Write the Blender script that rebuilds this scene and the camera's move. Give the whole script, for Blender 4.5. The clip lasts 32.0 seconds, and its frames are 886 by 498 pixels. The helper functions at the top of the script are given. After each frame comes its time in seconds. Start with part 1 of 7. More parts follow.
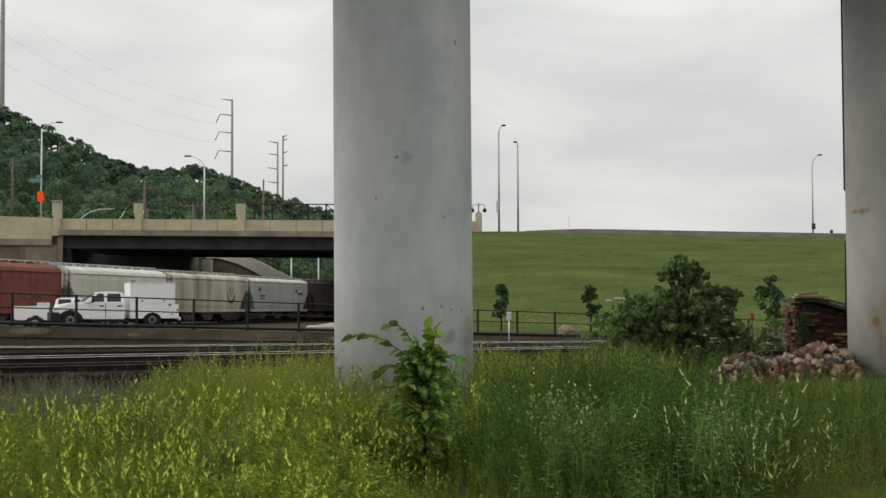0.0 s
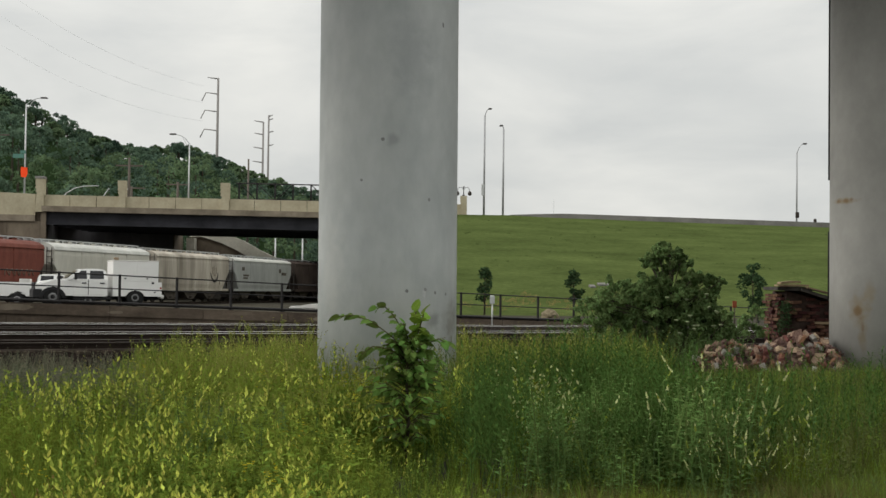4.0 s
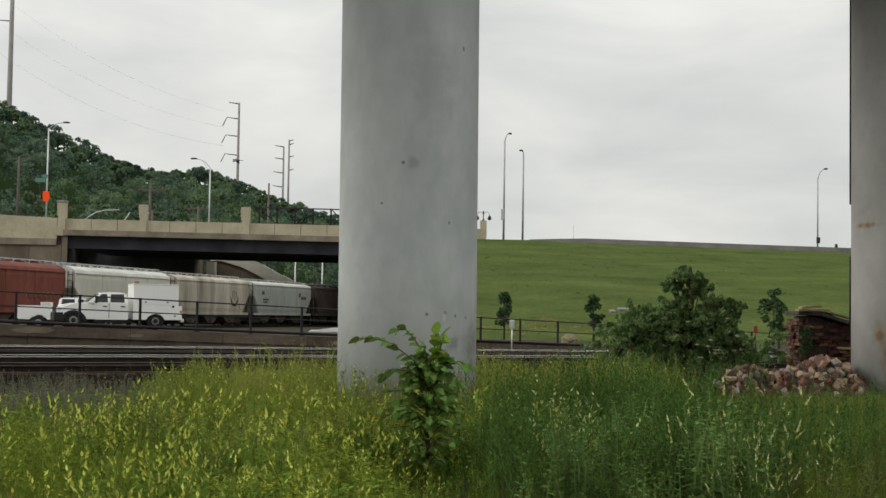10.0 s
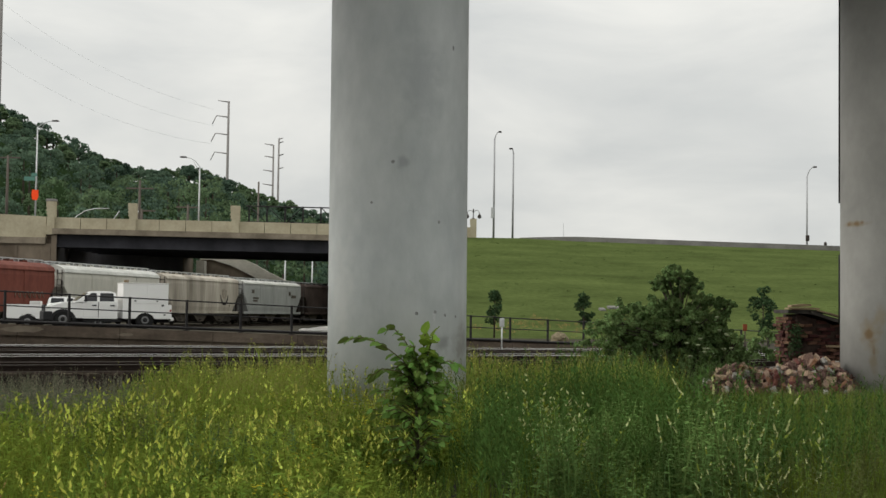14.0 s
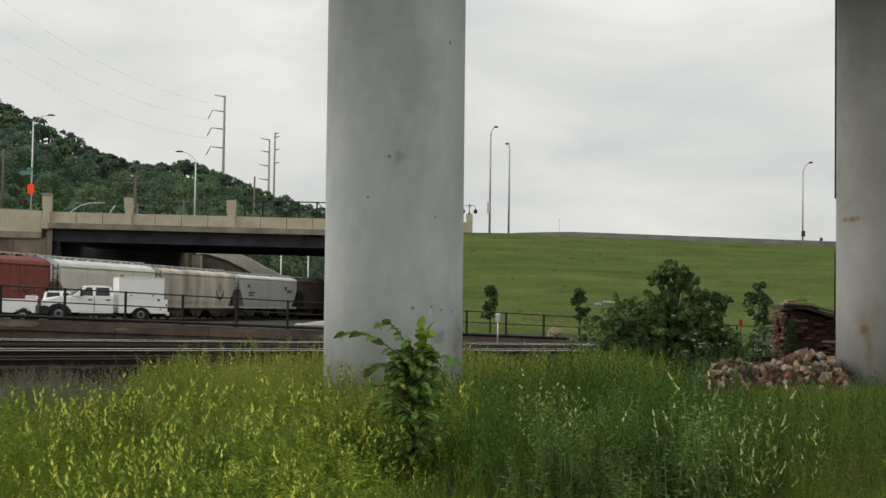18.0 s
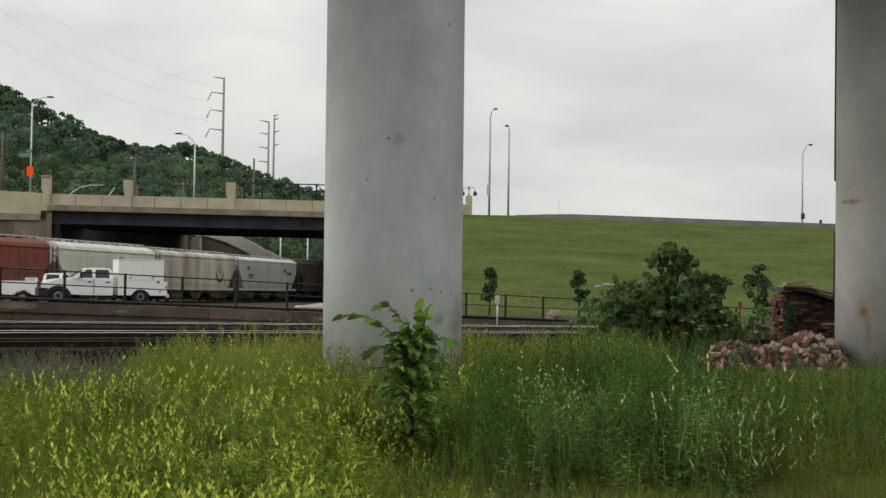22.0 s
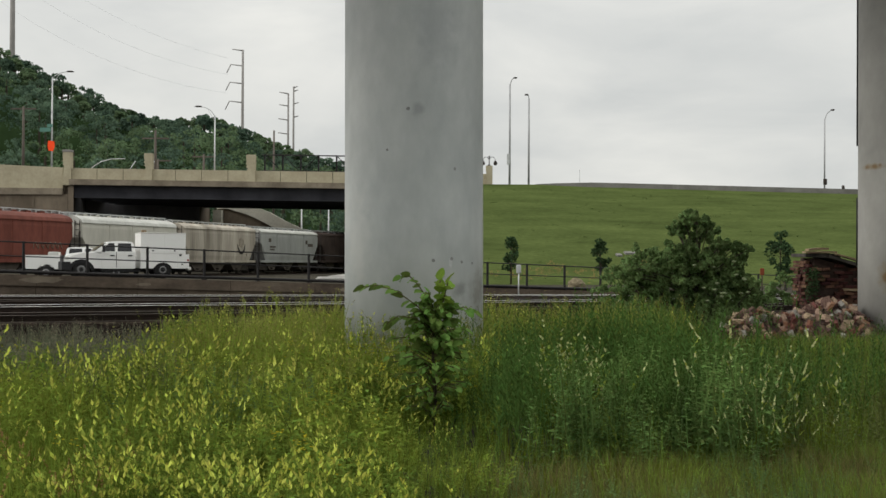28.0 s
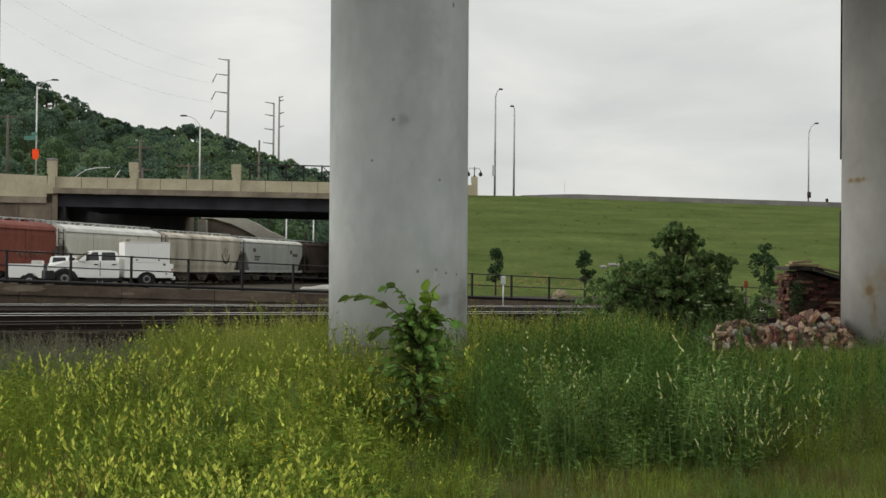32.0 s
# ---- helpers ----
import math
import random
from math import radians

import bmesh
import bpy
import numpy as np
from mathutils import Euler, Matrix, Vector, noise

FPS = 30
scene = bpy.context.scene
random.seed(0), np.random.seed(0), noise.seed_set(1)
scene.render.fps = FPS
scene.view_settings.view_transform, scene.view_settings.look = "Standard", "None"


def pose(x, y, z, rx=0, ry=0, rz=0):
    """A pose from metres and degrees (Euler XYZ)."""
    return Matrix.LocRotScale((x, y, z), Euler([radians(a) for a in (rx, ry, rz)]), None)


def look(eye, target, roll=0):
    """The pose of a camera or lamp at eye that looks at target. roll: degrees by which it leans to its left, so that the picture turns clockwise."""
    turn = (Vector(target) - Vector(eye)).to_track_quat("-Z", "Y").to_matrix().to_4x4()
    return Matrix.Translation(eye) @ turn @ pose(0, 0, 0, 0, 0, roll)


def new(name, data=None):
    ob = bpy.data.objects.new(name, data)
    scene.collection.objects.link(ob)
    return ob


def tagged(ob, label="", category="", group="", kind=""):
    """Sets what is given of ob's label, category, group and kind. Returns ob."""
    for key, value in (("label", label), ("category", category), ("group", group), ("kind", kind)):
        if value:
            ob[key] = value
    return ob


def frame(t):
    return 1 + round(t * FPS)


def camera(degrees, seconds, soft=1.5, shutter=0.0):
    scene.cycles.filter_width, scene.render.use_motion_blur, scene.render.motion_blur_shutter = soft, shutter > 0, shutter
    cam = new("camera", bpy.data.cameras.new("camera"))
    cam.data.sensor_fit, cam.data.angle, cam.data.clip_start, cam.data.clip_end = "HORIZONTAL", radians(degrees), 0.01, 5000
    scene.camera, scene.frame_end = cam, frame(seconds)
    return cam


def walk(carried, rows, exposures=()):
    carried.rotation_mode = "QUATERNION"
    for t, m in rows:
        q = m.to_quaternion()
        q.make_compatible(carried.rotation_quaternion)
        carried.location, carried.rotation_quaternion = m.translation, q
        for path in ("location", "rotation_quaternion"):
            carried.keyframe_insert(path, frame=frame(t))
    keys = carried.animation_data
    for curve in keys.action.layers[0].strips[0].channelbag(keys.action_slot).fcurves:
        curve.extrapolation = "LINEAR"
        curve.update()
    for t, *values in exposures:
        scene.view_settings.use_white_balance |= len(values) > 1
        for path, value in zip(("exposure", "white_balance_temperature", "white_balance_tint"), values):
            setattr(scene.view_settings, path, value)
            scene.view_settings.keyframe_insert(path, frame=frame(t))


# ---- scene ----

# ---- camera and its way ----
# seconds, turn, tilt, roll, sideways, height
PATH = [
    (0, 0.036, 2.484, -0.182, 0.013, 1.604), (0.5, -0.112, 2.609, -0.014, 0.010, 1.587), (1, -0.226, 2.787, 0.101, 0.008, 1.596),
    (1.5, -0.673, 2.744, 0.249, 0.002, 1.600), (2, -1.077, 2.584, 0.319, 0.004, 1.601), (2.5, -1.297, 2.237, 0.128, 0.006, 1.599),
    (3, -1.512, 1.222, 0.020, -0.001, 1.607), (3.5, -0.776, 1.341, 0.587, 0.010, 1.612), (5.5, -0.605, 3.043, 0.921, -0.007, 1.593),
    (6, -0.611, 2.975, 1.031, -0.004, 1.590), (6.5, 0.042, 2.974, 0.849, -0.005, 1.590), (7, 0.471, 3.161, 0.786, -0.012, 1.596),
    (7.5, 0.503, 3.260, 0.853, -0.000, 1.592), (8, 0.361, 3.295, 0.900, -0.003, 1.594), (8.5, 0.469, 3.265, 0.851, -0.008, 1.596),
    (9, 0.505, 3.132, 0.810, -0.001, 1.597), (9.5, 0.328, 2.962, 0.840, -0.009, 1.594), (10, 0.208, 2.784, 0.887, 0.001, 1.589),
    (10.5, 0.225, 2.625, 0.790, -0.007, 1.589), (11, 0.265, 2.436, 0.732, -0.002, 1.599), (11.5, 0.156, 2.333, 0.767, -0.005, 1.593),
    (12, 0.127, 2.438, 0.704, -0.001, 1.592), (12.5, 0.162, 2.773, 0.638, -0.009, 1.594), (13, -0.017, 2.833, 0.664, -0.005, 1.594),
    (13.5, -0.034, 2.759, 0.676, -0.001, 1.608), (14, -0.213, 2.715, 0.809, 0.003, 1.603), (14.5, -0.348, 2.612, 0.831, -0.002, 1.610),
    (16.5, -0.397, 2.643, 0.883, 0.003, 1.592), (17, -0.409, 2.629, 0.878, -0.002, 1.599), (17.5, -0.338, 2.663, 0.850, 0.002, 1.603),
    (18, -0.386, 2.506, 0.887, -0.002, 1.600), (18.5, -0.431, 2.305, 0.880, -0.003, 1.598), (19, -0.337, 2.201, 0.751, -0.005, 1.610),
    (19.5, -0.321, 2.177, 0.828, 0.002, 1.608), (20, -0.455, 2.119, 0.874, -0.002, 1.601), (20.5, -0.437, 1.980, 0.883, -0.005, 1.601),
    (21, -0.347, 1.891, 0.817, 0.001, 1.599), (21.5, -0.384, 1.833, 0.855, 0.000, 1.605), (22, -0.416, 1.760, 0.898, 0.001, 1.600),
    (22.5, -0.371, 1.691, 0.918, 0.007, 1.596), (23, -0.282, 1.741, 0.798, -0.001, 1.599), (23.5, -0.300, 1.909, 0.716, -0.003, 1.614),
    (24, -0.415, 2.229, 0.864, 0.000, 1.601), (24.5, -0.196, 2.089, 0.732, -0.004, 1.612), (25, 0.003, 1.770, 0.516, -0.003, 1.603),
    (25.5, 0.117, 1.454, 0.447, 0.003, 1.600), (27.5, 0.561, 0.787, 0.363, 0.006, 1.597), (28, 0.453, 0.492, 0.297, 0.004, 1.597),
    (28.5, 0.074, 0.293, 0.268, 0.000, 1.609), (29, -0.175, 0.364, 0.380, 0.007, 1.604), (29.5, -0.079, 0.763, 0.432, -0.000, 1.610),
    (30, 0.066, 0.916, 0.478, 0.002, 1.610), (30.5, 0.006, 0.800, 0.562, 0.005, 1.600), (31, -0.092, 0.734, 0.532, 0.002, 1.606),
    (31.5, -0.093, 0.873, 0.540, 0.001, 1.608), (32, -0.179, 0.949, 0.600, 0.010, 1.601)]


def aim(yaw, pitch, roll, x, z):
    return pose(x, 0, z, 90 + pitch, 0, yaw) @ pose(0, 0, 0, 0, 0, roll)


cam = camera(36.0, 32.0, soft=1.5)
walk(cam, [(t, aim(*row)) for t, *row in PATH])

# ---- sky, sun, exposure ----
SUN_UP, SUN_TURN = radians(31.4), radians(-99.5)
world = bpy.data.worlds.new("overcast_sky")
scene.world = world
world.use_nodes = True
wn, wl = world.node_tree.nodes, world.node_tree.links
wn.clear()


def wnode(kind, **values):
    n = wn.new(kind)
    for key, value in values.items():
        n.inputs[key].default_value = value
    return n


w_out = wn.new("ShaderNodeOutputWorld")
w_bg = wnode("ShaderNodeBackground", Strength=1.0)
w_sky = wn.new("ShaderNodeTexSky")
w_sky.sky_type, w_sky.sun_disc = "NISHITA", False
w_sky.sun_elevation, w_sky.sun_rotation = SUN_UP, SUN_TURN
w_co = wn.new("ShaderNodeTexCoord")
w_map = wn.new("ShaderNodeMapping")
w_map.inputs["Scale"].default_value = (1.0, 1.0, 2.6)
w_noise = wnode("ShaderNodeTexNoise", Scale=5.5, Detail=6.0, Roughness=0.52, Distortion=0.35)
w_ramp = wn.new("ShaderNodeValToRGB")
w_ramp.color_ramp.elements[0].position, w_ramp.color_ramp.elements[1].position = 0.34, 0.68
w_ramp.color_ramp.elements[0].color = (0.566, 0.578, 0.566, 1)
w_ramp.color_ramp.elements[1].color = (0.738, 0.735, 0.698, 1)
w_sep = wn.new("ShaderNodeSeparateXYZ")
w_up = wnode("ShaderNodeMapRange")
w_up.interpolation_type = "SMOOTHSTEP"
w_up.inputs["From Min"].default_value, w_up.inputs["From Max"].default_value = 0.1, 0.9
w_up.inputs["To Min"].default_value, w_up.inputs["To Max"].default_value = 1.16, 2.5
w_mul = wn.new("ShaderNodeMix")
w_mul.data_type, w_mul.blend_type = "RGBA", "MULTIPLY"
w_mul.inputs["Factor"].default_value = 1.0
w_dim = wn.new("ShaderNodeMix")
w_dim.data_type, w_dim.blend_type = "RGBA", "MULTIPLY"
w_dim.inputs["Factor"].default_value = 1.0
w_dim.inputs["B"].default_value = (0.06, 0.06, 0.06, 1)
w_mix = wn.new("ShaderNodeMix")
w_mix.data_type = "RGBA"
w_mix.inputs["Factor"].default_value = 0.93
wl.new(w_co.outputs["Generated"], w_map.inputs["Vector"])
wl.new(w_map.outputs["Vector"], w_noise.inputs["Vector"])
wl.new(w_noise.outputs["Fac"], w_ramp.inputs["Fac"])
wl.new(w_co.outputs["Generated"], w_sep.inputs["Vector"])
wl.new(w_sep.outputs["Z"], w_up.inputs["Value"])
wl.new(w_ramp.outputs["Color"], w_mul.inputs["A"])
wl.new(w_up.outputs["Result"], w_mul.inputs["B"])
wl.new(w_sky.outputs["Color"], w_dim.inputs["A"])
wl.new(w_dim.outputs["Result"], w_mix.inputs["A"])
wl.new(w_mul.outputs["Result"], w_mix.inputs["B"])
wl.new(w_mix.outputs["Result"], w_bg.inputs["Color"])
wl.new(w_bg.outputs["Background"], w_out.inputs["Surface"])

sun = new("sun", bpy.data.lights.new("sun", "SUN"))
sun.data.energy, sun.data.angle, sun.data.color = 2.2, radians(40), (1.0, 0.97, 0.92)
sun.matrix_world = look((-84, -14, 52), (0, 0, 0))
scene.view_settings.exposure = 0.0


# ---- materials ----
def mat(name, col, col2=None, rough=0.85, metal=0.0, var=0.2, scale=1.5, stretch=(1, 1, 1), fine=0.12, fscale=25.0,
        bump=0.25, bscale=40.0, bdist=0.02, island=0.0, rand=0.0, glow=0.0, lucent=0.0, spec=0.12, detail=5.0):
    """A surface with large stains, fine grain and relief; island or rand vary it from piece to piece."""
    m = bpy.data.materials.new(name)
    m.use_nodes = True
    nd, ln = m.node_tree.nodes, m.node_tree.links
    bs = nd["Principled BSDF"]
    co = nd.new("ShaderNodeTexCoord")
    mp = nd.new("ShaderNodeMapping")
    mp.inputs["Scale"].default_value = stretch
    ln.new(co.outputs["Object"], mp.inputs["Vector"])
    n1 = nd.new("ShaderNodeTexNoise")
    n1.inputs["Scale"].default_value, n1.inputs["Detail"].default_value = scale, detail
    n1.inputs["Roughness"].default_value = 0.6
    ln.new(mp.outputs["Vector"], n1.inputs["Vector"])
    ramp = nd.new("ShaderNodeValToRGB")
    ramp.color_ramp.elements[0].position, ramp.color_ramp.elements[1].position = 0.3, 0.7
    lo = [c * (1 - var) for c in col]
    hi = col2 if col2 else [min(1, c * (1 + var)) for c in col]
    ramp.color_ramp.elements[0].color, ramp.color_ramp.elements[1].color = (*lo, 1), (*hi, 1)
    ln.new(n1.outputs["Fac"], ramp.inputs["Fac"])
    n2 = nd.new("ShaderNodeTexNoise")
    n2.inputs["Scale"].default_value, n2.inputs["Detail"].default_value = fscale, 3.0
    ln.new(mp.outputs["Vector"], n2.inputs["Vector"])
    value = nd.new("ShaderNodeMapRange")
    value.inputs["From Min"].default_value, value.inputs["From Max"].default_value = 0.25, 0.75
    value.inputs["To Min"].default_value, value.inputs["To Max"].default_value = 1 - fine, 1 + fine
    ln.new(n2.outputs["Fac"], value.inputs["Value"])
    hsv = nd.new("ShaderNodeHueSaturation")
    ln.new(ramp.outputs["Color"], hsv.inputs["Color"])
    last = value.outputs["Result"]
    if island or rand:
        src = nd.new("ShaderNodeNewGeometry").outputs["Random Per Island"] if island else nd.new("ShaderNodeObjectInfo").outputs["Random"]
        amount = island or rand
        vr = nd.new("ShaderNodeMapRange")
        vr.inputs["To Min"].default_value, vr.inputs["To Max"].default_value = 1 - amount, 1 + amount
        ln.new(src, vr.inputs["Value"])
        mu = nd.new("ShaderNodeMath")
        mu.operation = "MULTIPLY"
        ln.new(last, mu.inputs[0])
        ln.new(vr.outputs["Result"], mu.inputs[1])
        last = mu.outputs["Value"]
        hr = nd.new("ShaderNodeMapRange")
        hr.inputs["To Min"].default_value, hr.inputs["To Max"].default_value = 0.5 - amount * 0.05, 0.5 + amount * 0.05
        ln.new(src, hr.inputs["Value"])
        ln.new(hr.outputs["Result"], hsv.inputs["Hue"])
    ln.new(last, hsv.inputs["Value"])
    ln.new(hsv.outputs["Color"], bs.inputs["Base Color"])
    bs.inputs["Roughness"].default_value, bs.inputs["Metallic"].default_value = rough, metal
    bs.inputs["Specular IOR Level"].default_value = spec
    if bump:
        n3 = nd.new("ShaderNodeTexNoise")
        n3.inputs["Scale"].default_value, n3.inputs["Detail"].default_value = bscale, 4.0
        ln.new(mp.outputs["Vector"], n3.inputs["Vector"])
        bp = nd.new("ShaderNodeBump")
        bp.inputs["Strength"].default_value, bp.inputs["Distance"].default_value = bump, bdist
        ln.new(n3.outputs["Fac"], bp.inputs["Height"])
        ln.new(bp.outputs["Normal"], bs.inputs["Normal"])
    if glow:
        bs.inputs["Emission Strength"].default_value = glow
        ln.new(hsv.outputs["Color"], bs.inputs["Emission Color"])
    if lucent:
        tr = nd.new("ShaderNodeBsdfTranslucent")
        ln.new(hsv.outputs["Color"], tr.inputs["Color"])
        mx = nd.new("ShaderNodeMixShader")
        mx.inputs["Fac"].default_value = lucent
        ln.new(bs.outputs["BSDF"], mx.inputs[1])
        ln.new(tr.outputs["BSDF"], mx.inputs[2])
        ln.new(mx.outputs["Shader"], nd["Material Output"].inputs["Surface"])
    return m


def stains(m, spots):
    """Soft-edged stains at places of a thing: centre, half sizes, colour, strength."""
    nd, ln = m.node_tree.nodes, m.node_tree.links
    bs = nd["Principled BSDF"]
    co = nd.new("ShaderNodeTexCoord")
    ragged = nd.new("ShaderNodeTexNoise")
    ragged.inputs["Scale"].default_value, ragged.inputs["Detail"].default_value = 7.0, 5.0
    ln.new(co.outputs["Object"], ragged.inputs["Vector"])
    last = bs.inputs["Base Color"].links[0].from_socket
    for centre, half, colour, strength in spots:
        mp = nd.new("ShaderNodeMapping")
        mp.vector_type = "TEXTURE"
        mp.inputs["Location"].default_value, mp.inputs["Scale"].default_value = centre, half
        ln.new(co.outputs["Object"], mp.inputs["Vector"])
        far = nd.new("ShaderNodeVectorMath")
        far.operation = "LENGTH"
        ln.new(mp.outputs["Vector"], far.inputs[0])
        rough = nd.new("ShaderNodeMath")
        rough.operation = "MULTIPLY_ADD"
        ln.new(ragged.outputs["Fac"], rough.inputs[0])
        rough.inputs[1].default_value = 1.5
        ln.new(far.outputs["Value"], rough.inputs[2])
        fade = nd.new("ShaderNodeMapRange")
        fade.interpolation_type = "SMOOTHSTEP"
        fade.inputs["From Min"].default_value, fade.inputs["From Max"].default_value = 0.9, 1.9
        fade.inputs["To Min"].default_value, fade.inputs["To Max"].default_value = strength, 0.0
        ln.new(rough.outputs["Value"], fade.inputs["Value"])
        mix = nd.new("ShaderNodeMix")
        mix.data_type = "RGBA"
        mix.inputs["B"].default_value = (*colour, 1)
        ln.new(fade.outputs["Result"], mix.inputs["Factor"])
        ln.new(last, mix.inputs["A"])
        last = mix.outputs["Result"]
    ln.new(last, bs.inputs["Base Color"])


def on_column(r, turn, z):
    """A place on a column's face, in its own space."""
    return (r * math.sin(radians(turn)), -r * math.cos(radians(turn)), z)


M = {}
M["column"] = mat("column_concrete", (0.426, 0.452, 0.452), (0.542, 0.559, 0.548), var=0.14, scale=0.8, stretch=(1.1, 1.1, 0.6), fine=0.05, fscale=5, bump=0.12, bscale=18, detail=7)
M["column_b"] = mat("column_concrete_dull", (0.305, 0.30, 0.282), (0.385, 0.377, 0.352), var=0.1, scale=0.9, stretch=(1.0, 1.0, 0.7), fine=0.05, fscale=5, bump=0.12, bscale=18)
M["chip"] = mat("chipped_spot", (0.20, 0.20, 0.195), (0.29, 0.29, 0.285), var=0.2, scale=9, bump=0.2)
M["lamp_grey"] = mat("dull_lamp_steel", (0.27, 0.275, 0.28), (0.34, 0.345, 0.35), rough=0.6, metal=0.2, var=0.1, scale=1.2, bump=0.03)
M["patch"] = mat("pale_patch", (0.45, 0.46, 0.455), var=0.1, scale=6)
M["rust"] = mat("rust", (0.215, 0.155, 0.095), (0.30, 0.235, 0.165), var=0.35, scale=9, bump=0.2)
M["black"] = mat("black_steel", (0.018, 0.017, 0.017), rough=0.6, var=0.3, scale=4, bump=0.1)
M["dark_iron"] = mat("dark_iron", (0.028, 0.025, 0.023), (0.055, 0.045, 0.038), rough=0.7, var=0.3, scale=3, bump=0.15)
M["parapet"] = mat("buff_concrete", (0.345, 0.305, 0.212), (0.43, 0.388, 0.28), var=0.12, scale=0.5, fine=0.06, fscale=4, bump=0.1, bscale=8)
M["pale_coping"] = mat("pale_coping_concrete", (0.43, 0.41, 0.345), (0.53, 0.51, 0.44), var=0.12, scale=0.5, fine=0.06, fscale=4, bump=0.1, bscale=8)
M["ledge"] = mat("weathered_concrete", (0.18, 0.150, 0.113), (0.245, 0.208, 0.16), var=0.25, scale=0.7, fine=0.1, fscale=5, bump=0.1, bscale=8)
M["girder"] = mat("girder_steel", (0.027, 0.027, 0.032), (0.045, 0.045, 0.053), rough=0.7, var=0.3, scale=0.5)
# shade inside the underpass put into a dark grey wall colour
M["underpass_shade"] = mat("underpass_shade", (0.120, 0.116, 0.126), (0.170, 0.162, 0.172), var=0.25, scale=0.35, stretch=(1, 1, 0.5), fine=0.1, fscale=3)
M["abutment"] = mat("stained_wall", (0.135, 0.107, 0.080), (0.205, 0.168, 0.128), var=0.25, scale=0.35, stretch=(1, 1, 0.5), fine=0.1, fscale=3)
M["wall"] = mat("retaining_concrete", (0.080, 0.061, 0.046), (0.152, 0.120, 0.091), var=0.35, scale=0.45, stretch=(1, 1, 2), fine=0.15, fscale=6, bump=0.3, bscale=12)
M["ballast"] = mat("ballast", (0.012, 0.0095, 0.008), (0.028, 0.022, 0.0185), var=0.4, scale=1.2, fine=0.4, fscale=22, bump=1.0, bscale=24, bdist=0.06, spec=0.0)
M["rail"] = mat("rail_steel_rusty", (0.028, 0.020, 0.016), var=0.3, scale=3, rough=0.7)
# gleam of the polished heads put into a near-white, non-metal colour
M["rail_top"] = mat("rail_steel_polished", (0.80, 0.78, 0.74), rough=0.5, metal=0.0, var=0.06, scale=2, bump=0.02)
M["rail_dull"] = mat("rail_steel_dull", (0.11, 0.095, 0.08), rough=0.6, var=0.15, scale=2, bump=0.02)
# foot lighter than the web: sky reflection put into its colour
M["rail_foot"] = mat("rail_foot_steel", (0.06, 0.048, 0.040), var=0.25, scale=1.5, rough=0.6)
M["tie"] = mat("creosoted_wood", (0.035, 0.028, 0.022), (0.08, 0.065, 0.05), var=0.3, scale=4, stretch=(1, 8, 8), rand=0.25, spec=0.0)
M["ground"] = mat("rough_ground", (0.040, 0.037, 0.029), (0.078, 0.072, 0.058), var=0.35, scale=0.6, fine=0.3, fscale=12, bump=0.8, bscale=9, bdist=0.08, spec=0.0)
M["road"] = mat("worn_asphalt", (0.06, 0.058, 0.055), (0.10, 0.096, 0.09), var=0.2, scale=0.3, fine=0.15, fscale=8)
M["hill"] = mat("mown_grass", (0.062, 0.084, 0.027), (0.081, 0.105, 0.034), var=0.28, scale=0.14, stretch=(1, 1.6, 1.6), fine=0.2, fscale=2.2, bump=0.9, bscale=2.8, bdist=0.25, spec=0.0)
M["hill_tuft"] = mat("grass_tuft", (0.068, 0.097, 0.030), (0.089, 0.119, 0.041), var=0.25, scale=0.4, bump=0, island=0.3, lucent=0.3, spec=0.0)
# distance haze put into the far leaf colours: paler and bluer
M["leaf_far"] = mat("far_foliage", (0.080, 0.138, 0.090), (0.132, 0.194, 0.128), var=0.35, scale=0.14, fine=0.2, fscale=0.6, bump=0, island=0.3, lucent=0.5, spec=0.0)
M["leaf_far_light"] = mat("far_foliage_fresh", (0.100, 0.156, 0.080), (0.150, 0.212, 0.112), var=0.3, scale=0.14, fine=0.2, fscale=0.6, bump=0, island=0.3, lucent=0.5, spec=0.0)
M["leaf_far_dark"] = mat("far_foliage_deep", (0.072, 0.125, 0.088), (0.120, 0.178, 0.124), var=0.35, scale=0.14, fine=0.2, fscale=0.6, bump=0, island=0.3, lucent=0.5, spec=0.0)
M["leaf_bush"] = mat("bush_leaf", (0.152, 0.231, 0.088), (0.214, 0.305, 0.118), var=0.2, scale=1.5, bump=0, island=0.4, lucent=0.5, spec=0.0)
M["leaf_sap"] = mat("sapling_leaf", (0.144, 0.244, 0.057), (0.206, 0.328, 0.077), var=0.15, scale=3, bump=0.1, rand=0.45, lucent=0.45, rough=0.8, spec=0.08)
M["leaf_green"] = mat("weed_leaf", (0.151, 0.230, 0.040), (0.252, 0.336, 0.060), var=0.45, scale=0.6, bump=0, island=0.45, lucent=0.45, spec=0.0)
M["leaf_grass"] = mat("bright_grass", (0.205, 0.275, 0.042), (0.315, 0.39, 0.066), var=0.25, scale=0.5, bump=0, island=0.35, lucent=0.5, spec=0.0)
M["leaf_brown"] = mat("dry_grass", (0.145, 0.143, 0.047), (0.215, 0.19, 0.074), var=0.25, scale=0.8, bump=0, island=0.4, lucent=0.4, spec=0.0)
M["leaf_grey"] = mat("grey_green_leaf", (0.105, 0.125, 0.075), (0.15, 0.165, 0.105), var=0.25, scale=0.8, bump=0, island=0.4, lucent=0.3, spec=0.0)
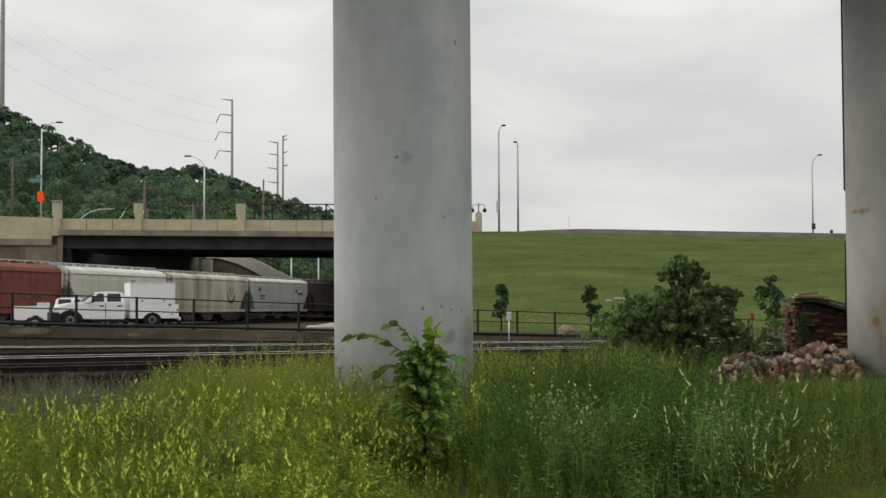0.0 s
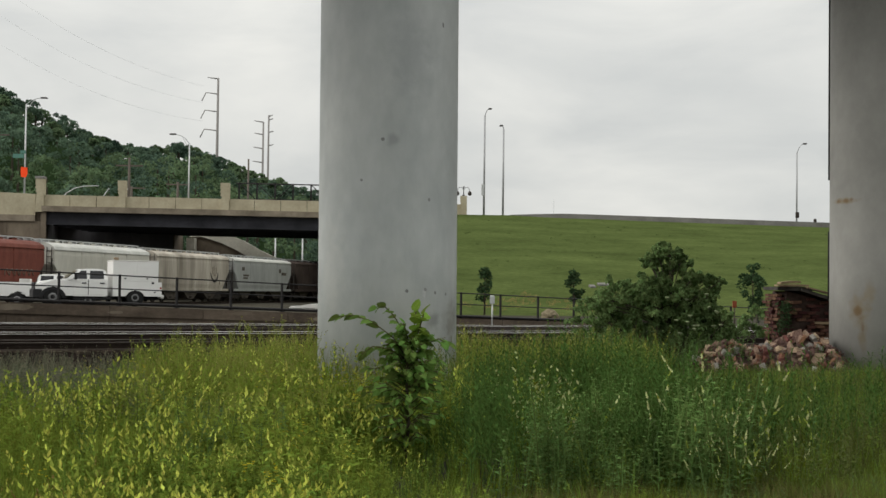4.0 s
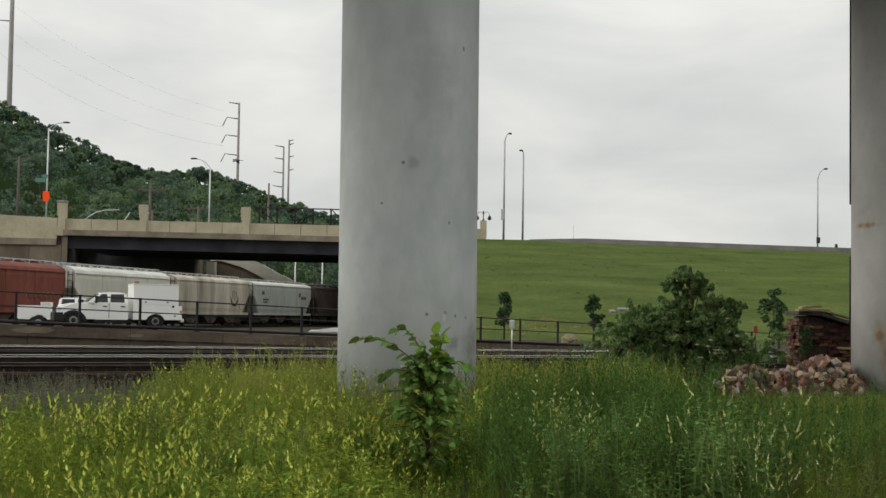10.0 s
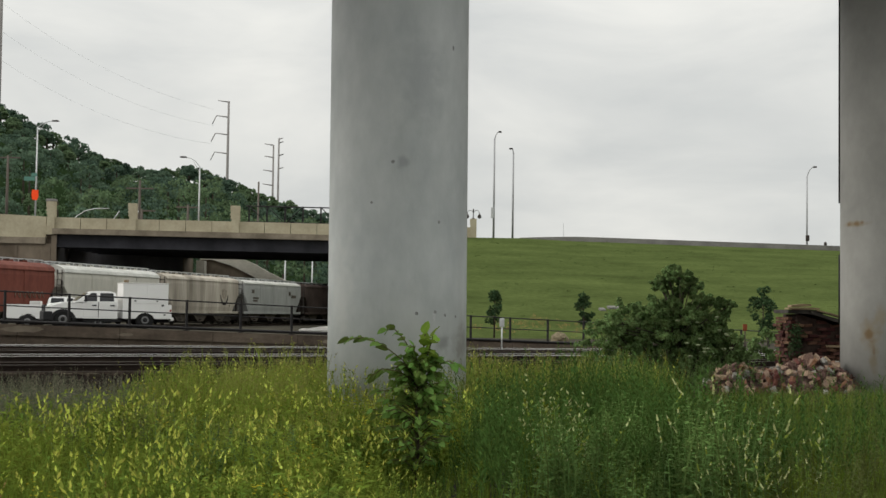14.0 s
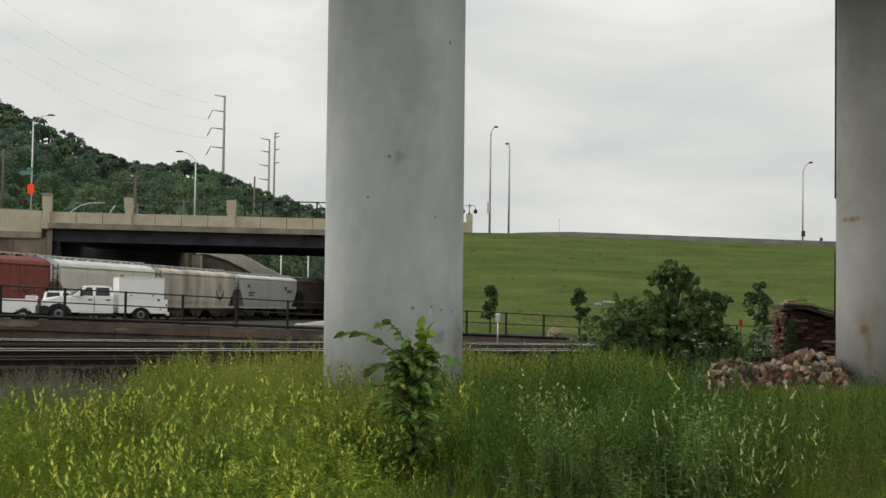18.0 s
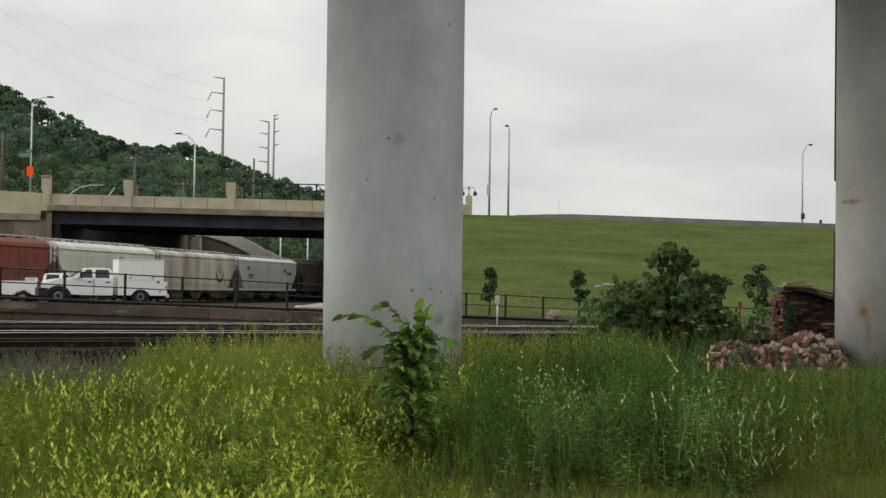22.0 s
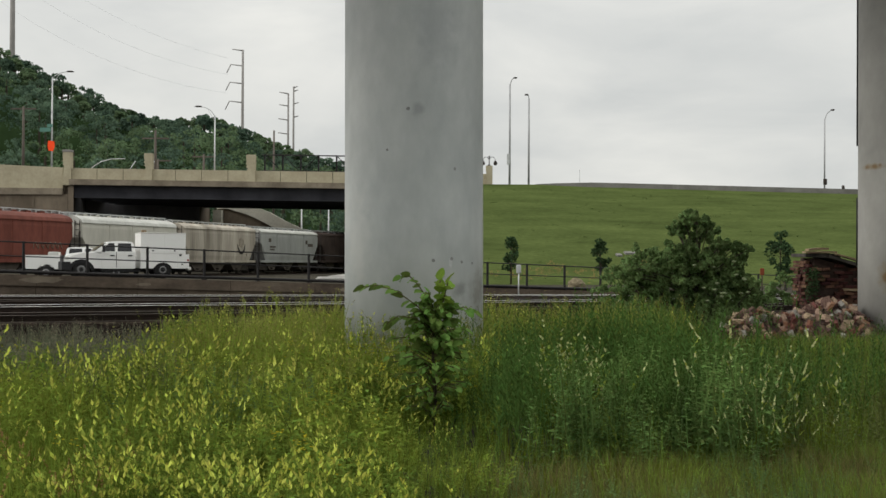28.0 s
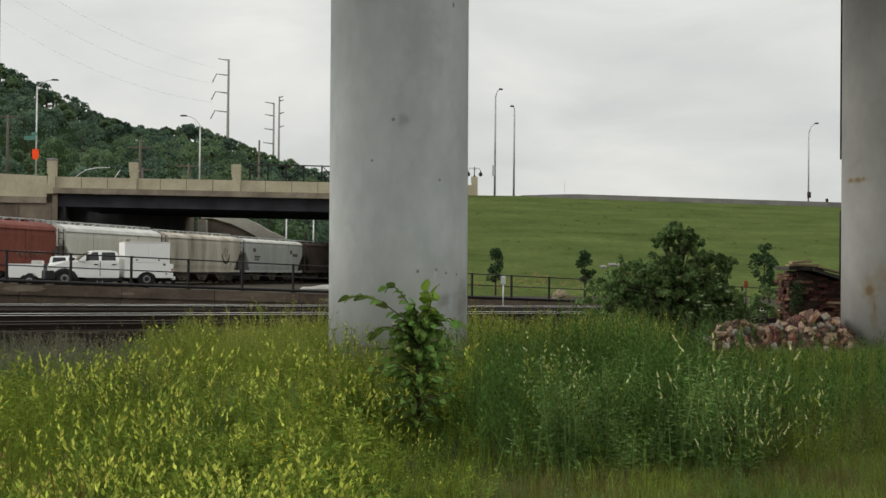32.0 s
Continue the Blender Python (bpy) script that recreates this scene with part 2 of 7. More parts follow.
M["leaf_top"] = mat("fresh_sapling_leaf", (0.218, 0.333, 0.052), (0.287, 0.414, 0.069), var=0.15, scale=3, bump=0.1, rand=0.3, lucent=0.5, rough=0.8, spec=0.06)
M["tan_earth"] = mat("tan_earth", (0.14, 0.115, 0.07), (0.19, 0.16, 0.105), var=0.25, scale=3, bump=0.4)
M["leaf_mug"] = mat("dull_weed_leaf", (0.110, 0.176, 0.061), (0.165, 0.242, 0.086), var=0.25, scale=0.7, bump=0, island=0.4, lucent=0.3, spec=0.0)
M["leaf_young"] = mat("young_tree_leaf", (0.036, 0.066, 0.030), (0.058, 0.095, 0.042), var=0.2, scale=1.0, bump=0, island=0.35, lucent=0.2, spec=0.0)
M["leaf_dark"] = mat("feathery_leaf", (0.076, 0.140, 0.034), (0.111, 0.191, 0.046), var=0.3, scale=0.6, bump=0, island=0.35, lucent=0.35, spec=0.0)
M["leaf_yellow"] = mat("yellow_green_leaf", (0.123, 0.161, 0.015), (0.170, 0.204, 0.025), var=0.2, scale=0.5, bump=0, island=0.35, lucent=0.45, spec=0.0)
M["flower"] = mat("yellow_flower_spike", (0.67, 0.70, 0.115), (0.81, 0.82, 0.21), var=0.2, scale=1, bump=0, island=0.35, lucent=0.35, spec=0.0)
M["bloom"] = mat("bright_yellow_bloom", (0.55, 0.47, 0.03), (0.66, 0.56, 0.06), var=0.2, scale=1, bump=0, island=0.3, lucent=0.5, spec=0.0)
M["seed"] = mat("dry_seed_head", (0.34, 0.20, 0.085), (0.44, 0.28, 0.13), var=0.2, scale=1, bump=0, island=0.15, lucent=0.2, spec=0.0)
M["pale_spike"] = mat("pale_spike", (0.58, 0.60, 0.27), (0.72, 0.73, 0.40), var=0.2, scale=1, bump=0, island=0.3, lucent=0.35, spec=0.0)
M["seed_grey"] = mat("grey_seed", (0.20, 0.185, 0.13), (0.30, 0.275, 0.20), var=0.2, scale=1, bump=0, island=0.3, lucent=0.3, spec=0.0)
M["green_bud"] = mat("green_yellow_bud", (0.33, 0.40, 0.07), (0.45, 0.50, 0.11), var=0.2, scale=1, bump=0, island=0.35, lucent=0.4, spec=0.0)
M["pod_olive"] = mat("olive_pod", (0.258, 0.249, 0.073), (0.361, 0.344, 0.112), var=0.25, scale=0.7, bump=0, island=0.4, lucent=0.35, spec=0.0)
M["leaf_olive"] = mat("olive_weed_leaf", (0.135, 0.165, 0.050), (0.200, 0.230, 0.076), var=0.35, scale=0.7, bump=0, island=0.4, lucent=0.4, spec=0.0)
M["leaf_lobed"] = mat("lobed_weed_leaf", (0.138, 0.226, 0.066), (0.198, 0.297, 0.090), var=0.25, scale=0.9, bump=0, island=0.4, lucent=0.35, spec=0.0)
M["umbel"] = mat("pale_flower_head", (0.26, 0.32, 0.17), (0.36, 0.41, 0.24), var=0.2, scale=20, bump=0.3)
M["twig"] = mat("green_twig", (0.085, 0.085, 0.035), (0.13, 0.12, 0.055), var=0.3, scale=12, bump=0.2)
M["bark"] = mat("bark", (0.045, 0.036, 0.027), (0.085, 0.07, 0.052), var=0.3, scale=8, stretch=(1, 1, 0.3), bump=0.5)
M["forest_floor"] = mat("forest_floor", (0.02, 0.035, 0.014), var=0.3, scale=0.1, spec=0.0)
M["white_paint"] = mat("white_vehicle_paint", (0.72, 0.72, 0.70), rough=0.28, var=0.03, scale=1.2, fine=0.02, bump=0, spec=0.5)
M["dull_white"] = mat("dusty_white_paint", (0.58, 0.57, 0.54), rough=0.45, var=0.06, scale=1.5, fine=0.03, bump=0, spec=0.4)
M["glass"] = mat("dark_glass", (0.015, 0.016, 0.018), rough=0.06, var=0.05, bump=0, fine=0, spec=0.35)
M["trim"] = mat("black_plastic", (0.022, 0.022, 0.023), rough=0.6, var=0.1, bump=0)
M["tyre"] = mat("tyre_rubber", (0.018, 0.018, 0.018), rough=0.85, var=0.2, scale=5, bump=0.1)
M["rim"] = mat("steel_rim", (0.17, 0.17, 0.17), rough=0.4, metal=0.6, var=0.1, scale=5, bump=0)
M["lens"] = mat("headlight_lens", (0.55, 0.55, 0.52), rough=0.15, var=0.05, bump=0, fine=0)
M["red_lens"] = mat("red_lens", (0.30, 0.03, 0.02), rough=0.2, var=0.05, bump=0, fine=0)
M["oxide"] = mat("oxide_red_paint", (0.125, 0.038, 0.026), (0.18, 0.058, 0.042), var=0.25, scale=0.5, stretch=(1, 1, 0.4), fine=0.12, fscale=5, bump=0.06, rough=0.7)
M["car_grey"] = mat("pale_grey_paint", (0.40, 0.39, 0.335), (0.47, 0.455, 0.40), var=0.10, scale=0.6, stretch=(1, 1, 0.3), fine=0.08, fscale=4, bump=0.05, rough=0.6, spec=0.3)
M["car_tan"] = mat("dirty_tan_paint", (0.30, 0.265, 0.21), (0.45, 0.41, 0.345), var=0.45, scale=0.55, stretch=(0.9, 1, 0.12), fine=0.16, fscale=5, bump=0.05, rough=0.75)
M["car_blue"] = mat("blue_grey_paint", (0.245, 0.252, 0.242), (0.305, 0.312, 0.30), var=0.10, scale=0.6, stretch=(1, 1, 0.3), fine=0.08, fscale=4, bump=0.05, rough=0.6, spec=0.3)
# sunlight on the curved hopper roofs put into a paler paint
M["car_roof"] = mat("sunlit_roof_paint", (0.38, 0.38, 0.345), (0.47, 0.47, 0.435), var=0.15, scale=0.8, fine=0.1, fscale=4, bump=0.04, rough=0.55, spec=0.3)
M["car_dark"] = mat("dark_brown_paint", (0.040, 0.030, 0.026), (0.07, 0.052, 0.045), var=0.25, scale=0.6, fine=0.1, bump=0.05)
M["under"] = mat("grimy_steel", (0.030, 0.026, 0.023), (0.055, 0.048, 0.042), var=0.3, scale=1.5, bump=0.1)
M["bay"] = mat("grimy_bay_paint", (0.060, 0.050, 0.042), (0.105, 0.090, 0.075), var=0.3, scale=1.2, bump=0.1)
M["galv"] = mat("galvanised_steel", (0.42, 0.43, 0.43), (0.52, 0.53, 0.53), rough=0.5, metal=0.35, var=0.1, scale=1.2, bump=0.03)
M["pole_dark"] = mat("weathering_steel", (0.21, 0.20, 0.19), rough=0.75, var=0.12, scale=0.5, bump=0.03)
M["wood_pole"] = mat("old_pole_wood", (0.11, 0.095, 0.08), var=0.25, scale=2, stretch=(1, 1, 0.1))
M["wire"] = mat("cable", (0.55, 0.56, 0.57), rough=0.6, var=0.05, bump=0)
M["orange"] = mat("orange_sign", (0.95, 0.085, 0.02), rough=0.5, var=0.05, bump=0, glow=0.0)
M["dull_orange"] = mat("dull_orange", (0.230, 0.061, 0.029), rough=0.6, var=0.15, bump=0)
M["green_sign"] = mat("green_sign", (0.10, 0.22, 0.18), rough=0.5, var=0.05, bump=0)
M["brick"] = mat("red_brick", (0.075, 0.035, 0.026), (0.142, 0.067, 0.051), var=0.4, scale=5, fine=0.25, fscale=40, bump=0.4, rand=0.6)
M["mortar"] = mat("old_mortar", (0.054, 0.036, 0.029), var=0.4, scale=6, bump=0.4)
M["rubble"] = mat("rubble_stone", (0.220, 0.136, 0.101), (0.370, 0.255, 0.194), var=0.35, scale=6, fine=0.18, fscale=30, bump=0.4, rand=0.65)
M["rubble_brick"] = mat("broken_pink_brick", (0.189, 0.079, 0.054), (0.279, 0.135, 0.097), var=0.3, scale=6, fine=0.18, fscale=30, bump=0.4, rand=0.45)
M["rubble_grey"] = mat("pale_grey_rubble", (0.27, 0.25, 0.22), (0.42, 0.40, 0.36), var=0.25, scale=6, fine=0.15, fscale=30, bump=0.4, rand=0.4)
M["slab"] = mat("charred_slab", (0.05, 0.045, 0.042), (0.09, 0.08, 0.07), var=0.3, scale=3, bump=0.3)
M["old_wood"] = mat("splintered_wood", (0.26, 0.19, 0.12), (0.36, 0.27, 0.17), var=0.3, scale=5, stretch=(0.5, 6, 6), bump=0.3)
M["bird"] = mat("pigeon_plumage", (0.085, 0.085, 0.095), (0.13, 0.13, 0.14), var=0.2, scale=20, bump=0)
M["suv"] = mat("charcoal_car_paint", (0.045, 0.047, 0.048), rough=0.35, var=0.05, bump=0, spec=0.5)
M["barrier"] = mat("road_barrier_concrete", (0.135, 0.13, 0.118), (0.19, 0.185, 0.17), var=0.2, scale=0.4, fine=0.1, fscale=4)


# ---- building helpers ----
def box(bm, lo, hi, m=None, bevel=0.0):
    g = bmesh.ops.create_cube(bm, size=1.0)
    size = Vector(hi) - Vector(lo)
    mid = (Vector(hi) + Vector(lo)) / 2
    for v in g["verts"]:
        v.co = Vector((v.co.x * size.x, v.co.y * size.y, v.co.z * size.z)) + mid
    if bevel:
        edges = list({e for v in g["verts"] for e in v.link_edges})
        out = bmesh.ops.bevel(bm, geom=edges, offset=bevel, segments=2, affect="EDGES", profile=0.6)
        vs = {v for f in out["faces"] for v in f.verts} | {v for v in g["verts"] if v.is_valid}
    else:
        vs = set(g["verts"])
    if m is not None:
        for v in vs:
            v.co = m @ v.co
    return bm


def rod(bm, a, b, r0, r1=None, n=8, caps=True):
    """A tapered round bar from a to b."""
    a, b = Vector(a), Vector(b)
    r1 = r0 if r1 is None else r1
    q = (b - a).to_track_quat("Z", "Y").to_matrix()
    rings = []
    for c, r in ((a, r0), (b, r1)):
        rings.append([bm.verts.new(c + q @ Vector((r * math.cos(i * math.tau / n), r * math.sin(i * math.tau / n), 0))) for i in range(n)])
    for i in range(n):
        bm.faces.new((rings[0][i], rings[0][(i + 1) % n], rings[1][(i + 1) % n], rings[1][i])).smooth = n > 5
    if caps:
        bm.faces.new(rings[0][::-1])
        bm.faces.new(rings[1])
    return bm


def tube(bm, pts, r, n=6):
    """A bent round bar through pts, in one piece."""
    pts = [Vector(p) for p in pts]
    rings = []
    for i, p in enumerate(pts):
        d = pts[min(i + 1, len(pts) - 1)] - pts[max(i - 1, 0)]
        q = d.to_track_quat("Z", "Y").to_matrix()
        rings.append([bm.verts.new(p + q @ Vector((r * math.cos(k * math.tau / n), r * math.sin(k * math.tau / n), 0))) for k in range(n)])
    for a, b in zip(rings, rings[1:]):
        for i in range(n):
            bm.faces.new((a[i], a[(i + 1) % n], b[(i + 1) % n], b[i])).smooth = True
    bm.faces.new(rings[0][::-1])
    bm.faces.new(rings[-1])
    return bm


def slab(bm, outline, y0, y1, m=None):
    """An outline in x and z, drawn out from y0 to y1."""
    lo = [bm.verts.new((x, y0, z)) for x, z in outline]
    hi = [bm.verts.new((x, y1, z)) for x, z in outline]
    n = len(outline)
    bm.faces.new(lo)
    bm.faces.new(hi[::-1])
    for i in range(n):
        bm.faces.new((lo[i], hi[i], hi[(i + 1) % n], lo[(i + 1) % n]))
    if m is not None:
        for v in lo + hi:
            v.co = m @ v.co
    return bm


def turned(bm, profile, n=24, axis="Z", at=(0, 0, 0)):
    """A turned solid: (radius, height) pairs spun round an axis."""
    rings = []
    for r, h in profile:
        ring = []
        for i in range(n):
            c, s = r * math.cos(i * math.tau / n), r * math.sin(i * math.tau / n)
            p = (c, s, h) if axis == "Z" else (c, h, s)
            ring.append(bm.verts.new(Vector(p) + Vector(at)))
        rings.append(ring)
    for a, b in zip(rings, rings[1:]):
        for i in range(n):
            bm.faces.new((a[i], a[(i + 1) % n], b[(i + 1) % n], b[i])).smooth = True
    bm.faces.new(rings[0][::-1])
    bm.faces.new(rings[-1])
    return bm


def mesh_of(name, bm, material):
    bmesh.ops.recalc_face_normals(bm, faces=bm.faces)
    me = bpy.data.meshes.new(name)
    bm.to_mesh(me)
    bm.free()
    me.materials.append(material)
    return me


def part(name, bm, material, parent=None, label=""):
    me = bm if isinstance(bm, bpy.types.Mesh) else mesh_of(name, bm, material)
    ob = new(name, me)
    if parent is not None:
        ob.parent = parent
    if label:
        tagged(ob, label)
    return ob


def thing(name, label, category, at=None, group="", kind=""):
    ob = new(name)
    ob.empty_display_size = 0.2
    if at is not None:
        ob.matrix_basis = at
    return tagged(ob, label, category, group, kind)


def setting(name, bm, material, label, category="structure"):
    return tagged(part(name, bm, material), label, category, "", "structure")


def B():
    return bmesh.new()


def fast_mesh(name, verts, tris, mats, index=None):
    """A mesh from arrays of corners and triangles."""
    me = bpy.data.meshes.new(name)
    me.vertices.add(len(verts))
    me.vertices.foreach_set("co", np.asarray(verts, np.float32).ravel())
    me.loops.add(len(tris) * 3)
    me.loops.foreach_set("vertex_index", np.asarray(tris, np.int32).ravel())
    me.polygons.add(len(tris))
    me.polygons.foreach_set("loop_start", np.arange(0, len(tris) * 3, 3, dtype=np.int32))
    for m in mats:
        me.materials.append(m)
    if index is not None:
        me.polygons.foreach_set("material_index", np.asarray(index, np.int32))
    me.update(calc_edges=True)
    return me


class Bits:
    """Gathers small triangles into one mesh."""

    def __init__(self):
        self.v, self.t, self.i, self.n = [], [], [], 0

    def add(self, verts, tris, mat_index):
        self.v.append(np.asarray(verts, float))
        self.t.append(np.asarray(tris, int) + self.n)
        self.i.append(np.full(len(tris), mat_index))
        self.n += len(verts)
        return self

    def arrays(self):
        return np.concatenate(self.v), np.concatenate(self.t), np.concatenate(self.i)

    def mesh(self, name, mats):
        v, t, i = self.arrays()
        return fast_mesh(name, v, t, mats, i)


def scattered(name, templates, rng, xs, ys, zs, scales, tilt, mats, stretch=None):
    """Copies of small plants, joined into one mesh."""
    out, base = [[], [], []], 0
    which = rng.integers(0, len(templates), len(xs))
    turn = rng.uniform(0, math.tau, len(xs))
    lean_x, lean_y = rng.normal(0, tilt, len(xs)), rng.normal(0, tilt, len(xs))
    for k, (v, t, i) in enumerate(templates):
        sel = np.nonzero(which == k)[0]
        if not len(sel):
            continue
        c, s = np.cos(turn[sel])[:, None], np.sin(turn[sel])[:, None]
        sc = scales[sel][:, None]
        x, y, z = v[None, :, 0] * sc, v[None, :, 1] * sc, v[None, :, 2] * sc
        px = x * c - y * s + z * lean_x[sel][:, None] + xs[sel][:, None]
        py = x * s + y * c + z * lean_y[sel][:, None] + ys[sel][:, None]
        pz = z + zs[sel][:, None]
        n = v.shape[0]
        out[0].append(np.stack([px, py, pz], -1).reshape(-1, 3))
        out[1].append((t[None] + (np.arange(len(sel)) * n)[:, None, None] + base).reshape(-1, 3))
        out[2].append(np.tile(i, len(sel)))
        base += n * len(sel)
    return fast_mesh(name, np.concatenate(out[0]), np.concatenate(out[1]), mats, np.concatenate(out[2]))


def ease(a, b, x):
    k = min(1.0, max(0.0, (x - a) / (b - a)))
    return k * k * (3 - 2 * k)


# ---- lie of the land ----
R0, RU, RV = Vector((-13.63, 50.66)), Vector((0.779, 0.627)), Vector((-0.627, 0.779))   # line of the roadside railing
RAIL_GRADE = -0.0305


def road_coords(x, y):
    d = Vector((x, y)) - R0
    return d.dot(RU), d.dot(RV)


def yard_z(x, y):
    s, p = road_coords(x, y)
    return min(1.5, max(0.15, 0.90 + RAIL_GRADE * s - 0.0025 * p))


def ground_z(x, y):
    s, p = road_coords(x, y)
    low = 0.03 * noise.noise((x * 0.4, y * 0.4, 0)) if y < 60 else 0.0
    if p < 0.3:
        return low
    return low + (yard_z(x, y) - low) * ease(0.3, 1.5, p)


CREST = ((-10, 10.0), (3, 10.0), (9, 10.0), (15, 9.74), (44, 9.12), (110, 7.8), (260, 6.0))


def crest_z(x):
    for (a, za), (b, zb) in zip(CREST, CREST[1:]):
        if x <= b:
            return za + (zb - za) * max(0.0, (x - a) / (b - a))
    return CREST[-1][1]


def hill_z(x, y):
    top = crest_z(x)
    k = (y - 84) / (149 - 84)
    if k <= 0:
        z = 0.1 + k * 2
    elif k < 1:
        z = 0.1 + (top - 0.1) * (k ** 0.92)
    else:
        z = top - 0.55 * ease(149.5, 152, y) - 6 * ease(172, 230, y)
    z += 0.10 * noise.noise((x * 0.09, y * 0.09, 3)) * min(1, max(0, k * 4)) * (1 if k < 1 else 0)
    return -0.6 + (z + 0.6) * ease(-8.5, 1.2, x)


def sheet(xs, ys, z_of):
    verts = [(x, y, z_of(x, y)) for y in ys for x in xs]
    n, tris = len(xs), []
    for j in range(len(ys) - 1):
        for i in range(n - 1):
            a = j * n + i
            tris += [(a, a + 1, a + n + 1), (a, a + n + 1, a + n)]
    return np.array(verts), np.array(tris)


xs = [-2500, -1200, -600, -300, -150, -90] + [i * 1.25 for i in range(-48, 49)] + [90, 150, 300, 600, 1200, 2500]
ys = [-2500, -900, -300, -100, -40] + [i * 1.25 for i in range(-8, 90)] + [125, 140, 160, 180, 240, 320, 600, 1200, 2500]
gv, gt = sheet(xs, ys, ground_z)
gme = fast_mesh("ground", gv, gt, [M["ground"]])
gme.shade_smooth()
tagged(new("ground", gme), "rough earth ground with sparse grass and gravel", "ground", "", "structure")

hv, ht = sheet([-8.6 + i * 1.6 for i in range(0, 60)] + [100, 130, 180, 260], [76 + i * 1.5 for i in range(0, 66)] + [185, 200, 230], hill_z)
hme = fast_mesh("grass_hill", hv, ht, [M["hill"]])
hme.shade_smooth()
tagged(new("grass_hill", hme), "long green mown grass embankment with faint worn patches", "hill", "", "structure")

# low concrete edge along the top of the embankment
bm = B()
pts = [(9 + i * 3.0) for i in range(0, 60)]
for a, b in zip(pts, pts[1:]):
    za, zb = crest_z(a) + 0.55 * ease(7, 16, a), crest_z(b) + 0.55 * ease(7, 16, b)
    vs = [bm.verts.new(c) for c in ((a, 149.6, za - 1), (b, 149.6, zb - 1), (b, 149.75, zb), (a, 149.75, za), (a, 150.1, za), (b, 150.1, zb), (b, 150.2, zb - 1), (a, 150.2, za - 1))]
    for f in ((0, 1, 2, 3), (3, 2, 5, 4), (4, 5, 6, 7)):
        bm.faces.new([vs[i] for i in f])
bmesh.ops.remove_doubles(bm, verts=bm.verts, dist=0.001)
setting("barrier", bm, M["barrier"], "low grey concrete barrier along the hilltop road", "barrier")
bm = B()
for a, b in zip(pts, pts[1:]):
    bm.faces.new([bm.verts.new(c) for c in ((a, 151.5, crest_z(a) - 0.35), (b, 151.5, crest_z(b) - 0.35), (b, 168, crest_z(b) + 0.1), (a, 168, crest_z(a) + 0.1))])
box(bm, (-95, 151.2, 9.2), (-43.5, 178, 10.0))
setting("road", bm, M["road"], "grey asphalt road over the bridge and hilltop", "road")

# ---- railway tracks ----
# centre, heading, grade, polished by traffic
TRACKS = (((-3.5, 37.6, 0.42), 64.0, 0.0, True), ((-3.7, 46.6, 0.40), 66.5, -0.004, True), ((-3.4, 32.75, 0.39), 63.0, 0.0, False), ((-3.6, 42.1, 0.41), 65.3, -0.002, False))


def rail_profile():
    return ((-0.07, 0.0), (0.07, 0.0), (0.07, 0.015), (0.012, 0.03), (0.012, 0.125), (0.036, 0.135), (0.036, 0.166), (-0.036, 0.166), (-0.036, 0.135), (-0.012, 0.125), (-0.012, 0.03), (-0.07, 0.015))


tie_bm = B()
box(tie_bm, (-0.115, -1.3, -0.17), (0.115, 1.3, 0.0), bevel=0.012)
tie_me = mesh_of("tie", tie_bm, M["tie"])
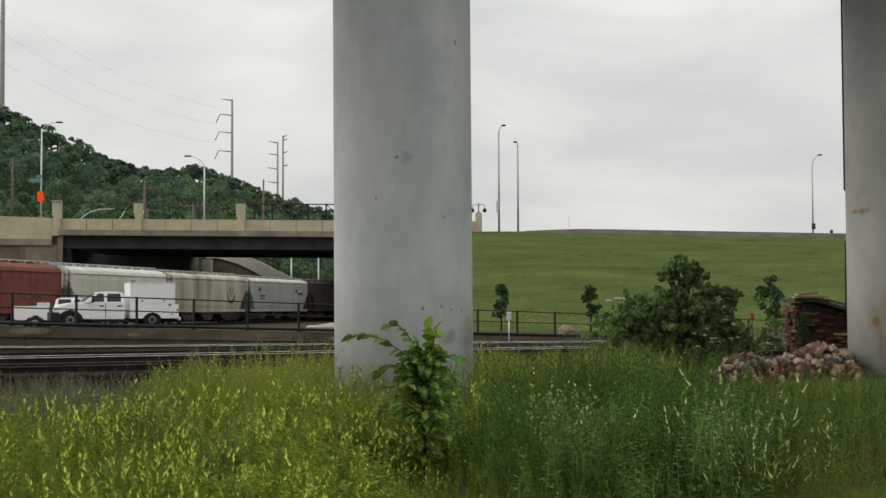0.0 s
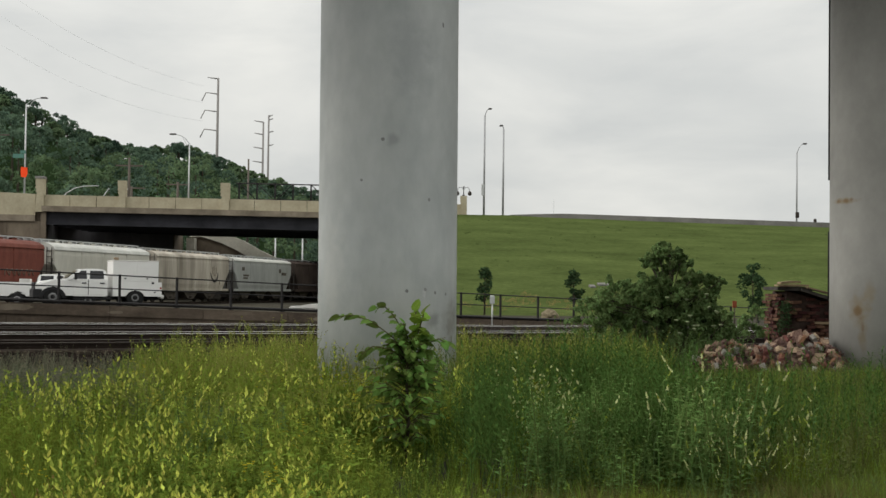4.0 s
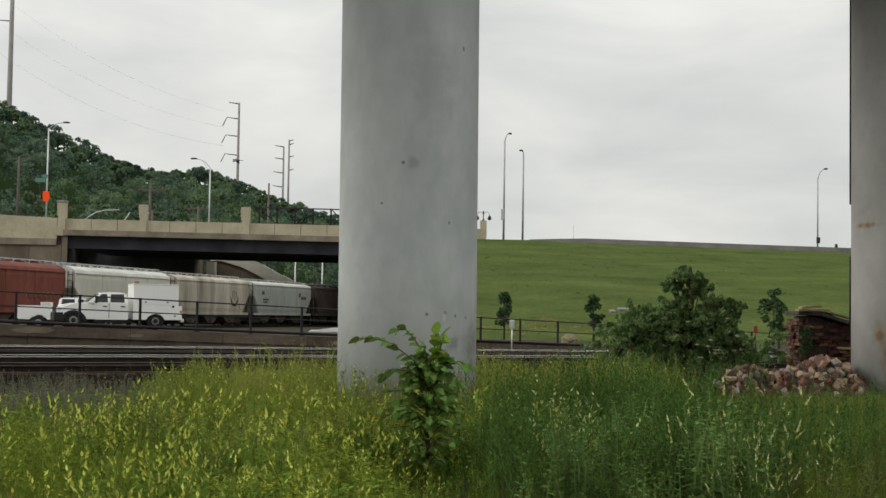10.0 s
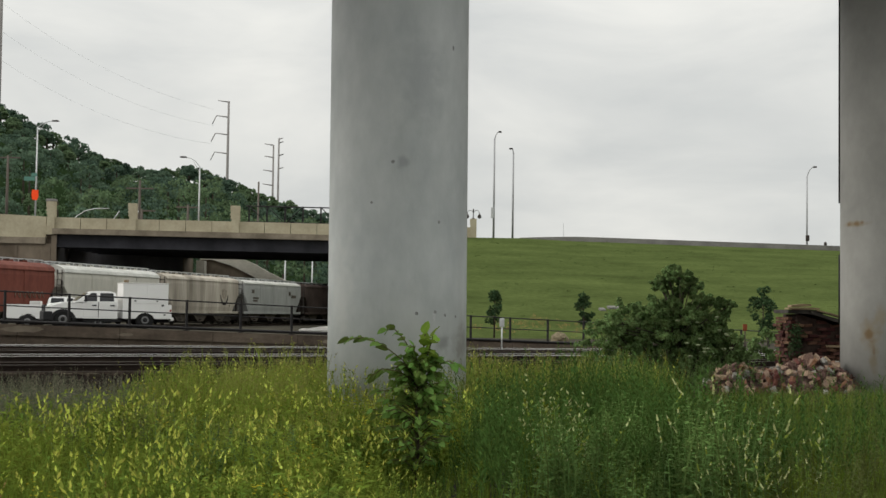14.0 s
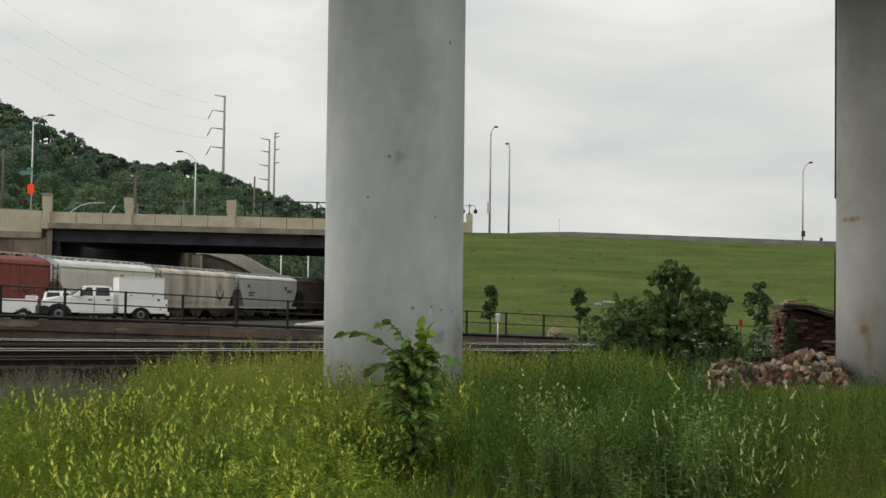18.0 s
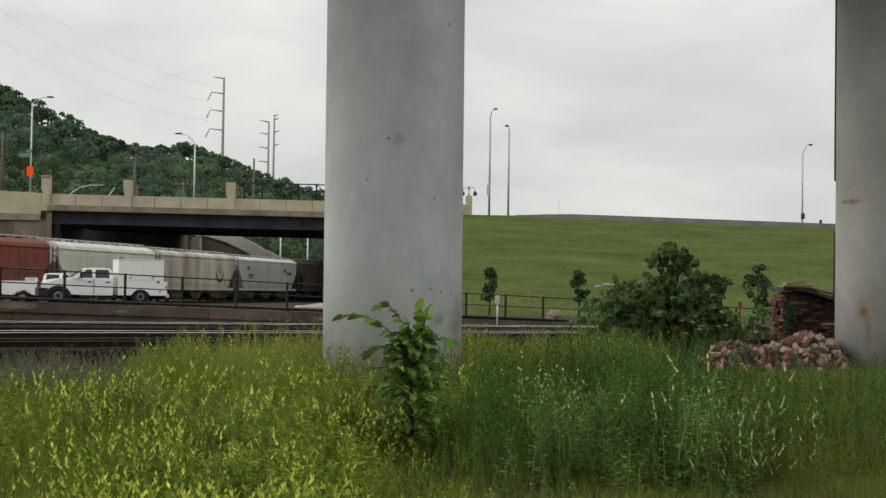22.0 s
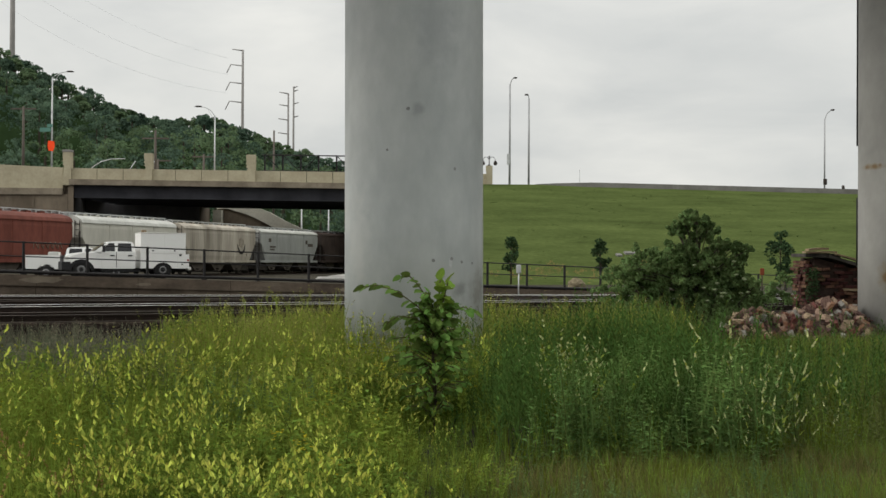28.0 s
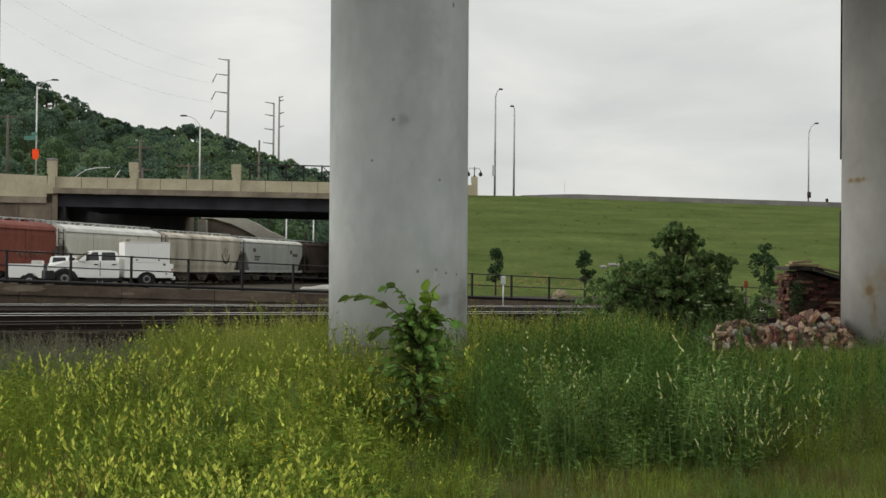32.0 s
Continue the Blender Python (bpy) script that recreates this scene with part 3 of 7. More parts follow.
for (cx, cy, cz), heading, grade, used in TRACKS:
    m = pose(cx, cy, cz - 0.172, 0, 0, 90 - heading) @ pose(0, 0, 0, 0, -math.degrees(math.atan(grade)), 0)
    track = thing("railway_track", "shiny-topped rusty rails on dark wooden ties in ballast" if used else "dull rusty rails of a little-used track in ballast", "railway track", m, "railway tracks", "structure")
    for side in (-0.7525, 0.7525):
        bm = B()
        slab(bm, [(a, b) for a, b in rail_profile()], -75, 75, Matrix.Rotation(radians(90), 4, "Z") @ Matrix.Translation((side, 0, 0)))
        rail = part("rail", bm, M["rail"], track, "rust-brown steel rail")
        bm = B()
        box(bm, (-75, side - 0.0375, 0.165), (75, side + 0.0375, 0.172), bevel=0.006)
        part("rail_head", bm, M["rail_top"] if used else M["rail_dull"], rail, "bright polished rail head" if used else "dull brown-grey rail head")
        bm = B()
        slab(bm, [(-0.072, -0.004), (0.072, -0.004), (0.072, 0.018), (0.014, 0.034), (-0.014, 0.034), (-0.072, 0.018)], -75, 75, Matrix.Rotation(radians(90), 4, "Z") @ Matrix.Translation((side, 0, 0)))
        part("rail_foot", bm, M["rail_foot"], rail, "dull grey rail foot")
    for i in range(-105, 106):
        ob = new("tie", tie_me)
        ob.parent = track
        ob.matrix_basis = pose(i * 0.56, random.uniform(-0.03, 0.03), 0.0, 0, 0, random.uniform(-1, 1))
    # ballast bed
    bed, rng = [], np.random.default_rng(5)
    us, vs = np.linspace(-75, 75, 260), np.array([-11.0, -7.5, -4.6, -3.0, -2.1, -1.45, -0.9, -0.3, 0.3, 0.9, 1.45, 2.2, 3.6, 5.2, 7.0, 9.0])
    if not used:
        vs = np.linspace(-2.4, 2.4, 16)
    hs = np.array([-0.32, -0.20, -0.19, -0.16, -0.09, -0.03, -0.05, -0.05, -0.05, -0.05, -0.03, -0.09, -0.15, -0.17, -0.19, -0.5])
    if not used:
        hs = np.where(np.abs(vs) > 2.0, -0.24, -0.06 - 0.05 * np.maximum(0, np.abs(vs) - 1.3))
    v = np.array([(u, w, h + (0.045 * rng.normal() if abs(w) > 1.2 else 0.012 * rng.normal())) for w, h in zip(vs, hs) for u in us])
    n = len(us)
    t = np.array([q for j in range(len(vs) - 1) for i in range(n - 1) for q in ((j * n + i, j * n + i + 1, j * n + n + i + 1), (j * n + i, j * n + n + i + 1, j * n + n + i))])
    bed = new("ballast_bed", fast_mesh("ballast_bed", v, t, [M["ballast"]]))
    bed.matrix_basis = m
    tagged(bed, "dark grey-brown crushed stone ballast bed", "ballast", "", "structure")

# ---- retaining wall and railing ----
along = Matrix.Translation((R0.x, R0.y, 0)) @ Matrix.Rotation(math.atan2(RU.y, RU.x), 4, "Z")


def wall_top(s):
    return 0.94 + RAIL_GRADE * s


def panel(a, b, lo, hi, y0, y1):
    """A wall panel between two places along the railing; lo None stands on the ground."""
    bm = B()
    za, zb = wall_top(a), wall_top(b)
    v0 = [bm.verts.new(along @ Vector(p)) for p in ((a, y0, -0.3 if lo is None else za + lo), (b, y0, -0.3 if lo is None else zb + lo), (b, y0, zb + hi), (a, y0, za + hi))]
    back = along.to_3x3() @ Vector((0, y1 - y0, 0))
    v1 = [bm.verts.new(v.co + back) for v in v0]
    bm.faces.new(v0)
    bm.faces.new(v1[::-1])
    for i in range(4):
        bm.faces.new((v0[i], v1[i], v1[(i + 1) % 4], v0[(i + 1) % 4]))
    return bm


wall_ob = setting("wall_roadside", panel(-26, 58, None, -0.46, 0.03, 0.45), M["wall"], "low stained concrete retaining wall below the roadside railing", "wall")
for i in range(21):
    a, b = -25.988 + i * 4, -22.012 + i * 4
    part("wall_panel", panel(a, b, None, -0.42, -0.02, 0.02), M["wall"], wall_ob)
    part("coping", panel(a, b, -0.40, 0.0, -0.10, 0.55), M["wall"], wall_ob)
for i, (s0, s1, up, tall, m) in enumerate(((-2.6, -0.9, -0.16, 0.26, "ledge"), (1.9, 2.6, -0.24, 0.12, "ledge"), (-6.4, -5.2, -0.26, 0.14, "ledge"), (7.3, 8.4, -0.12, 0.2, "abutment"), (11.2, 11.9, -0.25, 0.2, "ledge"))):
    r_ = random.Random(40 + i)
    bm, mid = B(), Vector(((s0 + s1) / 2, -0.104, wall_top((s0 + s1) / 2) + up))
    ring = [bm.verts.new(along @ (mid + Vector(((s1 - s0) / 2 * math.cos(a) * r_.uniform(0.75, 1.1), 0, tall / 2 * math.sin(a) * r_.uniform(0.7, 1.1))))) for a in [k * math.tau / 16 for k in range(16)]]
    bm.faces.new(ring)
    part("scraped_patch", bm, M[m], wall_ob, "pale scraped patch")
rail_thing = thing("railing", "black steel post and rail fence on the retaining wall", "railing")
post_bm = B()
box(post_bm, (-0.04, -0.04, -0.16), (0.04, 0.04, 1.21), bevel=0.008)
box(post_bm, (-0.09, -0.09, 0.0), (0.09, 0.09, 0.03))
post_me = mesh_of("post", post_bm, M["black"])
for i in range(-6, 19):
    s = i * 2.44
    ob = part("post", post_me, None, rail_thing)
    ob.matrix_basis = along @ Matrix.Translation((s, 0.02, wall_top(s)))
for name, h, r in (("top_rail", 1.17, 0.026), ("middle_rail", 0.66, 0.022), ("bottom_rail", 0.10, 0.06)):
    bm = B()
    a, b = -6 * 2.44, 18 * 2.44
    rod(bm, along @ Vector((a, 0.02, wall_top(a) + h)), along @ Vector((b, 0.02, wall_top(b) + h)), r, r, 8)
    part(name, bm, M["black"], rail_thing)

# ---- overpass ----
BY = 138.0


def deck(x):
    return 10.81 - 0.0098 * (x + 39)


FAR = Matrix.Translation((0, 0, 1.6)) @ Matrix.Scale(1.087, 4) @ Matrix.Translation((0, 0, -1.6))   # drawn at 138 m, stands at 150 m
bridge = thing("overpass", "buff concrete and dark steel road overpass behind the train", "bridge", FAR, "", "structure")


def sloped_box(bm, x0, x1, lo, hi, y0, y1):
    v0 = [bm.verts.new(c) for c in ((x0, y0, deck(x0) + lo), (x1, y0, deck(x1) + lo), (x1, y0, deck(x1) + hi), (x0, y0, deck(x0) + hi))]
    v1 = [bm.verts.new((v.co.x, y1, v.co.z)) for v in v0]
    bm.faces.new(v0)
    bm.faces.new(v1[::-1])
    for i in range(4):
        bm.faces.new((v0[i], v1[i], v1[(i + 1) % 4], v0[(i + 1) % 4]))


x = -38.9
while x < 3.5:
    bm = B()
    sloped_box(bm, x + 0.03, min(x + 2.66, 3.9) - 0.03, -1.13, 0, BY, BY + 0.35)
    part("parapet_panel", bm, M["parapet"], bridge)
    bm = B()
    sloped_box(bm, x + 0.03, min(x + 2.66, 3.9) - 0.03, -1.13, -0.02, BY + 23.6, BY + 23.95)
    part("parapet_panel", bm, M["parapet"], bridge)
    x += 2.66
bm = B()
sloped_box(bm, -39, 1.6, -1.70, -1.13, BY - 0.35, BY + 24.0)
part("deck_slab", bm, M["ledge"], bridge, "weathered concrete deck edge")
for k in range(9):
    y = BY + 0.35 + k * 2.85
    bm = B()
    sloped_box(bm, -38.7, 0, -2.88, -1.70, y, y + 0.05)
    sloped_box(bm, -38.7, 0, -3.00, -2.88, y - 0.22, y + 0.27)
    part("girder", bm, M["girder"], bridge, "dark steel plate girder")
for px, w in ((-39.25, 0.85), (-31.0, 0.80), (-20.6, 0.9), (3.55, 0.66)):
    bm = B()
    z = deck(px)
    foot = -1.75 if px < -39 else -1.2
    z -= 0.75 if px > 0 else 0.0
    o = [(-w / 2, foot), (w / 2, foot), (w / 2, 1.6), (-w / 2, 1.6), (-w / 2, 1.0), (-w / 2 + 0.07, 0.9), (-w / 2 - 0.03, 0.7), (-w / 2 + 0.09, 0.5), (-w / 2, 0.35), (-w / 2 + 0.15, 0.2), (-w / 2 + 0.12, 0.0)]
    slab(bm, [(px + a, z + b) for a, b in o], BY - 0.25, BY + 0.55)
    pillar = part("parapet_pillar", bm, M["parapet"], bridge)
    if px < -39:
        bm = B()
        box(bm, (px - w / 2 - 0.05, BY - 0.3, z + 1.6), (px + w / 2 + 0.05, BY + 0.6, z + 1.85), bevel=0.05)
        part("cap", bm, M["pole_dark"], pillar, "dark stained pillar cap")
bm = B()
plan = ((-50, BY + 0.6), (-39.15, BY + 0.6), (-39.15, BY - 0.04), (-38.6, BY - 0.04), (-42.6, BY + 18.5), (-29.6, BY + 21.0), (-29.6, BY + 26.8), (-50, BY + 26.8))
lo, hi = [bm.verts.new((a, b, -0.2)) for a, b in plan], [bm.verts.new((a, b, 9.1)) for a, b in plan]
bm.faces.new(lo[::-1])
bm.faces.new(hi)
for i in range(8):
    bm.faces.new((lo[i], lo[(i + 1) % 8], hi[(i + 1) % 8], hi[i]))
part("abutment", bm, M["abutment"], bridge, "brown stained concrete abutment")
# thin facings added over the abutment, coloured to imitate the underpass shade
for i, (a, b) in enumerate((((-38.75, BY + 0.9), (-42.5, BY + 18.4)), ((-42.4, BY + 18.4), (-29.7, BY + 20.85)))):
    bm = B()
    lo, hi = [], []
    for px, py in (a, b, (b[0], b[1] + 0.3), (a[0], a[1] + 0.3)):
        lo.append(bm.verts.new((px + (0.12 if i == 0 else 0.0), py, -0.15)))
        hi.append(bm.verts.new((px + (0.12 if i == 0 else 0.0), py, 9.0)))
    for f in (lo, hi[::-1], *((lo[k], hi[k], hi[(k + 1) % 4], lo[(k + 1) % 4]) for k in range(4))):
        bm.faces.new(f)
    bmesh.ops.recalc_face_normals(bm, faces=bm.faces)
    part("inner_wall", bm, M["underpass_shade"], bridge, "dark grey facing with the underpass shade put into its colour")
bm = B()
box(bm, (-8.8, BY + 0.02, -0.2), (1.4, BY + 26.8, 8.9))
part("abutment", bm, M["abutment"], bridge, "brown stained concrete abutment")
bm = B()
slab(bm, [(-75, 8.95), (-39.7, 8.72), (-39.7, 10.86), (-75, 12.4)], BY - 0.05, BY + 0.4)
part("wing_parapet", bm, M["parapet"], bridge)
bm = B()
slab(bm, [(-75, 8.2), (-39.7, 8.1), (-39.7, 8.74), (-75, 8.98)], BY - 0.2, BY + 0.4)
part("wing_ledge", bm, M["ledge"], bridge)
bm = B()
slab(bm, [(-75, -0.2), (-39.2, -0.2), (-39.2, 8.12), (-75, 8.22)], BY, BY + 0.5)
for i in range(7):
    box(bm, (-74 + i * 5.2, BY - 0.06, -0.2), (-73.8 + i * 5.2, BY + 0.1, 8.1))
part("wing_wall", bm, M["abutment"], bridge, "brown stained concrete wing wall")
bm = B()
box(bm, (-29.2, 164.9, 0), (-28.2, 166.5, 7.6))
part("pier", bm, M["pale_coping"], bridge, "pale concrete pier")

# curved wing wall beyond the overpass
bm = B()
slab(bm, [(-29.0, -0.2), (-11.5, -0.2), (-12.2, 1.5), (-21.6, 5.6), (-23.6, 6.6), (-25.2, 7.3), (-27.6, 7.9), (-29.0, 7.9)], 166.6, 167.2)
setting("wall_far", bm, M["abutment"], "brown concrete wing wall beyond the overpass", "wall").matrix_basis = FAR
bm = B()
slab(bm, [(-29.0, 7.8), (-27.6, 7.8), (-25.2, 7.1), (-23.6, 6.35), (-21.6, 5.3), (-12, 0.9), (-12, 2.4), (-20.6, 6.35), (-22.5, 7.4), (-24.0, 8.0), (-27.6, 8.12), (-29.0, 8.12)], 166.3, 167.4)
setting("trim_far_coping", bm, M["pale_coping"], "pale concrete coping along the curved wing wall", "coping").matrix_basis = FAR

# black trussed fence on the overpass
fence = thing("bridge_fence", "black steel trussed fence along the overpass", "fence", FAR)
FY = 140.2
bm_post = B()
box(bm_post, (-0.08, -0.08, -0.2), (0.08, 0.08, 1.85))
fp = mesh_of("fence_post", bm_post, M["black"])
i = 0
xx = -19.5
while xx < 2.4:
    ob = part("fence_post", fp, None, fence)
    ob.location = (xx, FY, deck(xx))
    if (i % 2 == 0 or xx < -14) and xx < 0:
        bm = B()
        s = 1 if i % 4 < 2 else -1
        rod(bm, (xx + (0.1 if s > 0 else 1.75), FY, deck(xx) + 1.7), (xx + (1.75 if s > 0 else 0.1), FY, deck(xx) + 0.1), 0.05, 0.05, 6)
        part("brace", bm, M["black"], fence)
    xx += 1.85
    i += 1
for h in (0.15, 1.78):
    bm = B()
    rod(bm, (-19.8, FY, deck(-19.8) + h), (2.3, FY, deck(2.3) + h), 0.07, 0.07, 6)
    part("fence_rail", bm, M["black"], fence)

# ---- poles and lamps ----


def street_lamp(x, y, z0, z1, arm, rise, label, r=0.11, m=Matrix(), skin="galv"):
    lamp = thing("street_lamp", label, "street lamp", m @ pose(x, y, z0), "street lamps")
    h = z1 - z0
    bm = B()
    rod(bm, (0, 0, 0), (0, 0, h), r, r * 0.7, 10)
    part("pole", bm, M[skin], lamp)
    bm = B()
    turned(bm, [(r * 2, 0), (r * 2, 0.1), (r * 1.3, 0.35), (r, 0.4)], 12)
    part("base", bm, M[skin], lamp)
    bm = B()
    tube(bm, [(0, 0, h - 0.1), (arm * 0.3, 0, h + rise * 0.55), (arm * 0.65, 0, h + rise * 0.88), (arm, 0, h + rise)], r * 0.42)
    part("arm", bm, M[skin], lamp)
    if abs(arm) > 1.2:
        bm = B()
        rod(bm, (0, 0, h - 0.75), (arm * 0.5, 0, h + rise * 0.7), r * 0.3, r * 0.3, 6)
        part("brace", bm, M[skin], lamp)
    bm = B()
    s = 1 if arm > 0 else -1
    k = 0.5 if skin == "lamp_grey" else 1.0
    slab(bm, [(arm - 0.1 * s, h + rise - 0.05), (arm + 0.55 * k * s, h + rise - 0.06), (arm + 0.7 * k * s, h + rise), (arm + 0.5 * k * s, h + rise + 0.1), (arm - 0.05 * s, h + rise + 0.09)], -0.16, 0.16)
    part("lamp_head", bm, M["dark_iron"], lamp)
    return lamp


lamp_a = street_lamp(-44.4, 150, 9.3, 21.6, 1.7, 0.65, "galvanised street lamp with an orange sign on its pole", 0.11, FAR)
bm = B()
slab(bm, [(-0.32, 4.2), (0.2, 4.15), (0.36, 4.6), (0.33, 5.25), (-0.36, 5.3), (-0.4, 4.75)], -0.22, -0.18)
part("orange_sign", bm, M["orange"], lamp_a, "bright orange work sign")
bm = B()
box(bm, (-1.3, -0.17, 6.3), (-0.1, -0.13, 6.75))
part("street_sign", bm, M["green_sign"], lamp_a, "small green street sign")
bm = B()
box(bm, (-0.5, -0.12, 6.8), (0.1, -0.08, 7.15))
part("street_sign", bm, M["green_sign"], lamp_a, "small green street sign")
street_lamp(-26.4, 150, 9.3, 17.5, -1.55, 0.95, "galvanised street lamp with a long upswept arm", 0.1, FAR)
lamp_c = street_lamp(6.1, 150, 9.3, 21.0, 0.45, 0.75, "tall slender street lamp on the hilltop", 0.125, Matrix(), "lamp_grey")
bm = B()
box(bm, (-0.3, -0.2, 2.9), (0.02, 0.15, 4.1), bevel=0.03)
part("control_box", bm, M["galv"], lamp_c)
street_lamp(8.2, 150, 9.3, 19.5, -0.15, 0.4, "tall slender street lamp on the hilltop", 0.12, Matrix(), "lamp_grey")
lamp_e = street_lamp(40.9, 150.8, 8.9, 17.45, 0.75, 1.0, "galvanised street lamp with an upswept arm on the hilltop", 0.10, Matrix(), "lamp_grey")
bm = B()
box(bm, (-0.12, -0.2, 1.3), (0.24, 0.1, 1.95), bevel=0.03)
part("control_box", bm, M["dark_iron"], lamp_e)
bollard = thing("bollard", "short dark post beside the hilltop road", "bollard", pose(42.9, 150.6, 8.9))
bm = B()
turned(bm, [(0.17, 0), (0.17, 1.15), (0.12, 1.22)], 10)
part("shaft", bm, M["dark_iron"], bollard)

# lantern on the end pillar of the overpass
lantern = thing("twin_lantern", "dark twin-armed ornamental lantern on a buff pillar", "lantern", FAR @ pose(3.55, BY + 0.15, deck(3.55) + 0.85) @ Matrix.Scale(0.8, 4))
bm = B()
turned(bm, [(0.16, 0), (0.16, 0.1), (0.06, 0.2), (0.05, 1.0), (0.12, 1.1), (0.03, 1.3)], 10)
part("post", bm, M["dark_iron"], lantern)
for s in (-1, 1):
    bm = B()
    tube(bm, [(0, 0, 0.8), (0.25 * s, 0, 1.1), (0.55 * s, 0, 1.1), (0.75 * s, 0, 0.85), (0.78 * s, 0, 0.6)], 0.035)
    part("arm", bm, M["dark_iron"], lantern)
    bm = B()
    turned(bm, [(0.05, 0.0), (0.22, 0.12), (0.26, 0.25), (0.16, 0.5), (0.04, 0.62)], 10, at=(0.78 * s, 0, 0.05))
    part("lantern_head", bm, M["dark_iron"], lantern)


def steel_pylon(x, y, z0, z1, arms, side, label, r=0.75, drop=True):
    p = thing("transmission_pole", label, "power pole", pose(x, y, z0), "power poles")
    h = z1 - z0
    bm = B()
    rod(bm, (0, 0, 0), (0, 0, h), r, r * 0.5, 10)
    part("mast", bm, M["pole_dark"], p)
    for down, reach in arms:
        bm = B()
        rod(bm, (0, 0, h - down), (side * reach, 0, h - down + 0.35), 0.17, 0.10, 6)
        part("crossarm", bm, M["pole_dark"], p)
        if drop and down > 1:
            bm = B()
            rod(bm, (side * reach, 0, h - down + 0.35), (side * (reach + 1.0), 0, h - down - 1.7), 0.12, 0.12, 6)
            part("insulator", bm, M["pole_dark"], p)
    return p


steel_pylon(-51.4, 330, 4, 52.5, ((0.2, 2.6), (3.9, 2.9), (8.2, 3.1), (12.8, 3.2)), -1, "tall grey-brown steel power pole with four crossarms", 0.50)
steel_pylon(-40.3, 330, 4, 42.0, ((0.1, 2.2), (3.1, 2.2), (6.5, 2.4), (9.9, 2.5)), -1, "grey-brown steel power pole with four crossarms", 0.38, False)
steel_pylon(-39.6, 335, 4, 44.3, ((0.3, 1.0), (1.2, 1.1), (4.3, 1.2), (7.6, 1.2)), 1, "slender steel power pole with short crossarms", 0.38, False)
steel_pylon(-107.5, 330, 4, 88.0, ((2.0, 4.5), (9.2, 4.6), (16.2, 4.8)), -1, "tall brown steel power pole on the wooded slope", 0.95)
lines = thing("power_line", "thin grey overhead power cables strung between the poles", "power line")
for k, (za, zb) in enumerate(((79.5, 50.5), (72.3, 46.5), (65.0, 42.0))):
    bm = B()
    pts = []
    for i in range(13):
        f = i / 12
        pts.append((-112 + f * 57, 331 - f * 1, za + (zb - za) * f - 4.0 * 4 * f * (1 - f)))
    tube(bm, pts, 0.021, 4)
    part("cable", bm, M["wire"], lines)


def wood_pole(x, y, z0, z1, arms, label):
    p = thing("utility_pole", label, "utility pole", (FAR if y < 165 else Matrix()) @ pose(x, y, z0), "utility poles")
    bm = B()
    rod(bm, (0, 0, 0), (0, 0, z1 - z0), 0.19, 0.13, 8)
    part("pole", bm, M["wood_pole"], p)
    for down, half in arms:
        bm = B()
        box(bm, (-half, -0.09, z1 - z0 - down - 0.08), (half, 0.09, z1 - z0 - down + 0.08))
        part("crossarm", bm, M["wood_pole"], p)
    return p


wood_pole(-33.4, 152, 9, 16.0, ((0.9, 1.5),), "weathered wooden utility pole with a crossarm")
wood_pole(-35.5, 163, 9, 13.6, ((0.2, 1.6),), "weathered wooden utility pole with a crossarm")
wood_pole(-48.2, 152, 9, 18.6, ((0.25, 1.4),), "weathered wooden utility pole with a crossarm")
wood_pole(-30.0, 163, 9, 14.2, ((0.3, 1.4),), "weathered wooden utility pole with a crossarm")
wood_pole(-26.5, 200, 4, 20.6, (), "bare wooden utility pole above the trees")
mast = thing("flag_mast", "thin pale mast beyond the hilltop road", "mast", pose(18.4, 200, 4.0))
bm = B()
rod(bm, (0, 0, 0), (0, 0, 11.2), 0.07, 0.05, 6)
part("pole", bm, M["galv"], mast)
bm = B()
turned(bm, [(0.14, 0), (0.14, 0.08), (0.08, 0.2)], 10)
part("base", bm, M["galv"], mast)
for px_ in (-20.8, -17.1):
    far_pole = thing("steel_pole", "thin pale steel pole beyond the overpass", "pole", pose(px_, 186, 0.3), "far poles")
    bm = B()
    rod(bm, (0, 0, 0), (0, 0, 9.0), 0.12, 0.09, 8)
    part("shaft", bm, M["galv"], far_pole)
    bm = B()
    turned(bm, [(0.25, 0), (0.25, 0.1), (0.13, 0.3)], 10)
    part("base", bm, M["galv"], far_pole)
gantry = thing("mast_arm", "curved galvanised mast arm beside the overpass", "mast arm", FAR @ pose(-38.6, 143, deck(-38) - 0.9))
bm = B()
tube(bm, [(0, 0, 0), (0.25, 0, 1.0), (0.7, 0, 1.45), (1.5, 0, 1.95), (2.5, 0, 2.2), (4.0, 0, 2.25)], 0.05)
part("arm", bm, M["galv"], gantry)
for a in (3.6, 5.6):
    bm = B()
    rod(bm, (a, 0, -0.2), (a + 1.5, 0, 2.0), 0.05, 0.05, 6)
    part("strut", bm, M["galv"], gantry)

# ---- concrete viaduct columns ----


def column(x, y, r, h, m, label, lean=0.0):
    c = thing("viaduct_column", label, "column", pose(x, y, -0.1, 0, lean, 0), "viaduct columns")
    bm = B()
    turned(bm, [(r, 0), (r, h * 0.25), (r, h * 0.5), (r, h)], 96)
    part("shaft", bm, m, c)
    return c


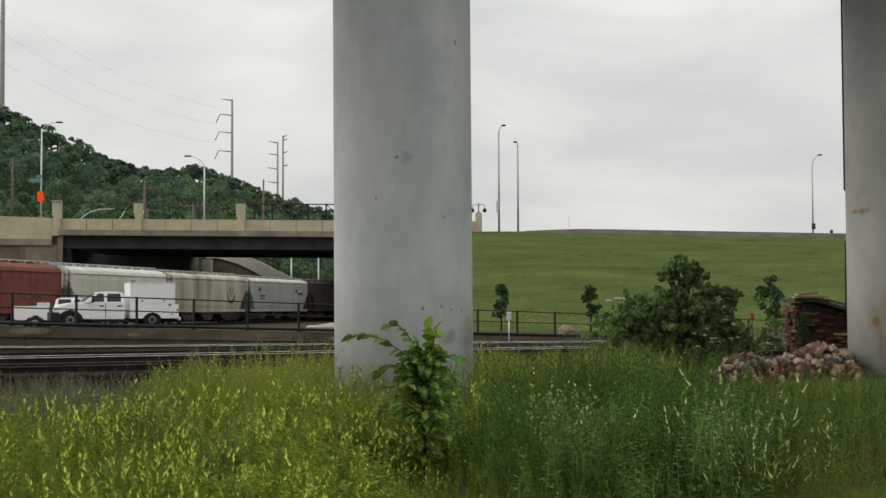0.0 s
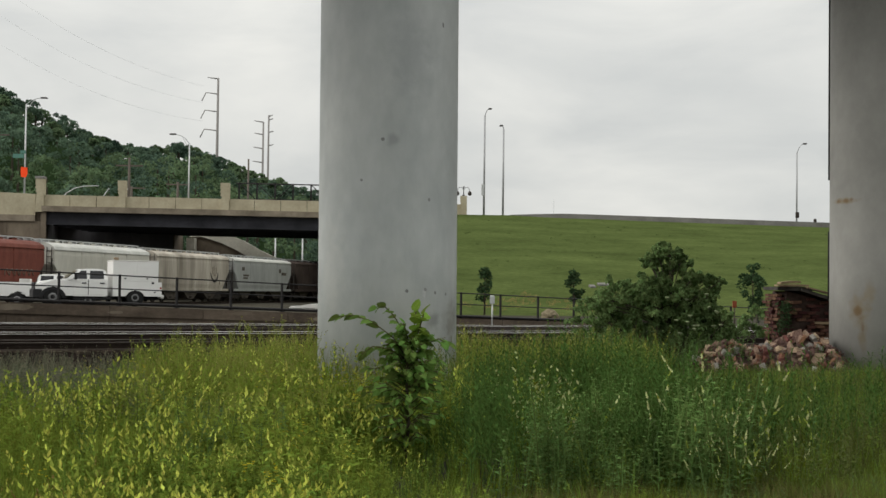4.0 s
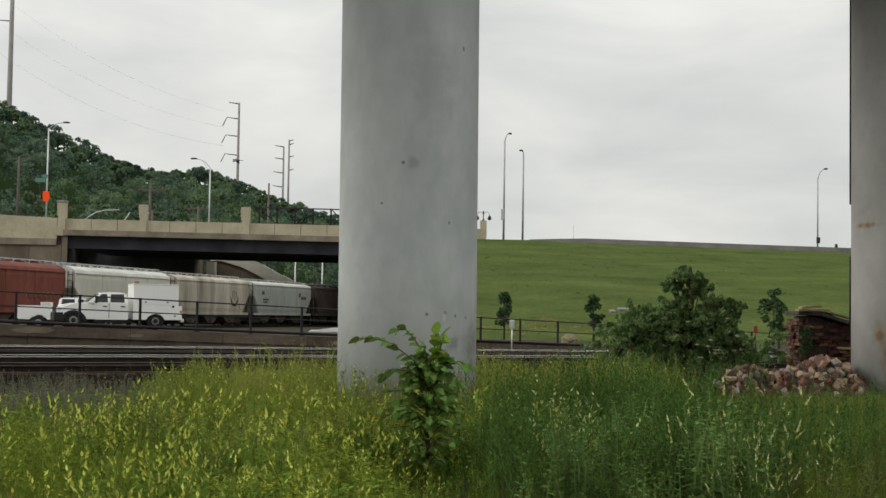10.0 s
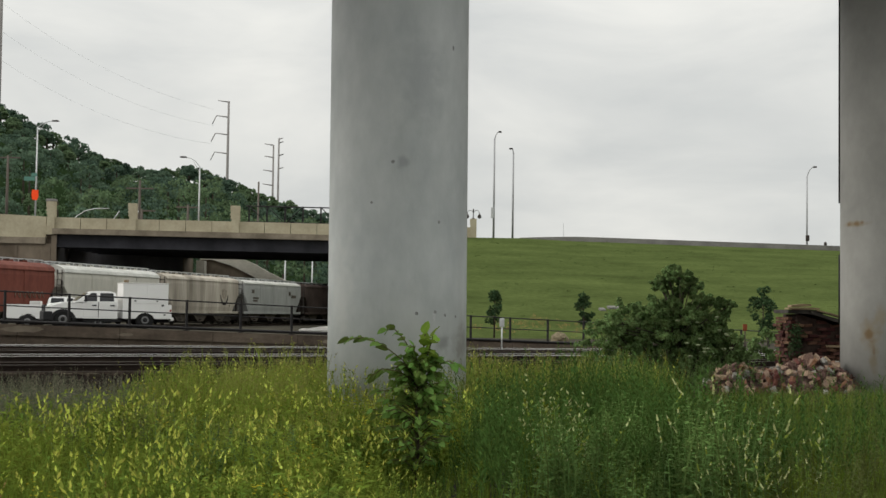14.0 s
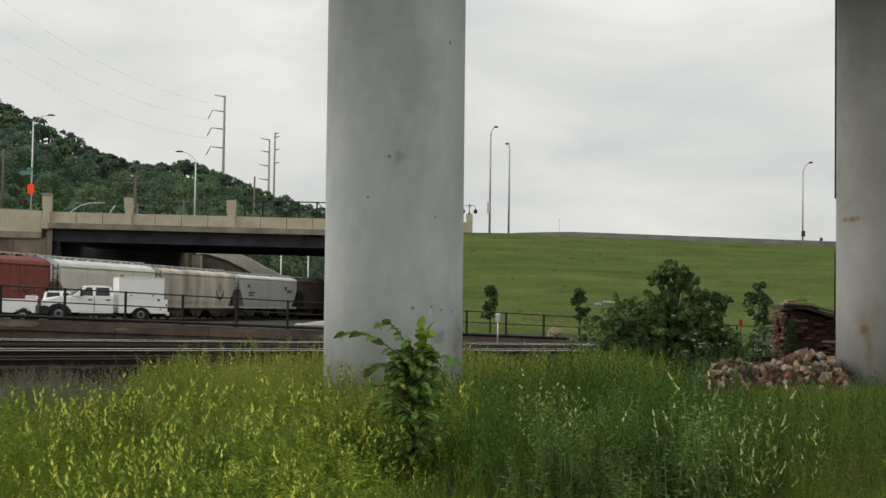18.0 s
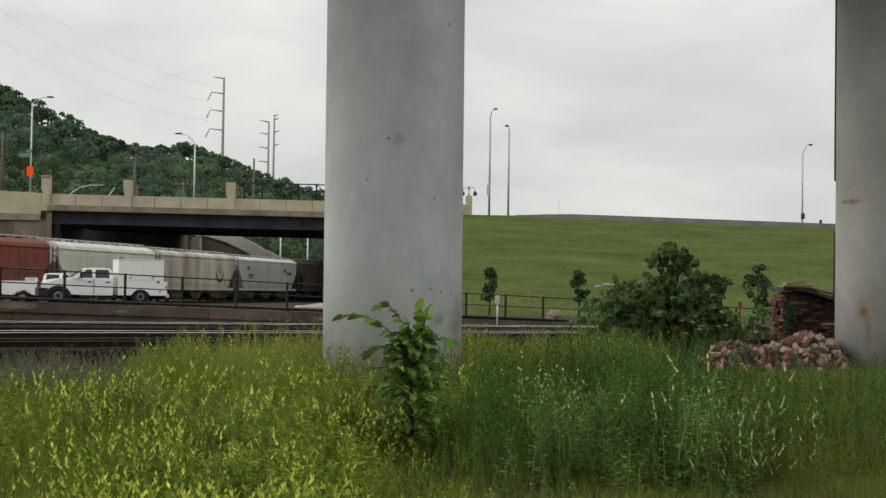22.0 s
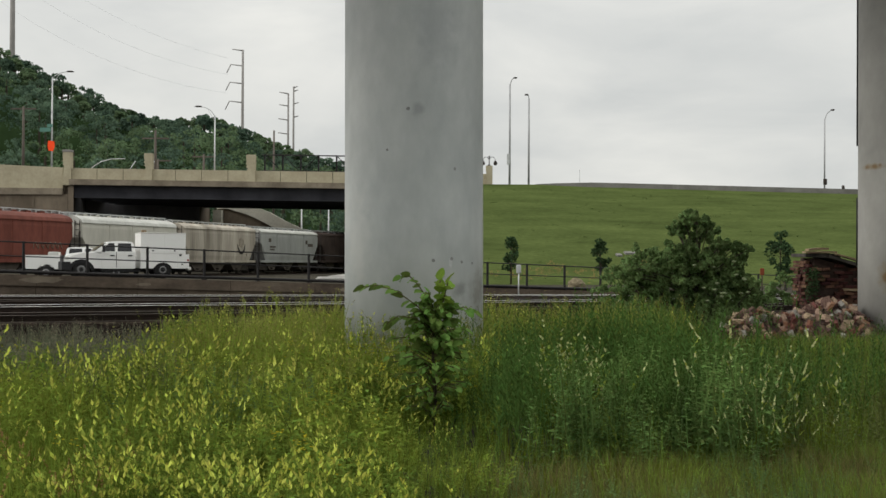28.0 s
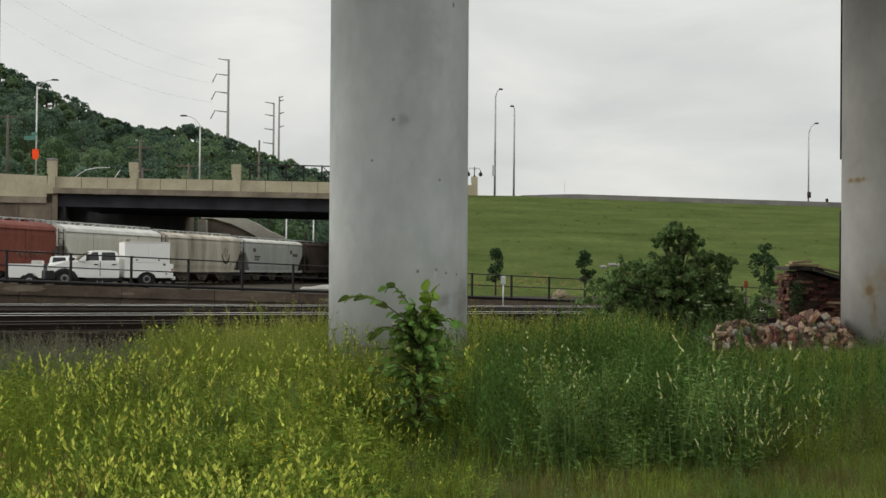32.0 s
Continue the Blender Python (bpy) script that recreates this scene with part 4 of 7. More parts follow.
def decal(name, col, r, turn, z, w, h, m, label, seed=0, depth=0.006):
    """A thin uneven patch that follows the round of a column."""
    rng = random.Random(seed)
    bm, n = B(), 18
    mid = [rng.uniform(0.8, 1.15) for _ in range(n)]
    mid = [(mid[i - 1] + mid[i] + mid[(i + 1) % n]) / 3 for i in range(n)]

    def at(u, v):
        t = radians(turn) + u / r
        return bm.verts.new(((r + depth) * math.sin(t), -(r + depth) * math.cos(t), z + v))

    rings = []
    for f in (1.0, 0.75, 0.5, 0.25):
        rings.append([at(math.cos(i * math.tau / n) * w / 2 * mid[i] * f, math.sin(i * math.tau / n) * h / 2 * mid[i] * f) for i in range(n)])
    c = at(0, 0)
    for a, b in zip(rings, rings[1:]):
        for i in range(n):
            bm.faces.new((a[i], a[(i + 1) % n], b[(i + 1) % n], b[i]))
    for i in range(n):
        bm.faces.new((c, rings[-1][i], rings[-1][(i + 1) % n]))
    return part(name, bm, m, col, label)


CR = 0.983
col_a = column(-0.554, 19.4, CR, 9.1, M["column"], "pale grey round concrete viaduct column with faint stains", -0.27)
for i, (turn, z, w, h) in enumerate(((17, 1.70, 0.045, 0.05), (33, 1.72, 0.05, 0.05), (43, 1.68, 0.04, 0.045), (56, 1.66, 0.04, 0.04), (50, 5.38, 0.04, 0.08), (-3, 3.75, 0.05, 0.05), (36, 2.95, 0.04, 0.05), (-20, 3.2, 0.04, 0.04))):
    decal("mark", col_a, CR, turn, z, w, h, M["chip"], "dark chipped spot", i)
decal("patch", col_a, CR, 32, 1.66, 0.06, 0.14, M["patch"], "pale scraped patch", 21)
stains(M["column"], [(on_column(CR, 42, 1.30), (0.13, 0.2, 0.17), (0.21, 0.21, 0.205), 0.6), (on_column(CR, 66, 1.25), (0.25, 0.25, 0.42), (0.24, 0.22, 0.19), 0.6),
                     (on_column(CR, 5, 3.75), (0.10, 0.1, 0.10), (0.25, 0.26, 0.26), 0.6), (on_column(CR, 20, 4.9), (0.4, 0.3, 0.7), (0.33, 0.345, 0.35), 0.5),
                     (on_column(CR, -50, 2.0), (0.3, 0.3, 0.9), (0.55, 0.55, 0.53), 0.4), (on_column(CR, 25, 1.5), (0.45, 0.3, 0.25), (0.52, 0.53, 0.51), 0.35)])
C2R = 0.95
col_b = column(8.68, 26.0, C2R, 9.1, M["column_b"], "dull grey round concrete viaduct column with rust stains")
RUST, WASH = (0.20, 0.125, 0.06), (0.27, 0.215, 0.14)
stains(M["column_b"], [(on_column(C2R, -42, 1.45), (0.24, 0.24, 0.34), WASH, 0.65), (on_column(C2R, -38, 0.95), (0.10, 0.12, 0.34), WASH, 0.6), (on_column(C2R, -30, 1.75), (0.12, 0.14, 0.28), WASH, 0.55),
                       (on_column(C2R, -43, 1.42), (0.10, 0.12, 0.13), RUST, 0.8), (on_column(C2R, -38, 1.10), (0.04, 0.06, 0.14), RUST, 0.6),
                       (on_column(C2R, -62, 3.50), (0.30, 0.42, 0.065), WASH, 0.85), (on_column(C2R, -72, 3.49), (0.05, 0.08, 0.05), RUST, 0.75), (on_column(C2R, -60, 3.50), (0.07, 0.08, 0.05), RUST, 0.75), (on_column(C2R, -52, 3.52), (0.06, 0.07, 0.05), RUST, 0.7)])
for z0, z1 in ((3.95, 9.05), (1.65, 2.95)):
    bm = B()
    rod(bm, (-0.949 * C2R, 0.317 * C2R, z0), (-0.949 * C2R, 0.317 * C2R, z1), 0.032, 0.032, 8)
    part("conduit", bm, M["black"], col_b, "thin black conduit on the column")
# viaduct deck that the columns carry
deck_thing = thing("viaduct_deck", "plain grey concrete viaduct deck on round columns", "viaduct", pose(4.07, 22.7, 9.0, 0, 0, 35.6), "", "structure")
bm = B()
slab(bm, [(-4.6, 1.4), (4.6, 1.4), (4.6, 0.8), (2.6, 0.4), (1.3, 0.0), (-1.3, 0.0), (-2.6, 0.4), (-4.6, 0.8)], -70, 70, pose(0, 0, 0, 0, 0, 90))
part("deck_beam", bm, M["column_b"], deck_thing)

# ---- freight train ----
TD = radians(15.55)
T0 = Vector((-28.55, 99.3))
STEP = 16.2


def wheel_mesh(r, w, name):
    bm = B()
    turned(bm, [(r * 0.35, -w / 2), (r, -w / 2), (r * 0.96, w / 2), (r * 0.35, w / 2)], 20, "Y")
    return mesh_of(name, bm, M["under"])


train_wheel = wheel_mesh(0.42, 0.14, "wheel")


def hopper_car(n, paint, label, roof=4.55, half=1.55, logo=False, tag=False, bars=False):
    """A covered hopper between couplings n and n + 1; x runs along the car."""
    s = (n + 0.5) * STEP
    m = pose(T0.x + s * math.sin(TD) - 0.3, T0.y + s * math.cos(TD), 0.33, 0, 0, 90 - math.degrees(TD))
    car = thing("hopper_car", label, "freight car", m, "freight cars")
    L = 14.85 / 2
    bm = B()
    # body sides lean out a little and curve in to the roof
    prof = [(-half * 0.95, 1.15), (-half, 1.6), (-half, 3.55), (-half * 0.97, 3.92), (half * 0.97, 3.92), (half, 3.55), (half, 1.6), (half * 0.95, 1.15)]
    rings = []
    for x, cut in ((-L, 1), (-L + 0.05, 0.95), (-L + 1.25, 0), (L - 1.25, 0), (L - 0.05, 0.95), (L, 1)):
        ring = []
        for y, z in prof:
            low = 1.7 * cut
            ring.append(bm.verts.new((x, y, max(z, 1.15 + low))))
        rings.append(ring)
    k = len(prof)
    for a, b in zip(rings, rings[1:]):
        for i in range(k):
            try:
                bm.faces.new((a[i], a[(i + 1) % k], b[(i + 1) % k], b[i]))
            except ValueError:
                pass
    bm.faces.new(rings[0][::-1])
    bm.faces.new(rings[-1])
    body = part("body", bm, paint, car)
    bm = B()
    # rounded roof
    arc = [(-half * 1.02, 3.89)] + [(half * 1.02 * math.cos(a), 3.94 + (roof - 3.94) * math.sin(a)) for a in [math.pi * (1 - i / 8) for i in range(9)]] + [(half * 1.02, 3.89)]
    slab(bm, [(y, z) for y, z in arc], -L - 0.02, L + 0.02, Matrix.Rotation(radians(90), 4, "Z"))
    part("roof", bm, M["car_roof"] if paint in (M["car_grey"], M["car_blue"]) else paint, car)
    bm = B()
    for y in (-0.45, 0.1):
        box(bm, (-L - 0.2, y, roof + 0.13), (L + 0.2, y + 0.35, roof + 0.20))
    for i in range(16):
        x = -L + i * (2 * L / 15)
        box(bm, (x - 0.06, -0.45, roof - 0.05), (x + 0.06, 0.45, roof + 0.13))
    part("running_board", bm, M["galv"], car, "galvanised roof walkway")
    for i in range(7):
        bm = B()
        x = -L + 2.2 + i * (2 * L - 4.4) / 6
        box(bm, (x - 0.3, -0.5, roof - 0.05), (x + 0.3, 0.5, roof + 0.08), bevel=0.03)
        part("hatch", bm, paint, car)
    for y in (-half - 0.02, half - 0.1):
        bm = B()
        box(bm, (-L, y, 1.0), (L, y + 0.12, 1.22), bevel=0.01)
        part("side_sill", bm, paint, car)
    for i in range(1, 4):
        x = -L + 0.4 + i * (2 * L - 0.8) / 4
        bm = B()
        box(bm, (x - 0.03, -half - 0.02, 1.7), (x + 0.03, -half + 0.03, 3.88))
        part("side_seam", bm, paint, car)
    for i in range(3):
        x = -4.0 + i * 4.0
        bm = B()
        slab(bm, [(x - 1.9, 1.2), (x + 1.9, 1.2), (x + 0.55, 0.28), (x - 0.55, 0.28)], -1.2, 1.2)
        part("discharge_bay", bm, M["bay"], car)
        bm = B()
        rod(bm, (x - 0.3, -1.45, 0.45), (x - 0.3, 1.45, 0.45), 0.08, 0.08, 8)
        part("gate_shaft", bm, M["under"], car)
    for end in (-1, 1):
        bm = B()
        box(bm, (end * (L - 0.1) - 0.25, -0.25, 0.7), (end * (L + 0.6) + 0.1, 0.25, 1.05))
        box(bm, (end * (L - 1.5) - 1.6, -0.3, 0.75), (end * (L - 1.5) + 1.6, 0.3, 1.1))
        part("coupler", bm, M["under"], car)
        bm = B()
        for y in (-1.35, -0.95):
            rod(bm, (end * (L + 0.05), y, 1.1), (end * (L + 0.05), y, 4.1), 0.03, 0.03, 5)
        for i in range(7):
            rod(bm, (end * (L + 0.05), -1.35, 1.3 + i * 0.42), (end * (L + 0.05), -0.95, 1.3 + i * 0.42), 0.02, 0.02, 5)
        part("ladder", bm, M["under"], car)
        bm = B()
        box(bm, (end * L - 0.06, -half * 0.9, 1.1), (end * L + 0.06, -half * 0.9 + 0.12, 3.3))
        box(bm, (end * L - 0.06, half * 0.9 - 0.12, 1.1), (end * L + 0.06, half * 0.9, 3.3))
        box(bm, (end * L - 0.5, -half * 0.9, 1.05), (end * L + 0.3, half * 0.9, 1.18))
        part("end_frame", bm, M["under"], car)
        truck_x = end * (L - 1.7)
        bogie = B()
        slab(bogie, [(-1.25, 0.45), (-0.9, 0.3), (-0.35, 0.28), (0.35, 0.28), (0.9, 0.3), (1.25, 0.45), (0.9, 0.62), (0.4, 0.82), (-0.4, 0.82), (-0.9, 0.62)], -1.08, -0.92, Matrix.Translation((truck_x, 0, 0)))
        slab(bogie, [(-1.25, 0.45), (-0.9, 0.3), (-0.35, 0.28), (0.35, 0.28), (0.9, 0.3), (1.25, 0.45), (0.9, 0.62), (0.4, 0.82), (-0.4, 0.82), (-0.9, 0.62)], 0.92, 1.08, Matrix.Translation((truck_x, 0, 0)))
        box(bogie, (truck_x - 0.2, -0.95, 0.4), (truck_x + 0.2, 0.95, 0.75))
        frame_ob = part("bogie", bogie, M["under"], car)
        for dx in (-0.88, 0.88):
            for y in (-0.78, 0.78):
                w = part("wheel", train_wheel, None, frame_ob)
                w.location = (truck_x + dx, y, 0.42)
    if logo:
        bm = B()
        for a in range(22):
            t0, t1 = math.pi * (1.02 + 0.96 * a / 22), math.pi * (1.02 + 0.96 * (a + 1) / 22)
            fat = 0.03 + 0.10 * math.sin(math.pi * (a + 0.5) / 22)
            rod(bm, (4.2 + 0.80 * math.cos(t0), -half - 0.0, 2.75 + 0.85 * math.sin(t0)), (4.2 + 0.80 * math.cos(t1), -half - 0.0, 2.75 + 0.85 * math.sin(t1)), fat, fat, 6)
        part("painted_crescent", bm, M["under"], car, "dark faded crescent mark")
        for x0, x1, z0, z1 in ((3.75, 3.85, 2.5, 3.2), (4.05, 4.15, 2.4, 3.3), (4.15, 4.45, 2.4, 2.5), (4.55, 4.65, 2.55, 3.15), (5.3, 5.45, 1.6, 1.85)):
            bm = B()
            box(bm, (x0, -half - 0.02, z0), (x1, -half + 0.02, z1))
            part("painted_bar", bm, M["abutment"], car, "faded brown marking bar")
    if bars:
        for x0, x1, z0, z1 in ((-5.6, -5.0, 3.0, 3.35), (-5.3, -3.9, 2.45, 2.62), (-5.3, -4.2, 2.2, 2.35), (4.0, 4.5, 2.9, 3.3), (4.7, 6.0, 2.65, 2.95)):
            bm = B()
            box(bm, (x0, -half - 0.02, z0), (x1, -half + 0.02, z1))
            part("painted_bar", bm, M["bay"], car, "dark faded marking bar")
    if tag:
        bm = B()
        for i in range(6):
            x = 2.4 + i * 0.62
            tube(bm, [(x, -half - 0.02, 1.95), (x + 0.06, -half - 0.03, 2.35), (x + 0.3, -half - 0.03, 2.42), (x + 0.42, -half - 0.03, 2.1), (x + 0.56, -half - 0.02, 2.0)], 0.03, 5)
        part("painted_scrawl", bm, M["ledge"], car, "pale sprayed scrawl")
    return car


hopper_car(-1, M["oxide"], "oxide red covered hopper freight car with pale scrawl", 4.55, tag=True)
hopper_car(0, M["car_grey"], "pale cream-grey covered hopper freight car", 4.52)
hopper_car(1, M["car_tan"], "dirty tan covered hopper freight car with streaks", 4.42, logo=True)
hopper_car(2, M["car_blue"], "blue-grey covered hopper freight car", 4.32, bars=True)
hopper_car(3, M["car_dark"], "dark brown covered hopper freight car by the overpass", 4.28)
m = pose(T0.x - 0.3, T0.y, 0.33, 0, 0, 90 - math.degrees(TD))
siding = thing("railway_siding", "rails under the parked freight train", "railway track", m, "", "structure")
for y in (-0.75, 0.75):
    bm = B()
    box(bm, (-40, y - 0.04, -0.17), (110, y + 0.04, 0.0))
    part("rail", bm, M["rail"], siding)
bm = B()
slab(bm, [(-2.6, -0.5), (2.6, -0.5), (1.8, -0.12), (-1.8, -0.12)], -110, 40, pose(0, 0, 0, 0, 0, 90))
part("ballast", bm, M["ballast"], siding)


# ---- vehicles ----
def road_wheel(parent, x, y, r, w=0.26):
    s = -1 if y < 0 else 1
    bm = B()
    turned(bm, [(r * 0.5, -w / 2), (r * 0.93, -w / 2), (r, -w / 2 + 0.04), (r, w / 2 - 0.04), (r * 0.93, w / 2), (r * 0.5, w / 2)], 28, "Y", (x, y, r))
    tyre = part("wheel", bm, M["tyre"], parent)
    bm = B()
    turned(bm, [(r * 0.52, -0.02), (r * 0.48, 0.02), (r * 0.30, 0.05), (r * 0.16, -0.01)] if s > 0 else [(r * 0.16, 0.01), (r * 0.30, -0.05), (r * 0.48, -0.02), (r * 0.52, 0.02)], 20, "Y", (x, y + s * w * 0.42, r))
    part("rim", bm, M["rim"], tyre)
    bm = B()
    turned(bm, [(r * 0.15, -0.03), (r * 0.15, 0.03), (r * 0.08, 0.06)] if s > 0 else [(r * 0.08, -0.06), (r * 0.15, -0.03), (r * 0.15, 0.03)], 12, "Y", (x, y + s * w * 0.5, r))
    part("hub", bm, M["trim"], tyre)


def arch(cx, r, z0, n=9):
    """Points of a wheel arch, from right to left, over a wheel at cx."""
    return [(cx + r * math.cos(a), max(z0, r * 0.9 * math.sin(a) + 0.38)) for a in [math.pi * i / (n - 1) for i in range(n)]]


def pick(bm, y0, y1, outline, lean=0.0, top=0.0, base=0.0):
    """A body slab whose sides lean in above the height base."""
    slab(bm, outline, y0, y1)
    if lean:
        for v in bm.verts:
            k = max(0.0, (v.co.z - base) / (top - base))
            v.co.y -= math.copysign(lean * k, v.co.y)


def crew_truck(at, label, bed):
    """A white crew-cab truck that faces -x; bed: 'service' box body or a plain pickup 'bed'."""
    name = "service_truck" if bed == "service" else "pickup_truck"
    t = thing(name, label, "truck", at)
    R = 0.45 if bed == "service" else 0.39
    fx, rx = 0.0, (4.08 if bed == "service" else 3.70)
    floor = 0.52
    bm = B()
    hood = [(-0.80, 0.62), (-0.58, floor)] + [(a, b) for a, b in arch(fx, 0.52, floor)][::-1] + [(0.62, floor), (1.05, floor), (1.05, 1.30), (0.85, 1.38), (0.1, 1.33), (-0.5, 1.24), (-0.76, 1.12), (-0.83, 0.9)]
    slab(bm, hood, -0.98, 0.98)
    bmesh.ops.bevel(bm, geom=[e for e in bm.edges if abs(abs(e.verts[0].co.y) - 0.98) < 0.01 and abs(e.verts[0].co.y - e.verts[1].co.y) < 0.01 and min(e.verts[0].co.z, e.verts[1].co.z) > 1.0], offset=0.09, segments=3, affect="EDGES")
    part("hood", bm, M["white_paint"], t)
    bm = B()
    cab_end = 2.68
    low = [(1.05, 0.50), (cab_end, 0.50), (cab_end, 1.38), (1.05, 1.36)]
    slab(bm, low, -0.99, 0.99)
    part("cab", bm, M["white_paint"], t)
    bm = B()
    pick(bm, -0.97, 0.97, [(0.62, 1.34), (cab_end, 1.36), (cab_end - 0.06, 1.78), (cab_end - 0.16, 1.86), (cab_end - 0.4, 1.90), (1.7, 1.905), (1.42, 1.88), (1.26, 1.82)], 0.15, 1.905, 1.34)
    cab_top = part("roof", bm, M["white_paint"], t)
    for side in (-1, 1):
        bm = B()
        for a, b in (((0.98, 1.38), (1.68, 1.80)), ((1.80, 1.38), (2.52, 1.80))):
            o = [(a[0], a[1]), (b[0], a[1]), (b[0] - 0.04, b[1]), (a[0] + (0.40 if a[0] < 1.5 else 0.03), b[1])]
            vs = []
            for x, z in o:
                y = 0.97 - 0.15 * (z - 1.34) / 0.565 + 0.012
                vs.append(bm.verts.new((x, side * y, z)))
            bm.faces.new(vs if side < 0 else vs[::-1])
            ext = bmesh.ops.extrude_face_region(bm, geom=list(bm.faces)[-1:])
            for v in [g for g in ext["geom"] if isinstance(g, bmesh.types.BMVert)]:
                v.co.y -= side * 0.05
        part("side_window", bm, M["glass"], t, "dark side windows")
        for x0, x1 in ((1.00, 1.72), (1.76, 2.62)):
            bm = B()
            box(bm, (x0, side * 0.99 - 0.012, 0.58), (x1, side * 0.99 + 0.012, 1.34), bevel=0.01)
            door = part("door", bm, M["white_paint"], t)
            bm = B()
            box(bm, (x1 - 0.30, side * 1.01 - 0.02, 1.14), (x1 - 0.08, side * 1.01 + 0.02, 1.20), bevel=0.008)
            part("door_handle", bm, M["trim"], door)
        # dark of the gap between the doors, drawn as a black strip
        bm = B()
        box(bm, (1.725, side * 0.99 - 0.006, 0.58), (1.755, side * 0.99 + 0.006, 1.36))
        part("door_seam", bm, M["trim"], t, "black strip drawn for the dark seam between the doors")
        bm = B()
        rod(bm, (1.15, side * 0.95, 1.42), (1.12, side * 1.2, 1.5), 0.02, 0.02, 5)
        box(bm, (1.02, side * 1.24 - 0.12, 1.34), (1.14, side * 1.24 + 0.12, 1.68), bevel=0.03)
        part("mirror", bm, M["trim"], t)
        bm = B()
        box(bm, (-0.85, side * 0.86 - 0.12, 0.90), (-0.6, side * 0.86 + 0.13, 1.10), bevel=0.04)
        part("headlight", bm, M["lens"], t)
        bm = B()
        box(bm, (1.0, side * 1.0 - 0.06, 0.36), (2.9, side * 1.0 + 0.06, 0.42), bevel=0.01)
        part("side_step", bm, M["trim"], t)
        o = arch(fx, 0.66, 0.4)
        bm = B()
        inner = arch(fx, 0.49, 0.4)
        slab(bm, o + inner[::-1], side * 0.99 - 0.03, side * 0.99 + 0.03)
        part("wheel_arch", bm, M["trim"], t)
    bm = B()
    vs = [bm.verts.new(c) for c in ((0.64, -0.86, 1.38), (0.64, 0.86, 1.38), (1.25, 0.76, 1.80), (1.25, -0.76, 1.80))]
    bm.faces.new(vs)
    ext = bmesh.ops.extrude_face_region(bm, geom=list(bm.faces))
    for v in [g for g in ext["geom"] if isinstance(g, bmesh.types.BMVert)]:
        v.co.x -= 0.03
        v.co.z += 0.02
    part("windscreen", bm, M["glass"], t)
    bm = B()
    box(bm, (-0.89, -0.74, 0.76), (-0.76, 0.74, 1.17), bevel=0.03)
    part("grille", bm, M["trim"], t)
    bm = B()
    box(bm, (-0.96, -1.0, 0.40), (-0.50, 1.0, 0.86), bevel=0.06)
    part("front_bumper", bm, M["trim"], t)
    bm = B()
    box(bm, (-0.7, -0.42, 0.35), (rx + 1.5, 0.42, 0.55))
    part("chassis", bm, M["trim"], t)
    if bed == "service":
        end = 5.42
        bm = B()
        o = [(2.95, 0.52)] + arch(rx, 0.50, 0.52)[::-1] + [(rx + 0.55, 0.52), (end, 0.52), (end, 1.25), (end - 0.18, 1.25), (end - 0.18, 2.32), (2.95, 2.32)]
        slab(bm, o, -1.08, 1.08)
        part("service_body", bm, M["white_paint"], t)
        bm = B()
        box(bm, (2.93, -1.10, 2.30), (end - 0.16, 1.10, 2.36), bevel=0.02)
        part("body_roof", bm, M["dull_white"], t)
        for x0, x1, z0, z1 in ((3.02, 4.10, 1.30, 2.25), (4.14, 5.2, 1.30, 2.25), (3.02, 3.58, 0.6, 1.24), (4.82, 5.3, 0.6, 1.24)):
            bm = B()
            box(bm, (x0, -1.095, z0), (x1, -1.075, z1), bevel=0.008)
            d = part("locker_door", bm, M["white_paint"], t)
            bm = B()
            box(bm, ((x0 + x1) / 2 - 0.05, -1.11, z0 + 0.1), ((x0 + x1) / 2 + 0.05, -1.09, z0 + 0.16))
            part("latch", bm, M["trim"], d)
        bm = B()
        box(bm, (3.0, -1.0, 2.36), (3.23, -0.75, 2.50), bevel=0.03)
        part("work_lamp", bm, M["rust"], t, "small brown work lamp")
        bm = B()
        box(bm, (4.9, -1.12, 1.16), (5.02, -1.08, 1.26))
        part("fuel_cap", bm, M["trim"], t)
        bm = B()
        box(bm, (end - 0.05, -1.05, 0.42), (end + 0.12, 1.05, 0.60), bevel=0.03)
        part("rear_step", bm, M["dull_white"], t)
        bm = B()
        box(bm, (5.32, -1.11, 0.9), (5.40, -1.085, 1.0))
        part("tail_lamp", bm, M["red_lens"], t)
    else:
        end = 4.75
        bm = B()
        o = [(2.86, 0.56)] + arch(rx, 0.50, 0.56)[::-1] + [(rx + 0.55, 0.56), (end, 0.58), (end + 0.04, 1.32), (2.86, 1.32)]
        for y0, y1 in ((-0.99, -0.9), (0.9, 0.99)):
            slab(bm, o, y0, y1)
        box(bm, (3.00, -0.9, 0.66), (end, 0.9, 0.74))
        box(bm, (end - 0.06, -0.9, 0.62), (end + 0.04, 0.9, 1.32), bevel=0.02)
        part("bed", bm, M["white_paint"], t)
        bm = B()
        box(bm, (3.05, -0.98, 1.30), (3.6, 0.98, 1.50), bevel=0.03)
        part("tool_box", bm, M["dull_white"], t)
        bm = B()
        box(bm, (end - 0.02, -0.95, 0.46), (end + 0.2, 0.95, 0.62), bevel=0.03)
        part("rear_bumper", bm, M["trim"], t)
        bm = B()
        box(bm, (end - 0.05, -1.0, 0.95), (end + 0.05, -0.84, 1.25))
        part("tail_lamp", bm, M["red_lens"], t)
